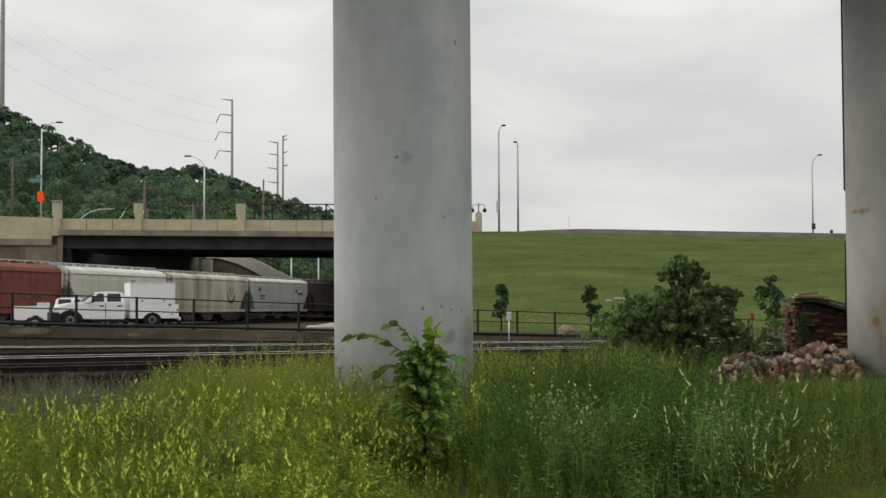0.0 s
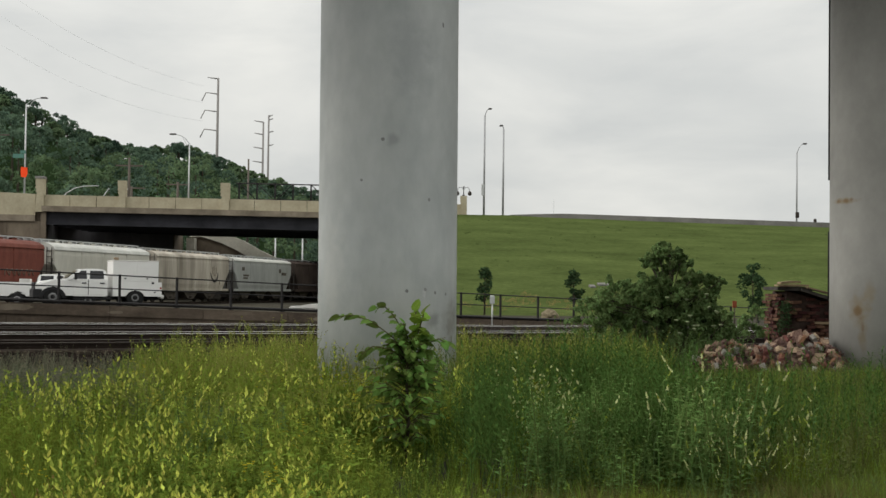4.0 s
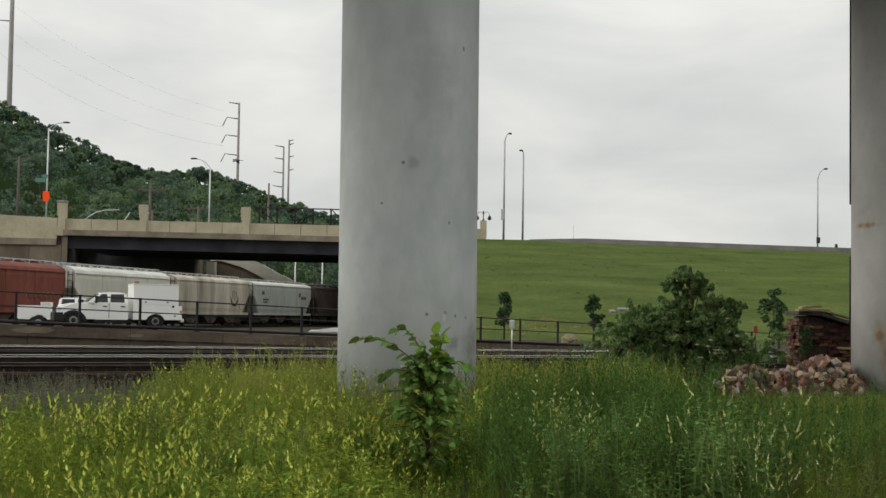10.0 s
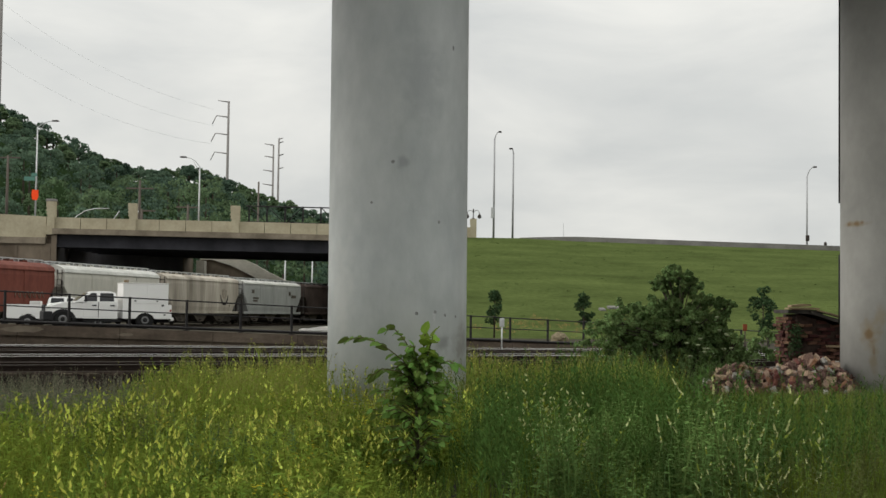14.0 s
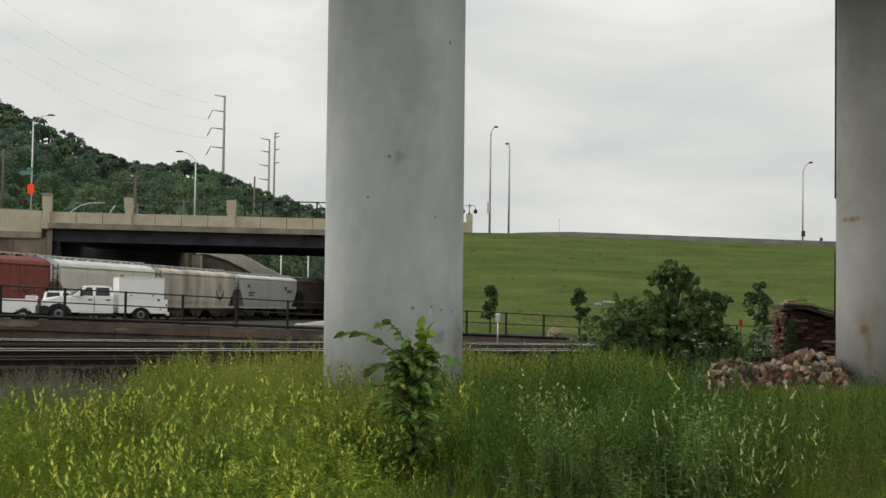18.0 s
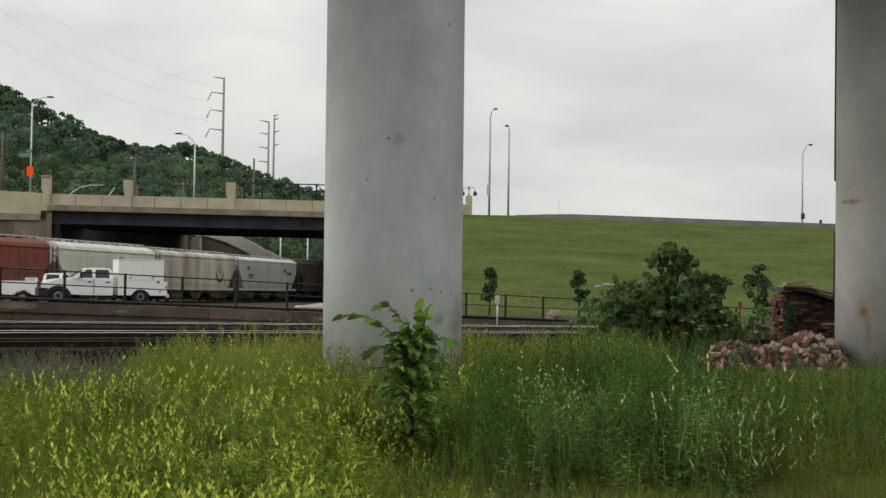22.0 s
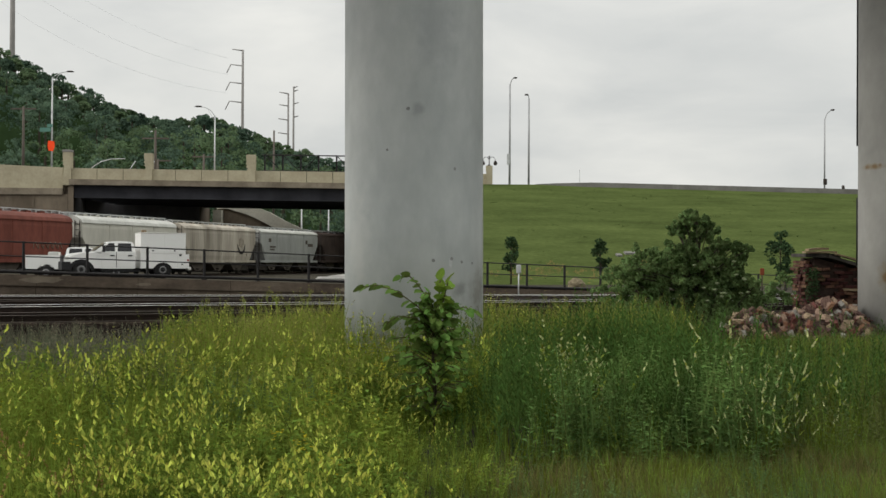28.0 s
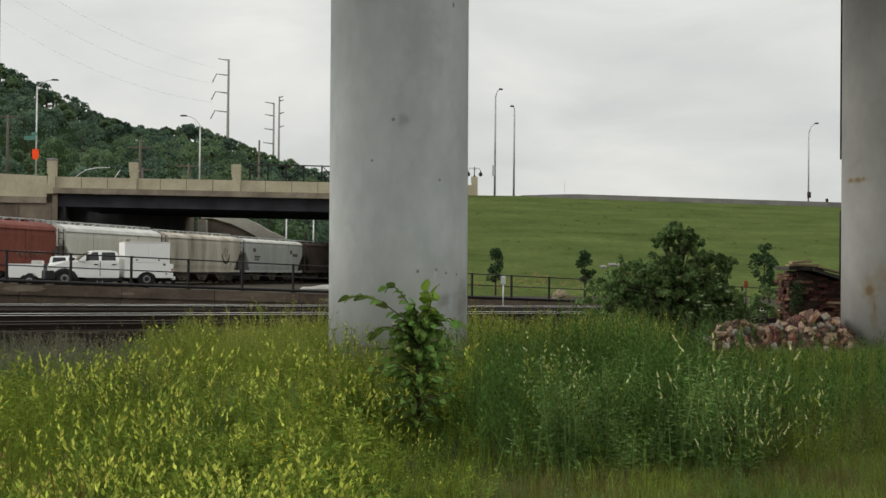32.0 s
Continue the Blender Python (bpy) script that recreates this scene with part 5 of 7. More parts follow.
    if bed == "bed":
        for ob in t.children:
            if ob.name.split(".")[0] in ("roof", "side_window", "windscreen"):
                for v in ob.data.vertices:
                    v.co.z = 1.34 + (v.co.z - 1.34) * 0.76
    for y in (-0.86, 0.86):
        road_wheel(t, fx, y, R)
        road_wheel(t, rx, y, R, 0.26 if bed == "bed" else 0.34)
    return t


def park(x, y, turn):
    return pose(x, y, yard_z(x, y) - 0.02, 0, 0, turn)


service_truck = crew_truck(park(-19.15, 69.6, 21), "white crew-cab service truck with box body by the railing", "service")
pickup = crew_truck(park(-18.7, 75.5, 193), "white pickup truck with a tool box behind the service truck", "bed")
cover = thing("covered_pile", "low pile under a dusty white sheet by the road", "covered pile", pose(-5.15, 62.2, 0.80))
bm = B()
slab(bm, [(-1.1, -0.10), (1.5, -0.10), (1.5, 0.14), (0.6, 0.2), (0.1, 0.14), (-0.2, 0.06), (-1.05, 0.04)], -0.8, 0.8)
bmesh.ops.bevel(bm, geom=list(bm.edges), offset=0.06, segments=2, affect="EDGES")
part("sheet", bm, M["dull_white"], cover)

# hilltop car
suv = thing("suv_car", "dark charcoal SUV driving along the hilltop road", "car")
bm = B()
slab(bm, [(-2.25, 0.45), (2.25, 0.45), (2.3, 0.8), (2.15, 0.95), (1.15, 1.08), (-2.2, 1.1), (-2.3, 0.8)], -0.92, 0.92)
bmesh.ops.bevel(bm, geom=list(bm.edges), offset=0.07, segments=2, affect="EDGES")
part("body", bm, M["suv"], suv)
bm = B()
pick(bm, -0.88, 0.88, [(-2.18, 1.06), (1.2, 1.06), (0.45, 1.68), (0.1, 1.74), (-1.6, 1.74), (-1.95, 1.66)], 0.16, 1.74, 1.06)
part("cabin", bm, M["suv"], suv)
for side in (-1, 1):
    for x0, x1 in ((-1.85, -1.1), (-1.0, -0.15), (-0.05, 0.75)):
        bm = B()
        o = [(x0, 1.14), (x1, 1.14), (x1 - (0.45 if x1 > 0.5 else 0.0), 1.60), (x0 + 0.06, 1.60)]
        vs = [bm.verts.new((x, side * (0.885 - 0.16 * (z - 1.06) / 0.68), z)) for x, z in o]
        bm.faces.new(vs)
        part("side_window", bm, M["glass"], suv)
bm = B()
box(bm, (-1.5, -0.62, 1.76), (0.1, -0.58, 1.80))
box(bm, (-1.5, 0.58, 1.76), (0.1, 0.62, 1.80))
part("roof_rail", bm, M["trim"], suv)
for x in (-1.4, 1.42):
    for y in (-0.82, 0.82):
        road_wheel(suv, x, y, 0.35, 0.22)

# ---- birds ----


def bird(label):
    """A pigeon that flies towards +x."""
    b = thing("pigeon", label, "bird", None, "pigeons")
    bm = B()
    turned(bm, [(0.012, -0.17), (0.05, -0.08), (0.065, 0.0), (0.05, 0.09), (0.035, 0.13), (0.038, 0.16), (0.012, 0.20)], 10)
    for v in bm.verts:
        v.co = Vector((v.co.z, v.co.x, v.co.y))
    part("body", bm, M["bird"], b)
    bm = B()
    slab(bm, [(-0.30, -0.005), (-0.14, -0.01), (-0.14, 0.01), (-0.30, 0.005)], -0.05, 0.05)
    part("tail", bm, M["bird"], b)
    wings = []
    for s in (-1, 1):
        bm = B()
        pts = [(0.09, 0.02), (0.12, 0.14), (0.05, 0.34), (-0.03, 0.33), (-0.06, 0.16), (-0.07, 0.02)]
        lo = [bm.verts.new((x, s * y, -0.006)) for x, y in pts]
        hi = [bm.verts.new((x, s * y, 0.008)) for x, y in pts]
        bm.faces.new(lo)
        bm.faces.new(hi[::-1])
        for i in range(len(pts)):
            bm.faces.new((lo[i], lo[(i + 1) % len(pts)], hi[(i + 1) % len(pts)], hi[i]))
        wings.append((s, part("wing", bm, M["bird"], b)))
    return b, wings


FLIGHTS = (
    (62, ((0.5, 6.8, 3.7), (0.9, 9.3, 5.5), (1.1, 10.6, 6.7), (1.3, 12.3, 7.6), (1.5, 13.5, 9.0), (1.7, 15.0, 9.9), (1.9, 16.1, 11.2), (2.1, 17.4, 12.2), (2.3, 18.6, 13.1))),
    (62, ((0.8, 3.3, 3.0), (1.1, 5.7, 4.1), (1.5, 8.5, 5.7), (1.7, 9.8, 6.7), (1.9, 11.4, 7.6), (2.1, 12.6, 8.7), (2.3, 14.1, 9.6), (2.5, 15.3, 10.9), (2.7, 16.2, 12.0), (2.9, 17.2, 13.0), (3.1, 17.8, 14.1))),
    (70, ((7.8, 24.4, 15.4), (8.0, 20.2, 13.0), (8.2, 14.6, 10.9), (8.4, 9.3, 9.6), (8.6, 4.5, 9.3), (9.2, -8.0, 10.6), (9.4, -11.9, 11.4), (9.6, -16.1, 11.9), (9.8, -20.6, 12.2), (10.0, -25.1, 12.4))),
    (60, ((9.0, 17.3, 5.6), (9.2, 11.8, 5.9), (9.4, 6.4, 6.1), (9.6, 1.1, 6.7), (10.0, -9.4, 8.3), (10.2, -14.8, 9.0), (10.4, -19.9, 9.8))),
    (110, ((23.8, 32.9, 17.4), (24.0, 30.7, 16.0), (24.2, 28.5, 14.2), (24.4, 26.2, 12.6), (24.6, 23.9, 10.9), (24.8, 21.9, 9.4), (25.0, 19.7, 7.8), (25.2, 17.5, 6.3))),
)
flock = [bird("grey pigeon flying with beating wings") for _ in FLIGHTS]

# ---- trees and bushes ----
LEAF_V = np.array([(0, 0, 0), (0.30, 0.5, 0.06), (-0.30, 0.5, 0.06), (0, 1.0, -0.05)])
LEAF_T = np.array([(0, 1, 2), (1, 3, 2)])


def leaf_cloud(rng, centres, radii, count, size, flat=0.75):
    """Small leaves spread through a number of clumps."""
    n = len(centres)
    which = rng.integers(0, n, count)
    d = rng.normal(size=(count, 3))
    d /= np.linalg.norm(d, axis=1)[:, None]
    r = rng.uniform(0.35, 1.0, count) ** 0.6
    p = centres[which] + d * (r * radii[which])[:, None] * np.array([1, 1, flat])
    out = d + rng.normal(0, 0.55, (count, 3)) + np.array([0, 0, 0.1])
    out /= np.linalg.norm(out, axis=1)[:, None]
    side = np.cross(out, rng.normal(size=(count, 3)))
    side /= np.linalg.norm(side, axis=1)[:, None]
    nrm = np.cross(side, out)
    s = (size * rng.uniform(0.6, 1.35, count))[:, None, None]
    v = p[:, None] + s * (LEAF_V[None, :, :1] * side[:, None] + LEAF_V[None, :, 1:2] * out[:, None] + LEAF_V[None, :, 2:] * nrm[:, None])
    t = LEAF_T[None] + (np.arange(count) * 4)[:, None, None]
    return v.reshape(-1, 3), t.reshape(-1, 3)


def crown_leaves(rng, centres, radii, per, size, low=-0.35, flat=0.85):
    """Leaves laid like shingles over the outer side of many small clumps."""
    n = len(centres)
    count = n * per
    which = np.repeat(np.arange(n), per)
    d = rng.normal(size=(count, 3))
    d /= np.linalg.norm(d, axis=1)[:, None]
    d[:, 2] = np.where(d[:, 2] < low, -d[:, 2], d[:, 2])
    p = centres[which] + d * (radii[which] * (rng.uniform(0.42, 1.0, count) ** 0.5 * 1.14))[:, None] * np.array([1, 1, flat])
    nrm = d + rng.normal(0, 0.75, (count, 3))
    nrm /= np.linalg.norm(nrm, axis=1)[:, None]
    side = np.cross(nrm, rng.normal(size=(count, 3)))
    side /= np.linalg.norm(side, axis=1)[:, None]
    out = np.cross(nrm, side)
    s = (size * rng.uniform(0.6, 1.35, count))[:, None, None]
    v = p[:, None] + s * (LEAF_V[None, :, :1] * side[:, None] + (LEAF_V[None, :, 1:2] - 0.5) * out[:, None] + LEAF_V[None, :, 2:] * nrm[:, None])
    t = LEAF_T[None] + (np.arange(count) * 4)[:, None, None]
    return v.reshape(-1, 3), t.reshape(-1, 3), which


def small_tree(x, y, z, h, spread, seed, label, leaf=0.14, count=1500, low=0.32):
    rng = np.random.default_rng(seed)
    tree = thing("young_tree", label, "tree", pose(x, y, z), "young trees")
    bm = B()
    rod(bm, (0, 0, -0.1), (0.03, 0, h * 0.9), 0.06, 0.015, 7)
    part("trunk", bm, M["bark"], tree)
    cs, rs = [], []
    for i in range(24):
        a, hh = rng.uniform(0, math.tau), rng.uniform(low, 0.97)
        reach = spread * (1.05 - abs(hh - 0.5) * 1.1) * rng.uniform(0.2, 1.0)
        c = (reach * math.cos(a), reach * math.sin(a), hh * h)
        bm = B()
        rod(bm, (0.0, 0, hh * h - 0.3), c, 0.02, 0.006, 5)
        part("limb", bm, M["bark"], tree)
        cs.append(c)
        rs.append(rng.uniform(0.18, 0.36) * spread)
    v, t = leaf_cloud(rng, np.array(cs), np.array(rs), count, leaf)
    part("crown", fast_mesh("crown", v, t, [M["leaf_young"]]), None, tree)
    return tree


small_tree(3.45, 82, 0.3, 2.75, 0.55, 1, "young tree staked on the grass by the railing")
small_tree(8.8, 82, 0.2, 2.85, 0.5, 2, "young tree on the grass by the railing")
small_tree(19.6, 82, 0.2, 3.3, 0.85, 3, "young tree on the grass behind the brick ruin", 0.15, 2600, 0.1)


def bush_top(x):
    """Height of the bush over its width: a broad body and a taller airy crown in the middle."""
    body = (1.84 - 0.12 * ease(0.3, 0.9, x)) * math.sqrt(max(0.05, 1 - (abs(x + 0.02) / 1.70) ** 4.0))
    crown = 2.72 - 1.2 * max(0.0, abs(x - 0.17) - 0.24) ** 1.2
    return max(body, crown if -0.4 < x < 0.9 else 0.0)


def bush(x, y, z, clumps, seed, label, leaf, per, flowers=0):
    """Stems that fan out into leafy twigs, with gaps between them."""
    rng = np.random.default_rng(seed)
    b = thing("bush", label, "bush", pose(x, y, z))
    cs, rs = [], []
    for cx, cy, cz, r in clumps:
        bm = B()
        if cz < 1.3:
            rod(bm, (cx * 0.15, cy * 0.15, -0.1), (cx, cy, cz), 0.022, 0.008, 5)
        else:
            tube(bm, [(0.08, 0, 0.0), (0.12, 0, 0.9), (0.17 + (cx - 0.17) * 0.4, cy * 0.5, 0.9 + (cz - 0.9) * 0.65), (cx, cy, cz)], 0.010, 5)
        for _ in range(6):
            d = rng.normal(size=3) + np.array((0.2 * cx, 0, 0.45))
            d /= np.linalg.norm(d)
            tip = np.array((cx, cy, cz)) + d * r * rng.uniform(0.75, 1.25)
            tip[2] = max(0.08, tip[2])
            rod(bm, (cx, cy, cz), tip, 0.008, 0.003, 4, False)
            for f in (0.55, 0.8, 1.0):
                cs.append([cx + (tip[0] - cx) * f, cy + (tip[1] - cy) * f, cz + (tip[2] - cz) * f])
                rs.append(r * (0.46 - 0.30 * f))
        part("stem", bm, M["bark"], b)
    v, t, _ = crown_leaves(rng, np.array(cs), np.array(rs), per, leaf, -0.6)
    part("crown", fast_mesh("crown", v, t, [M["leaf_bush"]]), None, b)
    for i in range(flowers):
        fx = rng.uniform(0.0, 1.15)
        fz = rng.uniform(0.85, min(1.65, bush_top(fx) - 0.05))
        bm = B()
        turned(bm, [(0.008, -0.04), (0.04, -0.012), (0.05, 0.0), (0.02, 0.01)], 8, at=(fx, -0.72 + 0.25 * (fz - 0.6), fz))
        part("flower_head", bm, M["umbel"], b, "flat pale green flower head")
    return b


shape_rng = random.Random(14)
clumps = []
for i in range(146):
    cx = -1.42 + 2.78 * ((i * 0.618) % 1.0) + shape_rng.uniform(-0.08, 0.08)
    top = bush_top(cx)
    cz = 0.2 + (min(top, 1.80) - (0.32 if cx < -0.2 else 0.44)) * ((i * 0.4142) % 1.0) ** 0.7
    if i >= 98:
        a, q = i * 2.4, math.sqrt((i * 0.7548) % 1.0)
        cx, cz = 0.15 + 0.44 * q * math.cos(a), 1.98 + 0.62 * q * math.sin(a)
    if i >= 136:
        cx, cz = 0.62 + 0.06 * (i - 136), 1.55 + 0.1 * ((i * 3) % 6)
    clumps.append((cx, shape_rng.uniform(-0.55, 0.45) * (1.0 if cz < 1.5 else 0.6), cz, shape_rng.uniform(0.24, 0.36) if i < 98 else shape_rng.uniform(0.12, 0.22)))
bush(4.68, 27.2, 0.0, clumps, 11, "dense dark green leafy bush among the weeds", 0.068, 27, 15)
bush(7.3, 30.5, 0.0, [(0.1, 0, 1.1, 0.4), (-0.3, 0.1, 0.7, 0.4), (0.35, 0, 0.7, 0.4)], 12, "leafy shrub beside the brick ruin", 0.07, 40)


# wooded hillside behind the overpass
RIDGE = ((-170, 64), (-130, 54), (-91, 42.5), (-80, 36.8), (-73.6, 34.0), (-64, 30.8), (-58, 29.6), (-51, 31.0), (-45, 28.6), (-40, 26.6), (-30.6, 23.0), (-22.5, 20), (-8, 15), (12, 5.0))


def ridge_z(x):
    for (a, za), (b, zb) in zip(RIDGE, RIDGE[1:]):
        if x <= b:
            return za + (zb - za) * max(0.0, (x - a) / (b - a))
    return RIDGE[-1][1] - 0.0


def wood_floor(x, y):
    k = ease(194, 282, y)
    return 0.5 + k * max(0.2, ridge_z(x * 280 / max(y, 200)) - 3.4)


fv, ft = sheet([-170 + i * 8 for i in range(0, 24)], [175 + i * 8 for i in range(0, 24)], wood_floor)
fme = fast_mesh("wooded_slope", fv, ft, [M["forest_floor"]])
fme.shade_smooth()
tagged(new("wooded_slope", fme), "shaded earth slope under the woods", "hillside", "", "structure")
rng = np.random.default_rng(77)
cents, rads, owners = [], [], []
bm = B()


def wood_tree(xx, yy, h, spread, lobes):
    z0 = wood_floor(xx, yy)
    rod(bm, (xx, yy, z0 - 0.5), (xx, yy, z0 + h * 0.7), 0.28, 0.1, 5, False)
    kind = rng.integers(0, 3)
    for k in range(lobes):
        a, up = k * 2.4 + rng.uniform(-0.5, 0.5), rng.uniform(-0.55, 1.0)
        w = spread * math.sqrt(max(0.04, 1 - up * up)) * rng.uniform(0.65, 1.05)
        r = spread * rng.uniform(0.16, 0.34)
        cents.append((xx + w * math.cos(a), yy + w * math.sin(a), z0 + h - spread * 0.95 - r * 0.5 + up * spread * 0.85))
        rads.append(r)
        owners.append(kind)


for row in range(9):
    y, x = 199 + row * 9.6, -150.0
    while x < 6:
        xx, yy = x + rng.uniform(-2, 2), y + rng.uniform(-4, 4)
        room = 1.6 + (ridge_z(xx * 280 / yy) - 1.6) * yy / 280 - wood_floor(xx, yy)
        h = min(rng.uniform(9, 15), max(3.5, room + rng.uniform(-3.2, -0.3)))
        spread = min(h * 0.46, rng.uniform(3.0, 5.0))
        wood_tree(xx, yy, h, spread, 28)
        x += spread * rng.uniform(1.35, 1.9)
x = -155.0
while x < 10:
    yy = 283 + rng.uniform(-3, 3)
    h = max(3.5, ridge_z(x) - wood_floor(x, yy) + rng.uniform(-1.6, 2.0))
    spread = min(h * 0.5, rng.uniform(2.6, 4.6)) if x < -48 else min(h * 0.5, rng.uniform(1.8, 2.8))
    wood_tree(x, yy, h, spread, 34)
    x += spread * rng.uniform(1.0, 1.5)
trunks = part("tree_trunks", bm, M["bark"])
tagged(trunks, "trunks of the woodland trees", "trunks", "", "stuff")
v, t, which = crown_leaves(rng, np.array(cents), np.array(rads), 23, 0.585)
tone = np.repeat(np.array(owners)[which], 2)
tagged(new("woodland", fast_mesh("woodland", v, t, [M["leaf_far"], M["leaf_far_light"], M["leaf_far_dark"]], tone)), "dense dark green broadleaf woods on the hillside", "woods", "", "stuff")
# low scrub beyond the overpass
cents, rads = [], []
for i in range(60):
    cents.append((rng.uniform(-34, 2), rng.uniform(188, 198), rng.uniform(0.8, 6.0)))
    rads.append(rng.uniform(1.0, 1.8))
v, t = leaf_cloud(rng, np.array(cents), np.array(rads), 12000, 0.5)
tagged(new("scrub", fast_mesh("scrub", v, t, [M["leaf_far"]])), "dark green scrub beyond the overpass", "scrub", "", "stuff")

# ---- sapling ----
sap = thing("sapling", "leafy green sapling before the column", "sapling", pose(-0.17, 12.4, 0.0))
bm = B()
tube(bm, [(0, 0, -0.05), (0.02, 0, 0.4), (-0.01, 0.01, 0.8), (0.02, 0, 1.15)], 0.013, 7)
part("trunk", bm, M["bark"], sap)


def leaf_piece():
    bm = B()
    rows = [(0.0, 0.006), (0.12, 0.27), (0.36, 0.40), (0.64, 0.34), (0.87, 0.17), (1.0, 0.0)]
    mids, lefts, rights = [], [], []
    for y, w in rows:
        dip = -0.22 * y * y
        mids.append(bm.verts.new((0, y, dip)))
        if w > 0.01:
            lefts.append(bm.verts.new((-w, y, dip + 0.09)))
            rights.append(bm.verts.new((w, y, dip + 0.09)))
    for side, flip in ((lefts, 1), (rights, 0)):
        chain = [mids[0]] + side + [mids[-1]]
        for i in range(len(rows) - 1):
            q = [mids[i], mids[i + 1]] + ([chain[i + 1]] if chain[i + 1] is not mids[i + 1] else []) + ([chain[i]] if chain[i] is not mids[i] else [])
            if len(set(q)) >= 3:
                f = bm.faces.new(q if flip else q[::-1])
                f.smooth = True
    me = mesh_of("leaf", bm, M["leaf_sap"])
    return me


leaf_me = leaf_piece()
rng = np.random.default_rng(3)


bright_me = leaf_me.copy()
bright_me.materials.clear()
bright_me.materials.append(M["leaf_top"])


def put_leaf(parent, p, direction, size, roll=0.0, mesh=None):
    d = Vector(direction).normalized()
    q = d.to_track_quat("Y", "Z") @ Euler((0, roll, 0)).to_quaternion()
    ob = new("leaf", mesh or leaf_me)
    ob.parent = parent
    ob.matrix_basis = Matrix.LocRotScale(p, q, (size, size, size))


def long_twig(points, leaves, size, mesh=None):
    """A long arching twig whose leaves hang in two rows."""
    bm = B()
    pts = [Vector(p) for p in points]
    tube(bm, pts, 0.006, 5)
    b = part("branch", bm, M["twig"], sap)
    for i in range(leaves):
        f = (0.18 + 0.82 * i / (leaves - 1)) * (len(pts) - 1)
        k = min(int(f), len(pts) - 2)
        p, ax = pts[k].lerp(pts[k + 1], f - k), (pts[k + 1] - pts[k]).normalized()
        side = Vector((0, 1 if i % 2 else -1, 0))
        d = ax * (0.7 if i < leaves - 1 else 1.5) + side * 0.45 + Vector((0, rng.uniform(-0.3, 0.3), rng.uniform(-0.75, 0.05)))
        put_leaf(b, p, d, size * rng.uniform(0.8, 1.2), rng.uniform(-0.9, 0.9), mesh)


long_twig([(0.0, 0, 0.98), (-0.14, -0.05, 1.18), (-0.33, -0.08, 1.32), (-0.50, -0.08, 1.375), (-0.62, -0.08, 1.36)], 11, 0.115)
long_twig([(0.01, 0, 1.05), (-0.06, -0.06, 1.26), (-0.14, -0.08, 1.38), (-0.22, -0.08, 1.46), (-0.29, -0.08, 1.455)], 10, 0.095)
long_twig([(0.02, 0, 1.10), (0.05, -0.05, 1.28), (0.06, -0.06, 1.42)], 9, 0.13, bright_me)
long_twig([(0.02, 0, 1.08), (0.09, -0.08, 1.24), (0.13, -0.10, 1.40)], 9, 0.13, bright_me)
long_twig([(0.0, 0, 0.95), (0.14, -0.06, 1.12), (0.27, -0.08, 1.18), (0.36, -0.08, 1.14)], 9, 0.105)
long_twig([(0.0, 0, 0.86), (0.16, -0.10, 0.98), (0.28, -0.14, 0.98)], 8, 0.10)
long_twig([(0.0, 0, 0.92), (-0.16, -0.10, 1.08), (-0.32, -0.14, 1.10), (-0.42, -0.15, 1.03)], 9, 0.105)
for i in range(84):
    f = i / 83
    z = 0.22 + 0.98 * f + rng.uniform(-0.03, 0.03)
    a = i * 2.4 + rng.uniform(-0.4, 0.4)
    reach = (0.20 + 0.17 * math.sin(math.pi * min(1.0, f * 1.15))) * rng.uniform(0.65, 1.1)
    count = 5 if f < 0.2 else 7 if f < 0.5 else 9
    rise = rng.uniform(0.02, 0.14)
    c_, s_ = reach * math.cos(a), reach * math.sin(a)
    long_twig([(0, 0, z - 0.06), (c_ * 0.55, s_ * 0.55, z + rise * 0.8), (c_, s_, z + rise * 0.6)], count, 0.080 if f > 0.3 else 0.068)


for i in range(18):
    z, a = rng.uniform(0.72, 1.16), i * 2.4
    reach = rng.uniform(0.10, 0.24)
    c_, s_ = reach * math.cos(a), reach * math.sin(a)
    long_twig([(0, 0, z), (c_ * 0.55, s_ * 0.55, z + 0.07), (c_, s_, z + 0.10)], 7, 0.098)


# ---- weeds in the foreground ----
def blade(bits, rng, x, y, h, w, lean, turn, mi):
    c, s = math.cos(turn), math.sin(turn)
    pts = []
    for f, ww in ((0, 1), (0.5, 0.8), (1.0, 0.0)):
        d = lean * h * f * f
        px, py, pz = x + c * d, y + s * d, h * f * (1 - 0.25 * lean * f)
        if ww:
            pts += [(px - s * w * ww / 2, py + c * w * ww / 2, pz), (px + s * w * ww / 2, py - c * w * ww / 2, pz)]
        else:
            pts.append((px, py, pz))
    bits.add(pts, [(0, 1, 3), (0, 3, 2), (2, 3, 4)], mi)


def tuft(rng, n, h, w, mi=0, spread=0.06, lean=0.55):
    b = Bits()
    for _ in range(n):
        blade(b, rng, rng.normal(0, spread), rng.normal(0, spread), h * rng.uniform(0.55, 1.15), w, rng.uniform(0.05, lean), rng.uniform(0, math.tau), mi)
    return b.arrays()


def leafy(bits, rng, p, d, ln, wd, mi):
    d = np.array(d, float)
    d /= np.linalg.norm(d)
    s = np.cross(d, (0.1, 0.2, 1.0))
    s /= np.linalg.norm(s) + 1e-9
    p = np.array(p)
    a, m, t = p, p + d * ln * 0.45 + np.array([0, 0, ln * 0.06]), p + d * ln - np.array([0, 0, ln * 0.12])
    bits.add([a, m + s * wd / 2, m - s * wd / 2, t], [(0, 1, 2), (1, 3, 2)], mi)


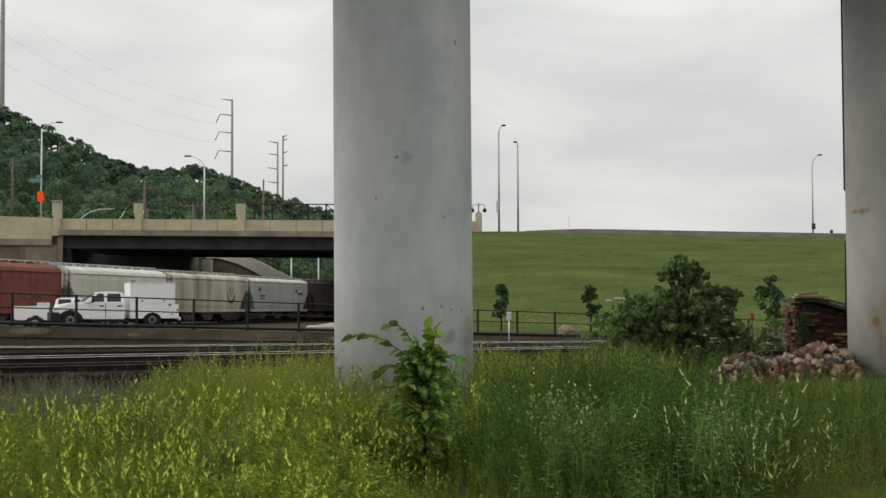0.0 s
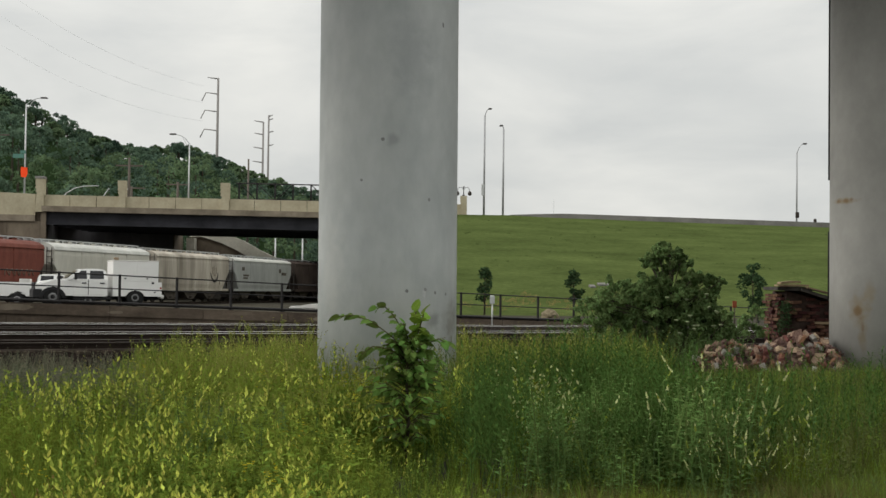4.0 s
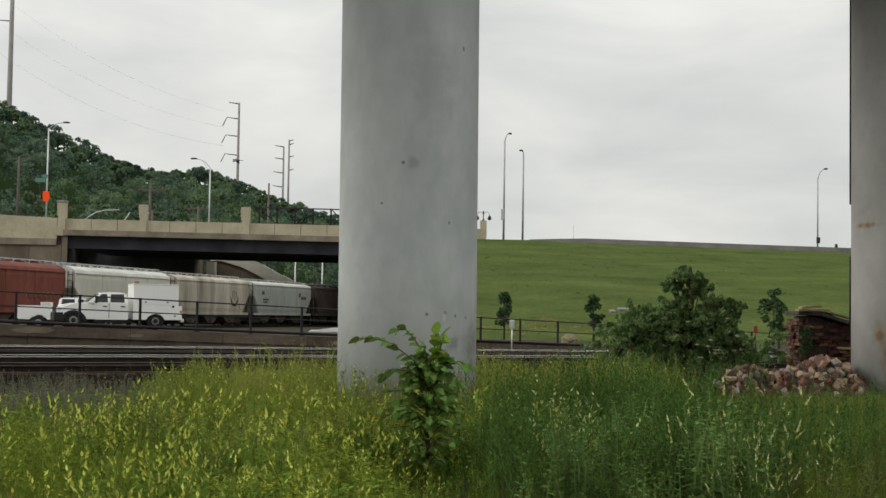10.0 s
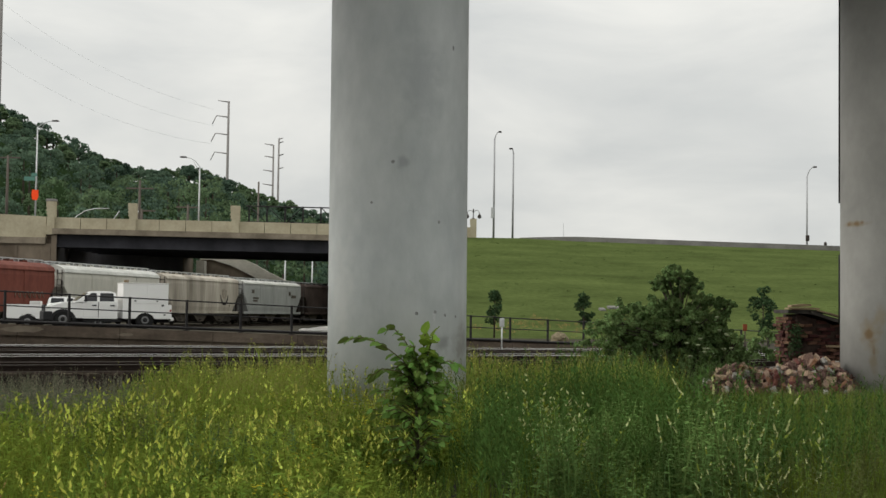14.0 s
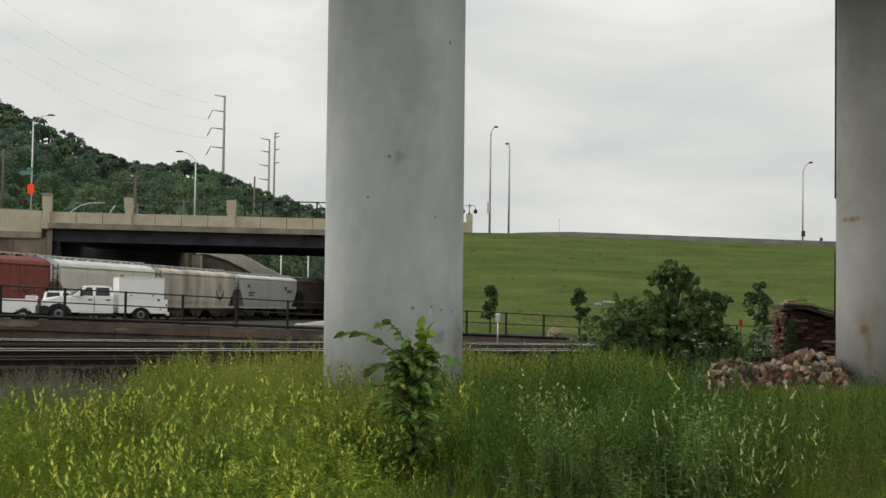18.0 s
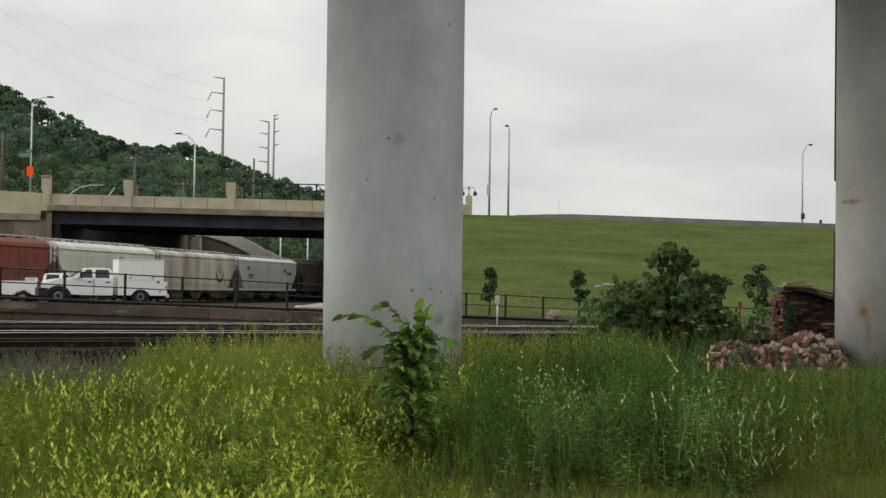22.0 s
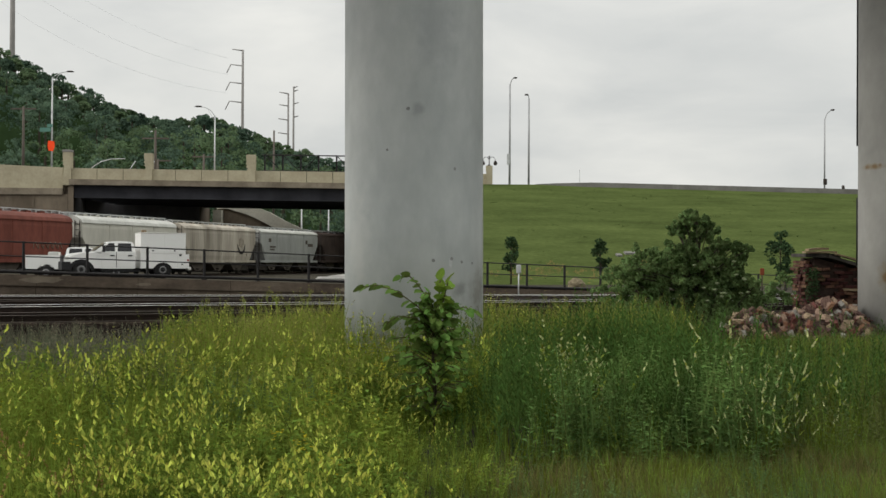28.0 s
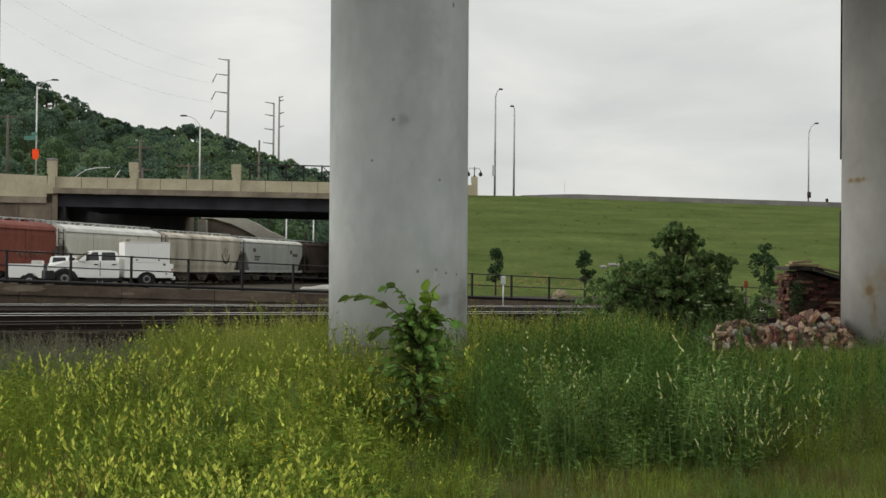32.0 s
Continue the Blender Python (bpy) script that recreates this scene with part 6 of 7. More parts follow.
def stalk(bits, rng, x, y, h, lean, turn, mi, w=0.006):
    c, s = math.cos(turn), math.sin(turn)
    pts = [np.array((x + c * lean * h * f * f, y + s * lean * h * f * f, h * f)) for f in (0, 0.5, 1.0)]
    v = []
    for p, k in zip(pts, (1, 0.8, 0.4)):
        v += [p + np.array((-s, c, 0)) * w * k, p + np.array((s, -c, 0)) * w * k]
    bits.add(v, [(0, 1, 3), (0, 3, 2), (2, 3, 5), (2, 5, 4)], mi)
    return lambda f: np.array((x + c * lean * h * f * f, y + s * lean * h * f * f, h * f))


def plain_weed(rng, stems, h, leaf_len=0.09, width=0.022):
    """Upright stems with narrow leaves."""
    b = Bits()
    for _ in range(stems):
        hh = h * rng.uniform(0.7, 1.12)
        at = stalk(b, rng, rng.normal(0, 0.07), rng.normal(0, 0.07), hh, rng.uniform(0, 0.28), rng.uniform(0, math.tau), 0)
        for i in range(12):
            f = rng.uniform(0.12, 1.0)
            a = rng.uniform(0, math.tau)
            leafy(b, rng, at(f), (math.cos(a), math.sin(a), rng.uniform(0.1, 0.9)), leaf_len * rng.uniform(0.6, 1.3) * (1.15 - f * 0.6), width, 0)
    return b.arrays()


def pod(bits, rng, p, d, ln, wd, mi):
    """A plump pod or bud: two crossed pointed leaves."""
    d = np.array(d, float)
    d /= np.linalg.norm(d)
    s = np.cross(d, rng.normal(size=3))
    s /= np.linalg.norm(s) + 1e-9
    q = np.cross(d, s)
    p = np.array(p)
    for w in (s, q):
        bits.add([p, p + d * ln * 0.42 + w * wd / 2, p + d * ln * 0.42 - w * wd / 2, p + d * ln], [(0, 1, 2), (1, 3, 2)], mi)


def pod_weed(rng, stems, h, pods=5, ln=0.055, wd=0.022, open_=0.5):
    """Leafy stems that carry plump pale buds over their upper part."""
    b = Bits()
    for _ in range(stems):
        hh = h * rng.uniform(0.65, 1.2)
        at = stalk(b, rng, rng.normal(0, 0.10), rng.normal(0, 0.10), hh, rng.uniform(0.0, 0.45), rng.uniform(0, math.tau), 0, 0.004)
        for i in range(9):
            f, a = rng.uniform(0.15, 0.95), rng.uniform(0, math.tau)
            leafy(b, rng, at(f), (math.cos(a), math.sin(a), rng.uniform(0.2, 1.1)), 0.085 * rng.uniform(0.6, 1.3), 0.020, 0)
        for i in range(rng.integers(2, pods + 2)):
            f, a = 1 - 0.42 * i / pods * rng.uniform(0.7, 1.2), i * 2.4 + rng.uniform(-0.5, 0.5)
            pod(b, rng, at(f), (open_ * math.cos(a), open_ * math.sin(a), 1.0), ln * rng.uniform(0.65, 1.35), wd * rng.uniform(0.8, 1.25), 1 if rng.random() < 0.6 else 2)
    return b.arrays()


def haze_weed(rng, stems, h):
    """Thin branching stems set with tiny pods."""
    b = Bits()
    for _ in range(stems):
        hh = h * rng.uniform(0.65, 1.15)
        at = stalk(b, rng, rng.normal(0, 0.12), rng.normal(0, 0.12), hh, rng.uniform(0.0, 0.3), rng.uniform(0, math.tau), 0, 0.004)
        for i in range(6):
            f, a = rng.uniform(0.1, 0.7), rng.uniform(0, math.tau)
            leafy(b, rng, at(f), (math.cos(a), math.sin(a), rng.uniform(0.2, 1.0)), 0.09 * rng.uniform(0.6, 1.2), 0.018, 0)
        for i in range(5):
            f, a = rng.uniform(0.5, 0.95), rng.uniform(0, math.tau)
            p0, ln = at(f), rng.uniform(0.08, 0.20)
            d = np.array((0.5 * math.cos(a), 0.5 * math.sin(a), 1.0)) * ln
            b.add([p0 + (0.003, 0, 0), p0 - (0.003, 0, 0), p0 + d], [(0, 1, 2)], 0)
            for q in range(5):
                g, w = rng.uniform(0.3, 1.05), rng.uniform(0, math.tau)
                leafy(b, rng, p0 + d * g, (math.cos(w), math.sin(w), 0.8), 0.028 * rng.uniform(0.6, 1.3), 0.013, 1)
    return b.arrays()


def wand_weed(rng, stems, h, ln=0.10, wd=0.018):
    """Slender leaning stems with narrow pale spikes on short side shoots."""
    b = Bits()
    for _ in range(stems):
        hh = h * rng.uniform(0.6, 1.15)
        at = stalk(b, rng, rng.normal(0, 0.10), rng.normal(0, 0.10), hh, rng.uniform(0.05, 0.45), rng.uniform(0, math.tau), 0, 0.004)
        for i in range(8):
            f, a = rng.uniform(0.1, 0.8), rng.uniform(0, math.tau)
            leafy(b, rng, at(f), (math.cos(a), math.sin(a), rng.uniform(0.1, 0.9)), 0.09 * rng.uniform(0.6, 1.3), 0.022, 0)
        for i in range(rng.integers(2, 5)):
            f, a = 1.0 - 0.15 * i * rng.uniform(0.8, 1.2), rng.uniform(0, math.tau)
            d = np.array((0.6 * math.cos(a), 0.6 * math.sin(a), 1.0)) if i else np.array((0.2 * math.cos(a), 0.2 * math.sin(a), 1.0))
            p0 = at(f) + d * (0.03 if i else 0.0)
            long = ln * rng.uniform(0.6, 1.25)
            for k in range(3):
                pod(b, rng, p0 + d * long * 0.28 * k, d + rng.normal(0, 0.15, 3), long * 0.5, wd * (1.1 - 0.22 * k), 1 if rng.random() < 0.7 else 2)
    return b.arrays()


def seed_weed(rng, stems, h):
    """Stems topped by a loose tapering plume of dry seeds."""
    b = Bits()
    for _ in range(stems):
        hh = h * rng.uniform(0.7, 1.1)
        at = stalk(b, rng, rng.normal(0, 0.05), rng.normal(0, 0.05), hh, rng.uniform(0, 0.25), rng.uniform(0, math.tau), 0)
        for i in range(34):
            f, a = rng.uniform(0.55, 1.0), rng.uniform(0, math.tau)
            leafy(b, rng, at(f), (math.cos(a), math.sin(a), 0.9), 0.05 * (1.25 - f), 0.012, 1)
    return b.arrays()


def feather_weed(rng, stems, h):
    """Tall stems, bare below, thick above with fine narrow leaves."""
    b = Bits()
    for _ in range(stems):
        hh = h * rng.uniform(0.7, 1.12)
        at = stalk(b, rng, rng.normal(0, 0.09), rng.normal(0, 0.09), hh, rng.uniform(0, 0.2), rng.uniform(0, math.tau), 0, 0.003)
        for i in range(30):
            f = 0.30 + 0.70 * i / 29.0
            a = i * 2.4 + rng.uniform(-0.5, 0.5)
            leafy(b, rng, at(f), (math.cos(a), math.sin(a), rng.uniform(0.5, 1.6)), 0.115 * rng.uniform(0.6, 1.3) * (1.15 - 0.6 * f), 0.013, 0)
    return b.arrays()


def broad_weed(rng, stems, h):
    b = Bits()
    for _ in range(stems):
        hh = h * rng.uniform(0.6, 1.1)
        at = stalk(b, rng, rng.normal(0, 0.09), rng.normal(0, 0.09), hh, rng.uniform(0, 0.4), rng.uniform(0, math.tau), 0)
        for i in range(16):
            f = 0.2 + 0.8 * i / 15.0
            a = i * 2.4 + rng.uniform(-0.5, 0.5)
            leafy(b, rng, at(f), (math.cos(a), math.sin(a), rng.uniform(-0.1, 0.7)), 0.085 * rng.uniform(0.7, 1.3), 0.04, 0)
    return b.arrays()


def mug_weed(rng, stems, h):
    """Upright stems with short lobed leaves in tiers, thinner towards the tip."""
    b = Bits()
    for _ in range(stems):
        hh = h * rng.uniform(0.55, 1.1)
        at = stalk(b, rng, rng.normal(0, 0.10), rng.normal(0, 0.10), hh, rng.uniform(0, 0.35), rng.uniform(0, math.tau), 0)
        for i in range(20):
            f = 0.1 + 0.9 * i / 19.0
            a = i * 2.4 + rng.uniform(-0.5, 0.5)
            d = np.array((math.cos(a), math.sin(a), rng.uniform(0.0, 0.5)))
            ln = 0.10 * rng.uniform(0.7, 1.3) * (1.15 - 0.75 * f)
            leafy(b, rng, at(f), d, ln, 0.030, 0)
            for q in (-0.7, 0.7):
                leafy(b, rng, at(f) + d * ln * 0.35, (math.cos(a + q), math.sin(a + q), 0.25), ln * 0.5, 0.016, 0)
    return b.arrays()


def bloom_weed(rng, stems, h):
    """Branching stems with loose heads of small yellow blooms."""
    b = Bits()
    for _ in range(stems):
        hh = h * rng.uniform(0.7, 1.1)
        at = stalk(b, rng, rng.normal(0, 0.08), rng.normal(0, 0.08), hh, rng.uniform(0, 0.3), rng.uniform(0, math.tau), 0)
        for i in range(10):
            a = rng.uniform(0, math.tau)
            leafy(b, rng, at(rng.uniform(0.1, 0.9)), (math.cos(a), math.sin(a), rng.uniform(0, 0.8)), 0.09 * rng.uniform(0.6, 1.3), 0.024, 0)
        for i in range(9):
            c = at(rng.uniform(0.72, 1.0)) + rng.normal(0, 0.03, 3)
            for q in range(4):
                a = rng.uniform(0, math.tau)
                leafy(b, rng, c, (math.cos(a), math.sin(a), 0.6), 0.022, 0.020, 1)
    return b.arrays()


rng = np.random.default_rng(21)
T_POD = [pod_weed(rng, 3, 0.62, 6, 0.068, 0.028) for _ in range(10)]
T_BUD = [pod_weed(rng, 2, 0.70, 7, 0.040, 0.019, 0.8) for _ in range(8)]
T_HAZE = [haze_weed(rng, 3, 0.80) for _ in range(8)]
T_WAND = [wand_weed(rng, 2, 0.80, 0.078, 0.023) for _ in range(9)]
T_MUG = [mug_weed(rng, 3, 0.75) for _ in range(6)]
T_BLOOM = [bloom_weed(rng, 2, 0.62) for _ in range(5)]
T_LOOSE = [tuft(rng, 16, 0.42, 0.008, 0, 0.11, 0.9) for _ in range(6)]
T_GRASS = [tuft(rng, 11, 0.34, 0.010) for _ in range(5)]
T_TALL = [tuft(rng, 12, 0.62, 0.011, 0, 0.08, 0.5) for _ in range(5)]
T_PLAIN = [plain_weed(rng, 3, 0.72) for _ in range(5)]
T_LANCE = [plain_weed(rng, 2, 0.60, 0.14, 0.034) for _ in range(6)]
T_FEATHER = [feather_weed(rng, 3, 0.95) for _ in range(6)]
T_BROAD = [broad_weed(rng, 3, 0.55) for _ in range(6)]
T_DRY = [seed_weed(rng, 2, 0.50) for _ in range(4)]


def field(n, y0, y1, keep, seed):
    """Random places in the wedge of ground before the camera, kept with the chance that keep(u, y) gives; u: x over y."""
    g = np.random.default_rng(seed)
    y = np.sqrt(g.uniform(y0 * y0, y1 * y1, n))
    u = g.uniform(-0.40, 0.40, n)
    p = np.array([keep(a, b) for a, b in zip(u, y)])
    ok = g.uniform(0, 1, n) < p
    return u[ok] * y[ok], y[ok]


def clumpy(x, y, k, off):
    return 0.5 + 0.9 * noise.noise((x * k, y * k, off))


def edge(u, y):
    """How well weeds grow: bare gravel spreads beside the track at the far end."""
    end = 25.5 + 3.5 * ease(-0.10, 0.12, u) - 8.5 * ease(-0.19, -0.29, u)
    return 1 - ease(end - 2.5, end, y)


def clear(x, y):
    return not ((x + 0.545) ** 2 + (y - 19.4) ** 2 < 1.05 or (x - 8.68) ** 2 + (y - 26) ** 2 < 1.05)


def near_sapling(u, y):
    """Weeds stay short in front of the sapling."""
    return 1 - 0.45 * math.exp(-((u + 0.010) / 0.035) ** 2) * (1 - ease(12.3, 13.5, y))


def plant(name, templates, n, y0, y1, keep, seed, mats, label, category, grow=lambda u, y: 1.0, tilt=0.10):
    xs_, ys_ = field(n, y0, y1, keep, seed)
    ok = np.array([clear(a, b) for a, b in zip(xs_, ys_)])
    xs_, ys_ = xs_[ok], ys_[ok]
    g = np.random.default_rng(seed + 500)
    sc = g.uniform(0.75, 1.2, len(xs_)) * np.array([grow(a / b, b) * near_sapling(a / b, b) for a, b in zip(xs_, ys_)])
    zs_ = np.array([ground_z(a, b) for a, b in zip(xs_, ys_)])
    me = scattered(name, templates, g, xs_, ys_, zs_, sc, tilt, mats)
    tagged(new(name, me), label, category, "", "stuff")


def left_side(u, y):
    return 1 - ease(-0.03, 0.035, u + 0.035 * noise.noise((u * y * 0.9, y * 0.7, 61)))


def stand_front(u):
    """Where the stand of feathery weeds begins."""
    return 11.0 + 1.2 * noise.noise((u * 22, 1.3, 0)) - 0.5 * (1 - ease(0.05, 0.10, u)) + 0.7 * ease(0.19, 0.25, u)


def dark_zone(u, y):
    """The stand of feathery weeds between the sapling and the rubble."""
    f = stand_front(u)
    return ease(-0.01, 0.05, u + 0.035 * noise.noise((u * y * 0.9, y * 0.7, 61))) * (1 - 0.8 * ease(0.19, 0.245, u)) * ease(f - 0.2, f + 0.5, y) * (1 - 0.85 * math.exp(-((u - 0.085) / 0.02) ** 2) * ease(11.0, 11.5, y) * (1 - ease(13.5, 14.5, y)))


def far_right(u, y):
    """Paler weeds behind the stand, beside the sapling."""
    return ease(0.0, 0.02, u) * (1 - ease(0.14, 0.19, u)) * ease(14.5, 17.5, y)


def grassy(u, y):
    """Open grassy places on the sapling's other side."""
    x = u * y
    return left_side(u, y) * ease(0.45, 0.75, clumpy(x, y, 0.35, 31) + 0.45 * ease(-0.2, -0.3, u) * (1 - ease(14, 18, y)))


def tall(u, y):
    """Growth: short near the eye and before the rubble, taller farther off."""
    g = 0.46 + 0.40 * ease(8.5, 18, y)
    g *= 1 - 0.5 * ease(0.18, 0.23, u) * ease(13, 19, y)
    g *= 1 - 0.5 * ease(-0.19, -0.27, u) * ease(13, 18, y)
    return g * (0.75 + 0.5 * clumpy(u * y, y, 0.8, 40))


def bare(u, y):
    """Thin growth on the gravel towards the tracks, away from the column."""
    return 1 - 0.9 * ease(-0.18, -0.25, u) * ease(12.5, 15, y)


def before_rubble(u, y):
    return (1 - ease(0.18, 0.21, u) * ease(23.6, 24.6, y)) * (1 - 0.8 * ease(-0.20, -0.28, u) * ease(14, 18, y))


def dry_front(u, y):
    """The dry strip in front of the stand."""
    return ease(-0.03, 0.05, u + 0.03 * noise.noise((u * y * 0.9, y * 0.7, 61))) * (1 - ease(stand_front(u) - 1.2, stand_front(u) + 0.2, y))


GREEN, FLOWER, BUD = M["leaf_green"], M["flower"], M["green_bud"]
YELLOW, MUG = M["leaf_yellow"], M["leaf_mug"]
plant("grass", T_GRASS, 24000, 6.0, 29, lambda u, y: edge(u, y) * (0.35 + 0.55 * clumpy(u * y, y, 0.8, 301)) * (1 - 0.5 * (1 - bare(u, y))) * (1 - 0.90 * dry_front(u, y)) * (1 - 0.92 * dark_zone(u, y)), 1, [GREEN], "short green grass among the weeds", "grass", lambda u, y: 0.6 + 0.5 * ease(8, 16, y))
plant("meadow_grass", T_TALL, 9000, 6.5, 19, lambda u, y: bare(u, y) * grassy(u, y) * 0.9, 22, [M["leaf_grass"]], "patches of fine upright green grass", "grass", lambda u, y: 0.55 + 0.15 * ease(9, 14, y))
plant("dry_grass", T_LOOSE, 12000, 6.0, 13, lambda u, y: dry_front(u, y) * (0.30 + 0.6 * clumpy(u * y, y, 0.7, 37)), 23, [M["leaf_brown"]], "short dry brownish grass", "grass", lambda u, y: 0.34 + 0.22 * ease(7, 11, y))
plant("front_grass", T_LOOSE, 6000, 6.0, 13.5, lambda u, y: dry_front(u, y) * max(0.0, 1.6 * clumpy(u * y, y, 0.9, 137) - 0.3) * (1 + ease(0.24, 0.30, u)), 223, [GREEN], "short green grass in front of the stand", "grass", lambda u, y: 0.36 + 0.25 * ease(7, 11, y))
plant("tall_grass", T_TALL, 9000, 6.5, 28, lambda u, y: edge(u, y) * bare(u, y) * before_rubble(u, y) * (0.25 + 0.5 * clumpy(u * y, y, 0.5, 4)) * (1 - 0.8 * dry_front(u, y)) * (1 - 0.97 * dark_zone(u, y) * (1 - far_right(u, y))), 2, [YELLOW], "tall yellow-green meadow grass", "grass", tall)
plant("haze_weeds", T_HAZE, 5200, 12.5, 27, lambda u, y: edge(u, y) * before_rubble(u, y) * bare(u, y) * (left_side(u, y) + 1.2 * far_right(u, y)) * max(0.08, 1.7 * clumpy(u * y, y, 0.55, 9) - 0.3), 3, [M["leaf_grass"], M["pod_olive"]], "thin branching weeds set with tiny olive pods", "weeds", lambda u, y: tall(u, y) * 1.05, 0.12)
plant("bud_weeds", T_BUD, 3000, 12, 25.5, lambda u, y: bare(u, y) * edge(u, y) * before_rubble(u, y) * (left_side(u, y) + 0.8 * far_right(u, y)) * max(0.0, 1.7 * clumpy(u * y, y, 0.6, 29) - 0.35) * 0.5, 33, [YELLOW, FLOWER, BUD], "weeds with small pale yellow buds towards the tracks", "weeds", tall, 0.12)
plant("pod_weeds", T_POD, 3000, 7.0, 16.5, lambda u, y: bare(u, y) * left_side(u, y) * (1 - 0.6 * grassy(u, y)) * max(0.04, 3.4 * clumpy(u * y, y, 0.7, 19) - 1.3) * (0.55 - 0.15 * ease(-0.20, -0.28, u)), 13, [GREEN, FLOWER, BUD], "leaning green weeds with plump pale yellow buds", "weeds", lambda u, y: 0.62 + 0.3 * ease(8, 14, y), 0.22)
plant("near_pod_weeds", T_POD, 1100, 6.5, 11.5, lambda u, y: left_side(u, y) * (0.35 + math.exp(-((u + 0.10) / 0.08) ** 2)) * max(0.0, 3.0 * clumpy(u * y, y, 0.9, 119) - 0.9) * 0.7, 113, [GREEN, FLOWER, BUD], "short weeds thick with pale yellow buds", "weeds", lambda u, y: 0.55, 0.25)
plant("wand_weeds", T_WAND, 640, 10.0, 12.4, lambda u, y: math.exp(-((u - 0.235) / 0.045) ** 2) * max(0.0, 2.2 * clumpy(u * y, y, 1.1, 59) - 0.55) * 0.6, 43, [MUG, M["pale_spike"], BUD], "slender weeds with narrow pale yellow spikes before the stand", "weeds", lambda u, y: 0.72 + 0.3 * ease(10, 12, y), 0.25)
plant("tall_wand_weeds", T_WAND, 150, 8.5, 15, lambda u, y: left_side(u, y) * bare(u, y) * 0.5, 243, [GREEN, FLOWER, BUD], "tall leaning stems with pale spikes in the meadow", "weeds", lambda u, y: 0.85, 0.3)
plant("pale_patch_weeds", T_BUD, 1100, 11.0, 14.0, lambda u, y: math.exp(-((u - 0.09) / 0.020) ** 2) * max(0.0, 1.5 * clumpy(u * y, y, 0.9, 159) - 0.1) * 0.8, 143, [YELLOW, M["pale_spike"], BUD], "patch of weeds with pale buds in the stand", "weeds", lambda u, y: 1.02, 0.15)
plant("yellow_blooms", T_BLOOM, 1600, 8, 22, lambda u, y: bare(u, y) * left_side(u, y) * edge(u, y) * max(0.0, 2.2 * clumpy(u * y, y, 0.7, 71) - 1.2) * 0.6, 53, [GREEN, M["bloom"]], "loose yellow blooms on branching green stems", "weeds", lambda u, y: 0.8 + 0.25 * ease(9, 16, y), 0.12)
plant("dull_patch_weeds", T_MUG, 1500, 9.5, 15.5, lambda u, y: math.exp(-((u + 0.15) / 0.05) ** 2 - ((y - 12.2) / 1.2) ** 2), 153, [MUG], "patch of dull grey-green lobed weeds in the meadow", "weeds", lambda u, y: 0.72)
plant("bright_patch_weeds", T_BROAD + T_LANCE, 1300, 8.5, 14, lambda u, y: math.exp(-((u + 0.10) / 0.035) ** 2 - ((y - 10.8) / 1.2) ** 2), 163, [M["leaf_grass"]], "patch of fresh yellow-green leafy weeds", "weeds", lambda u, y: 0.95)
plant("lance_weeds", T_LANCE + T_BROAD, 3200, 7.0, 18, lambda u, y: left_side(u, y) * bare(u, y) * max(0.0, 1.8 * clumpy(u * y, y, 0.65, 171) - 0.35), 173, [M["leaf_grass"]], "fresh green weeds with long pointed leaves", "weeds", lambda u, y: 0.6 + 0.3 * ease(8, 14, y), 0.2)
plant("green_weeds", T_PLAIN, 9000, 7.0, 28, lambda u, y: edge(u, y) * before_rubble(u, y) * 0.6 * (1 - 0.93 * dark_zone(u, y)) * (1 - 0.8 * dry_front(u, y)) * (1 - 0.6 * grassy(u, y)), 4, [GREEN], "upright leafy green weeds", "weeds", tall)
plant("shade_weeds", T_MUG, 900, 9.5, 15, lambda u, y: math.exp(-((u + 0.005) / 0.035) ** 2) * ease(9.5, 10.5, y), 183, [M["leaf_dark"]], "dark green weeds round the foot of the sapling", "weeds", lambda u, y: 0.5)
plant("feathery_weeds", T_FEATHER, 9600, 9.3, 24, lambda u, y: dark_zone(u, y) * edge(u, y) * (1 - 0.75 * far_right(u, y)), 5, [M["leaf_dark"]], "dense stand of feathery dark green weeds", "weeds", lambda u, y: (0.66 + 0.52 * clumpy(u * y, y, 0.9, 2)) * (1 - 0.58 * ease(0.15, 0.19, u) * ease(13.0, 16.5, y)) * (1 - 0.15 * ease(14, 20, y)))
plant("mugwort", T_MUG, 2600, 9.6, 13, lambda u, y: ease(0.07, 0.10, u) * (1 - ease(0.20, 0.26, u)) * ease(stand_front(u) - 1.0, stand_front(u) - 0.4, y) * max(0.0, 2.0 * clumpy(u * y, y, 0.9, 81) - 0.25), 63, [M["leaf_lobed"]], "green lobed weeds along the front of the stand", "weeds", lambda u, y: 0.72 + 0.55 * clumpy(u * y, y, 1.1, 82))
plant("front_weeds", T_MUG, 1200, 7.0, 12.0, lambda u, y: dry_front(u, y) * max(0.0, 1.5 * clumpy(u * y, y, 0.8, 87) - 0.35), 93, [MUG], "low dull green weeds in the dry grass", "weeds", lambda u, y: 0.36)
plant("broad_weeds", T_BROAD, 5000, 7.0, 16, lambda u, y: left_side(u, y) * (1 - grassy(u, y)) * max(0.0, 1.2 * clumpy(u * y, y, 0.7, 6) - 0.3), 6, [GREEN], "low broad-leaved weeds", "weeds", lambda u, y: 0.55 + 0.35 * ease(8, 12, y))
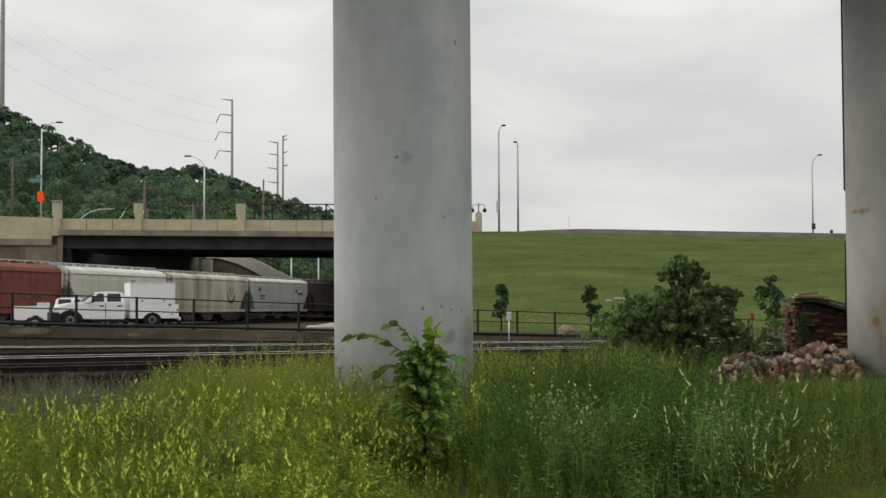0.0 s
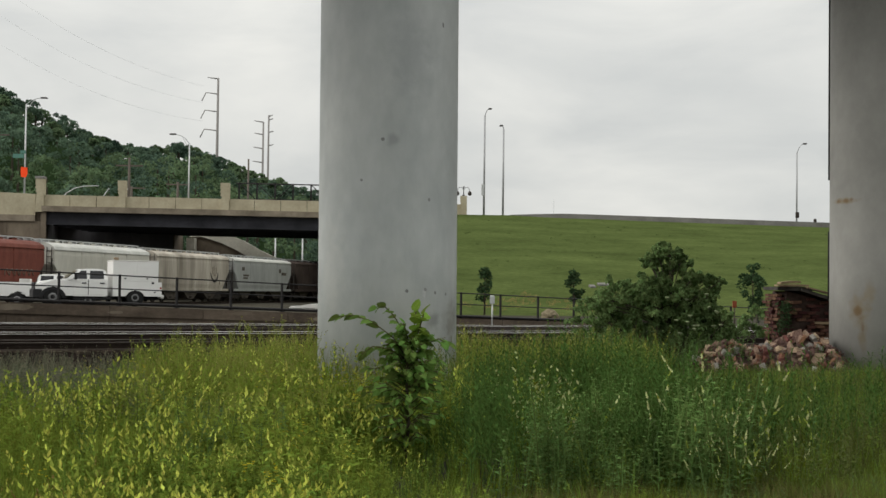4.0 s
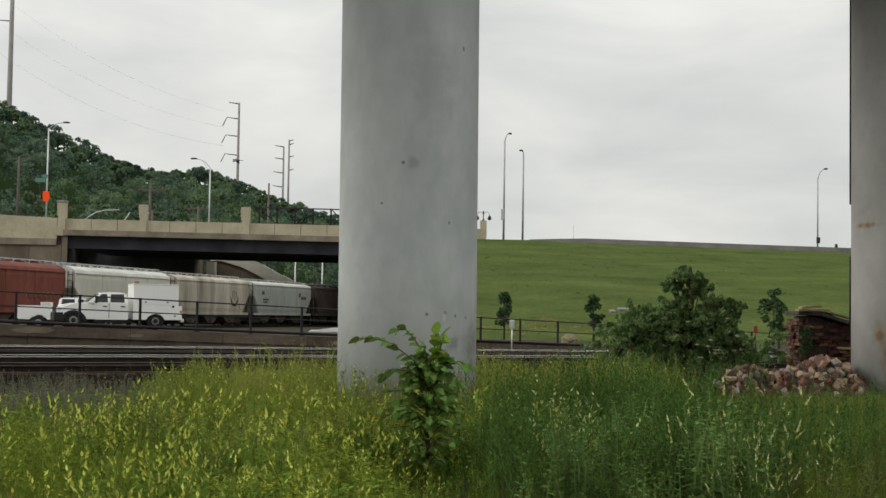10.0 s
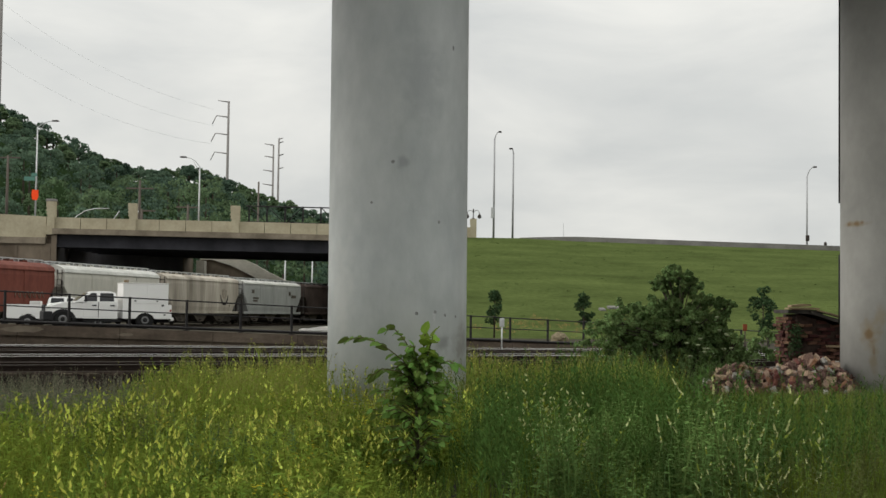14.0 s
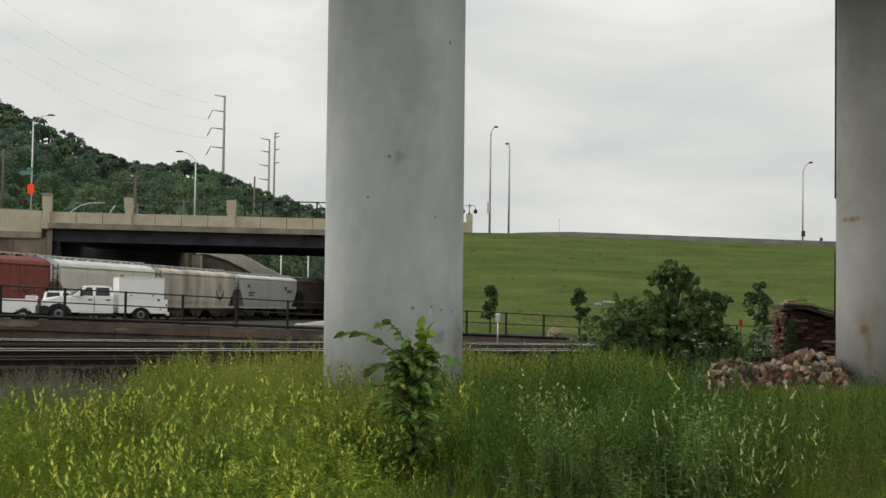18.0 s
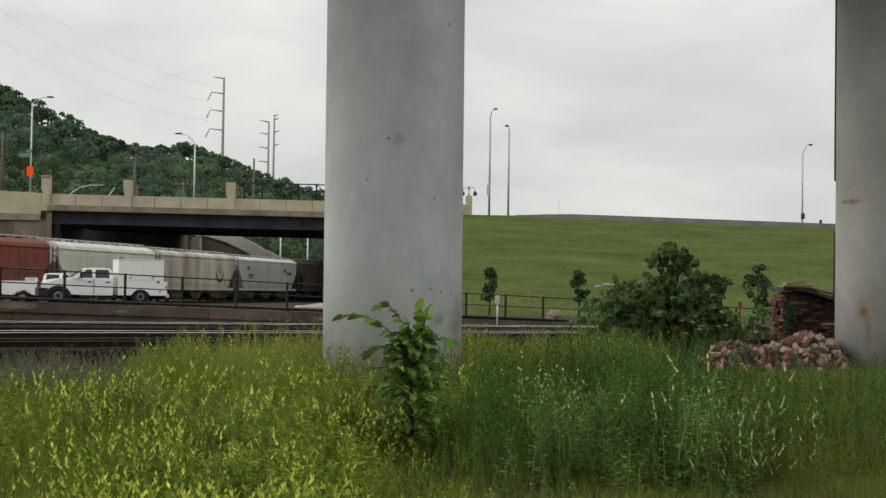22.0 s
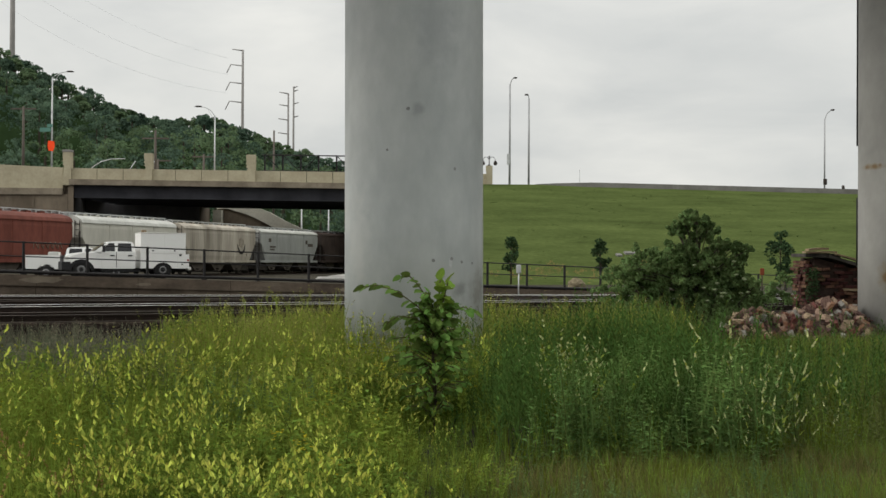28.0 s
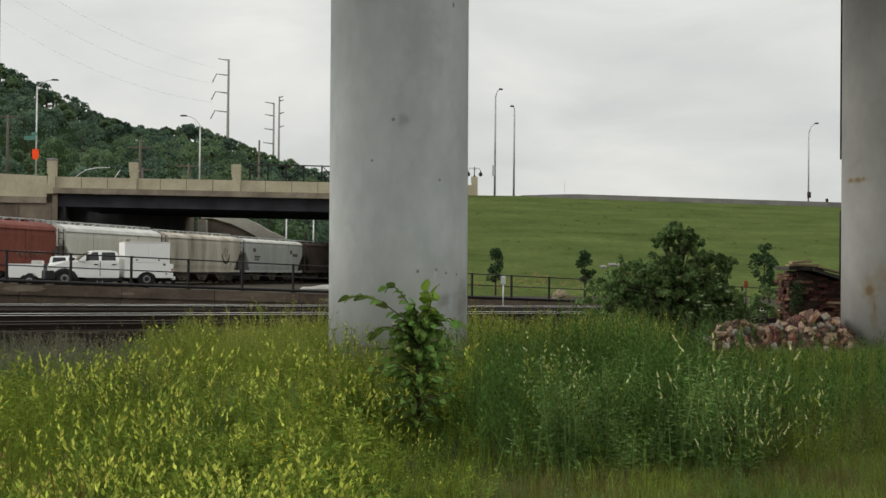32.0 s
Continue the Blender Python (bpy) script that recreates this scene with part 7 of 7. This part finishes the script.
plant("grey_weeds", T_MUG, 2300, 15, 25, lambda u, y: (ease(-0.18, -0.25, u) * (0.35 + 0.6 * clumpy(u * y, y, 0.7, 91)) + 0.25 * ease(0.19, 0.23, u) * (1 - ease(22, 24, y))), 73, [M["leaf_grey"]], "sparse grey-green weeds on gravelly ground", "weeds", lambda u, y: 0.5)
plant("gravel_weeds", T_HAZE, 2900, 12.5, 24, lambda u, y: ease(-0.17, -0.24, u) * ease(12.5, 14, y) * (0.4 + 0.7 * clumpy(u * y, y, 0.8, 191)) * (1 - ease(22, 24, y)), 273, [M["leaf_grey"], M["seed_grey"]], "fuzzy grey-brown weeds on the gravel by the tracks", "weeds", lambda u, y: 0.70 - 0.1 * ease(16, 22, y))
plant("red_grass", T_LOOSE, 3400, 13, 24.6, lambda u, y: ease(0.19, 0.23, u) * max(0.0, clumpy(u * y, y, 0.6, 95)), 83, [M["leaf_brown"]], "reddish dry grass before the rubble", "grass", lambda u, y: 0.9)
plant("olive_grass", T_TALL, 2600, 11, 23, lambda u, y: ease(0.27, 0.31, u) * (0.3 + 0.6 * clumpy(u * y, y, 0.7, 197)), 193, [M["leaf_olive"]], "olive green grass beside the rubble", "grass", lambda u, y: 0.45)
plant("olive_weeds", T_PLAIN + T_MUG, 3000, 10.5, 23, lambda u, y: ease(0.18, 0.235, u) * (0.35 + 0.6 * clumpy(u * y, y, 0.8, 207)) * (1 - ease(21, 23, y)), 203, [M["leaf_olive"]], "olive green weeds beside the stand", "weeds", lambda u, y: 0.55 + 0.25 * clumpy(u * y, y, 0.7, 208))
plant("dry_weeds", T_DRY, 420, 7.0, 9.4, lambda u, y: (1 - ease(-0.27, -0.2, u)) * 0.5 * max(0.0, 2.0 * clumpy(u * y, y, 1.2, 7) - 0.6), 7, [YELLOW, M["seed"]], "reddish tan seed heads among the weeds", "weeds", lambda u, y: 0.8)

g = np.random.default_rng(31)
hx, hy = g.uniform(0, 60, 420), g.uniform(86, 148.5, 420)
hz = np.array([hill_z(a, b) - 0.03 for a, b in zip(hx, hy)])
T_HILL = [tuft(rng, 14, 0.22, 0.05, 0, 0.22, 0.9) for _ in range(4)]
tagged(new("hill_grass", scattered("hill_grass", T_HILL, g, hx, hy, hz, g.uniform(0.4, 0.9, 420), 0.1, [M["hill_tuft"]])), "scattered darker grass tufts on the embankment", "grass", "", "stuff")

base_rng = np.random.default_rng(91)
bx = base_rng.uniform(6.9, 9.4, 60)
by = base_rng.uniform(23.9, 24.8, 60)
tagged(new("column_weeds", scattered("column_weeds", T_MUG + T_LOOSE, base_rng, bx, by, np.zeros(60), base_rng.uniform(0.75, 1.2, 60), 0.15, [M["leaf_mug"]])), "green weeds at the foot of the dull column", "weeds", "", "stuff")

base_rng = np.random.default_rng(97)
bx = base_rng.uniform(-1.75, 0.7, 70)
by = base_rng.uniform(17.6, 18.35, 70)
tagged(new("column_grass", scattered("column_grass", T_MUG + T_HAZE + T_LOOSE, base_rng, bx, by, np.zeros(70), base_rng.uniform(0.7, 1.2, 70), 0.15, [M["leaf_green"], M["pod_olive"]])), "green weeds at the foot of the pale column", "weeds", "", "stuff")

base_rng = np.random.default_rng(103)
bx = base_rng.uniform(2.6, 5.9, 90)
by = base_rng.uniform(25.0, 26.2, 90)
tagged(new("bush_weeds", scattered("bush_weeds", T_MUG, base_rng, bx, by, np.zeros(90), base_rng.uniform(0.95, 1.45, 90), 0.12, [M["leaf_mug"]])), "lobed green weeds growing before the bush", "weeds", "", "stuff")
base_rng = np.random.default_rng(107)
bx = np.concatenate([base_rng.normal(m, 0.9, 26) for m in (4.2, 6.3, 9.5, 13.0)])
by = np.concatenate([base_rng.normal(m, 1.2, 26) for m in (87.5, 89.0, 87.0, 90.0)])
bz = np.array([hill_z(p, q) - 0.02 for p, q in zip(bx, by)])
tagged(new("worn_grass", scattered("worn_grass", T_LOOSE, base_rng, bx, by, bz, base_rng.uniform(0.5, 0.9, len(bx)), 0.2, [M["seed"]])), "thin tan worn grass at the foot of the embankment", "grass", "", "stuff")

# ---- brick ruin and rubble ----
ruin = thing("brick_ruin", "crumbling red brick wall stump topped with broken slabs", "ruin", pose(8.57, 29.3, 0.0, 0, 0, 6))
bm = B()
slab(bm, [(-0.93, -0.1), (1.35, -0.1), (1.35, 1.05), (0.9, 1.2), (0.3, 1.38), (-0.3, 1.56), (-0.85, 1.70), (-0.95, 1.1)], -0.02, 0.85)
part("core", bm, M["mortar"], ruin, "crumbled mortar core")
bm = B()
box(bm, (-0.098, -0.048, -0.030), (0.098, 0.048, 0.030), bevel=0.006)
brick_me = mesh_of("brick", bm, M["brick"])
rnd = random.Random(4)


def brick(x, y, z, turn, loose):
    ob = new("brick", brick_me)
    ob.parent = ruin
    ob.matrix_basis = pose(x, y, z, rnd.uniform(-1, 1) * loose, rnd.uniform(-1, 1) * loose, turn + rnd.uniform(-1.5, 1.5) * loose)


def stump_top(x):
    return 1.72 - (x + 0.9) * 0.29


for c in range(23):
    z = 0.05 + c * 0.074
    for i in range(12):
        x = -0.95 + i * 0.205 + (0.1 if c % 2 else 0)
        worn = 0.24 + 0.25 * (x < -0.7) + 0.2 * (z > stump_top(x) - 0.2)
        if z > stump_top(x) or x > 1.35 or rnd.random() < worn:
            continue
        brick(x, -0.04 + rnd.uniform(-0.06, 0.045), z, 0, 8)
for c in range(22):
    for i in range(4):
        if rnd.random() > 0.25:
            brick(-0.985 + rnd.uniform(-0.04, 0.03), 0.08 + i * 0.21 + (0.1 if c % 2 else 0), 0.05 + c * 0.074, 90, 4)
for i in range(9):
    x = rnd.uniform(-0.95, 0.6)
    brick(x, rnd.uniform(0.0, 0.5), stump_top(x) + 0.10, rnd.uniform(0, 90), 14)
for x0, x1, z0, z1, th, y0, y1, m, nm in (
        (-0.62, 0.62, 1.70, 1.34, 0.06, -0.26, 0.75, M["slab"], "broken_slab"), (0.3, 1.3, 1.42, 1.12, 0.08, -0.2, 0.8, M["slab"], "broken_slab"),
        (-1.12, -0.35, 1.72, 1.70, 0.07, -0.18, 0.7, M["slab"], "broken_slab"), (-1.14, -0.45, 1.80, 1.80, 0.035, -0.24, -0.02, M["old_wood"], "plank"),
        (-1.06, -0.62, 1.845, 1.87, 0.045, -0.2, 0.02, M["old_wood"], "plank"), (-0.5, 0.35, 1.765, 1.55, 0.03, -0.3, -0.1, M["old_wood"], "plank"),
        (-0.25, 1.2, 1.00, 0.95, 0.05, -0.15, 0.0, M["old_wood"], "plank"), (-0.75, 0.1, 0.62, 0.66, 0.05, -0.16, -0.02, M["slab"], "broken_slab")):
    bm = B()
    slab(bm, [(x0, z0), (x1, z1), (x1, z1 + th), (x0 + (x1 - x0) * 0.6, z0 + (z1 - z0) * 0.6 + th * 1.3), (x0, z0 + th)], y0, y1)
    part(nm, bm, m, ruin)
vine_rng = np.random.default_rng(61)
vc = np.array([(-0.98 + vine_rng.normal(0, 0.10), -0.16, vine_rng.uniform(0.2, 1.45)) for _ in range(40)])
v, t = leaf_cloud(vine_rng, vc, np.full(40, 0.09), 900, 0.045)
part("creeper", fast_mesh("creeper", v, t, [M["leaf_young"]]), None, ruin, "dark green creeper on the wall's edge")


def stone_mesh(seed):
    r = random.Random(seed)
    bm = B()
    bmesh.ops.create_cube(bm, size=1.0)
    for v in bm.verts:
        v.co = Vector((v.co.x * r.uniform(0.7, 1.2), v.co.y * r.uniform(0.6, 1.1), v.co.z * r.uniform(0.5, 0.95)))
    bmesh.ops.bevel(bm, geom=list(bm.edges), offset=0.06, segments=1, affect="EDGES")
    for v in bm.verts:
        v.co += Vector((r.uniform(-0.06, 0.06), r.uniform(-0.06, 0.06), r.uniform(-0.06, 0.06)))
    return mesh_of("stone", bm, M["rubble"])


stones = [stone_mesh(i) for i in range(8)]
bm = B()
box(bm, (-0.7, -0.4, -0.28), (0.7, 0.4, 0.28), bevel=0.05)
chunk_me = mesh_of("stone", bm, M["rubble_brick"])
grey_stones = []
for i in range(3):
    grey_stones.append(stone_mesh(20 + i))
    grey_stones[-1].materials.clear()
    grey_stones[-1].materials.append(M["rubble_grey"])
pile = thing("rubble_pile", "heap of broken pinkish bricks and pale stone rubble", "rubble", pose(6.2, 25.6, 0.0))
bm = B()
bmesh.ops.create_grid(bm, x_segments=24, y_segments=12, size=1.0)


def heap(x, y):
    return 0.88 * math.exp(-((x - 0.9) / 1.0) ** 2 - (y / 0.9) ** 2) + 0.62 * math.exp(-((x + 0.7) / 0.7) ** 2 - (y / 0.8) ** 2) - 0.06


for v in bm.verts:
    x, y = v.co.x * 1.8, v.co.y * 1.4
    v.co = Vector((x, y, heap(x, y)))
part("earth_mound", bm, M["mortar"], pile, "brown earth under the stones")
for i in range(300):
    x, y = rnd.uniform(-1.3, 1.4), rnd.uniform(-0.95, 0.7)
    s = rnd.choice((0.07, 0.09, 0.10, 0.11, 0.13, 0.15, 0.18))
    ob = new("stone", stones[i % 8])
    ob.parent = pile
    if i % 7 == 3:
        ob.data = grey_stones[i % 3]
    elif i % 3 == 0:
        ob.data = chunk_me
        s *= 0.9
    ob.matrix_basis = pose(x, y, heap(x, y) + s * rnd.uniform(0.0, 0.4), rnd.uniform(0, 360), rnd.uniform(0, 360), rnd.uniform(0, 360)) @ Matrix.Diagonal((s * rnd.uniform(0.9, 1.5), s * rnd.uniform(0.7, 1.1), s * rnd.uniform(0.5, 0.9), 1))

crumbs, rg = Bits(), np.random.default_rng(8)
for i in range(1400):
    x, y = rg.uniform(-1.6, 1.6), rg.uniform(-1.2, 0.8)
    c, a = np.array((x, y, heap(x, y) + 0.015)), rg.uniform(0.015, 0.045)
    v = c + rg.normal(0, 1, (4, 3)) * a
    crumbs.add(v, [(0, 1, 2), (0, 2, 3), (0, 3, 1), (1, 3, 2)], 0)
tagged(part("gravel", crumbs.mesh("gravel", [M["rubble"]]), None, pile, "small broken chips between the stones"), kind="stuff")

pile_far = thing("dirt_mound", "small mound of tan earth behind the railing", "dirt mound", pose(6.95, 77, 0.25))
bm = B()
bmesh.ops.create_icosphere(bm, subdivisions=3, radius=1.0)
for v in bm.verts:
    k = 1 + 0.25 * noise.noise(v.co * 2.5)
    v.co = Vector((v.co.x * 0.48 * k, v.co.y * 0.45 * k, v.co.z * 0.4 * k))
part("mound", bm, M["tan_earth"], pile_far)

for sx, sy, sw in ((12.4, 96, 0.8), (11.5, 95, 0.4)):
    stone = thing("stone_slab", "grey stone slab lying on the grass bank", "stone", pose(sx, sy, hill_z(sx, sy), 12, 0, 8))
    bm = B()
    box(bm, (-sw / 2, -0.3, -0.1), (sw / 2, 0.3, 0.14), bevel=0.05)
    part("slab", bm, M["barrier"], stone)

marker = thing("marker_post", "white utility marker on a thin stake by the wall", "marker post", pose(2.77, 58, 0.0))
bm = B()
rod(bm, (0, 0, 0), (0, 0, 1.2), 0.03, 0.03, 6)
part("stake", bm, M["galv"], marker)
bm = B()
box(bm, (-0.10, -0.05, 1.08), (0.10, 0.05, 1.44), bevel=0.03)
part("plate", bm, M["galv"], marker)
flag = thing("warning_marker", "small orange marker on a stake behind the bush", "marker post", pose(9.15, 40.5, 0.2))
bm = B()
rod(bm, (0, 0, 0), (0, 0, 1.2), 0.02, 0.02, 6)
part("stake", bm, M["bark"], flag, "weathered wooden stake")
bm = B()
box(bm, (-0.06, -0.02, 1.02), (0.06, 0.02, 1.22), bevel=0.008)
part("panel", bm, M["dull_orange"], flag)


# ---- what moves ----
def motions():
    for k, ((depth, pts), (b, wings)) in enumerate(zip(FLIGHTS, flock)):
        (ta, xa, za), (tb, xb, zb) = pts[0], pts[-1]
        (t1, x1, z1), (t2, x2, z2) = pts[1], pts[-2]
        lead = [(0.0, xa - (x1 - xa) * 6, za - abs(z1 - za) * 0.5)] if ta > 0 else []
        tail = [(32.0, xb + (xb - x2) * 40, zb + 8)]
        if k == 0:
            lead = [(0.0, -2.0, 1.2)]
        if k == 1:
            lead = [(0.0, -3.5, 1.0)]
        if k == 4:
            tail = [(26.5, 5.0, 5.4), (32.0, -12.0, 5.6)]
        if k in (2, 3, 4):
            lead = [(0.0, 75.0, 24.0), (ta - 0.6, xa + 13, za + (5.0 if k == 2 else 0.6 if k == 3 else 4.0))]
        rows = lead + list(pts) + tail
        heading = 0 if xb > xa else 180
        keyed = []
        for i, (t, x, z) in enumerate(rows):
            nx = rows[min(i + 1, len(rows) - 1)]
            pv = rows[max(i - 1, 0)]
            climb = math.degrees(math.atan2(nx[2] - pv[2], abs(nx[1] - pv[1]) + 0.01))
            keyed.append((t, pose(x, depth, z, 0, -climb * 0.6, heading + (14 if heading == 0 else -14))))
        walk(b, keyed)
        for s, wing in wings:
            beats, t = [(0.0, pose(0, 0, 0.03, s * 10))], ta - 0.2
            i = 0
            while t < tb + 0.4:
                if t > 0.05:
                    up = (62, 30, -12, 30)[i % 4] if k < 2 else (40, 8, -25, 8)[i % 4] if k < 4 else (8, 4, 0, 4)[i % 4]
                    beats.append((t, pose(0, 0, 0.03, s * up)))
                t += 0.0667
                i += 1
            beats.append((32.0, pose(0, 0, 0.03, s * 10)))
            walk(wing, beats)
    # wind in the sapling: lean of the stem in degrees
    sway = [(0, -0.8), (1, -1.6), (2, -1.2), (3, -0.9), (4.4, 1.2), (5.5, 2.2), (6, 2.7), (6.8, -0.6), (7.5, -2.6), (8, -2.5), (8.5, -1.4), (9.5, 0.1), (10.5, 0.8), (11.5, 0.3), (12.3, -0.2), (13, 0.0), (14.5, 0.4), (16, -0.4), (17.5, 0.3), (19, -0.3), (20.5, 0.5), (22, -0.2), (23.5, 0.4), (25, -0.5), (26.5, 0.4), (28, -0.3), (29.5, 0.4), (31, -0.2), (32, 0.1)]
    walk(sap, [(t, pose(-0.17, 12.4, 0.0, 0, lean, 0)) for t, lean in sway])
    drive = [(0, -88, 10.02), (17, -88, 10.02), (19, -74, 10.02), (21, -46, 10.1), (22, -29.5, 10.18), (23, -11.8, 10.1), (24, 6.41, 9.97), (24.4, 13.15, 9.97), (24.8, 20.09, 9.91), (25.2, 26.71, 9.83), (25.6, 33.23, 9.7), (28, 74.66, 8.65), (32, 144.07, 7.28)]
    walk(suv, [(t, pose(x, 163, z, 0, 0, 0)) for t, x, z in drive])


motions()
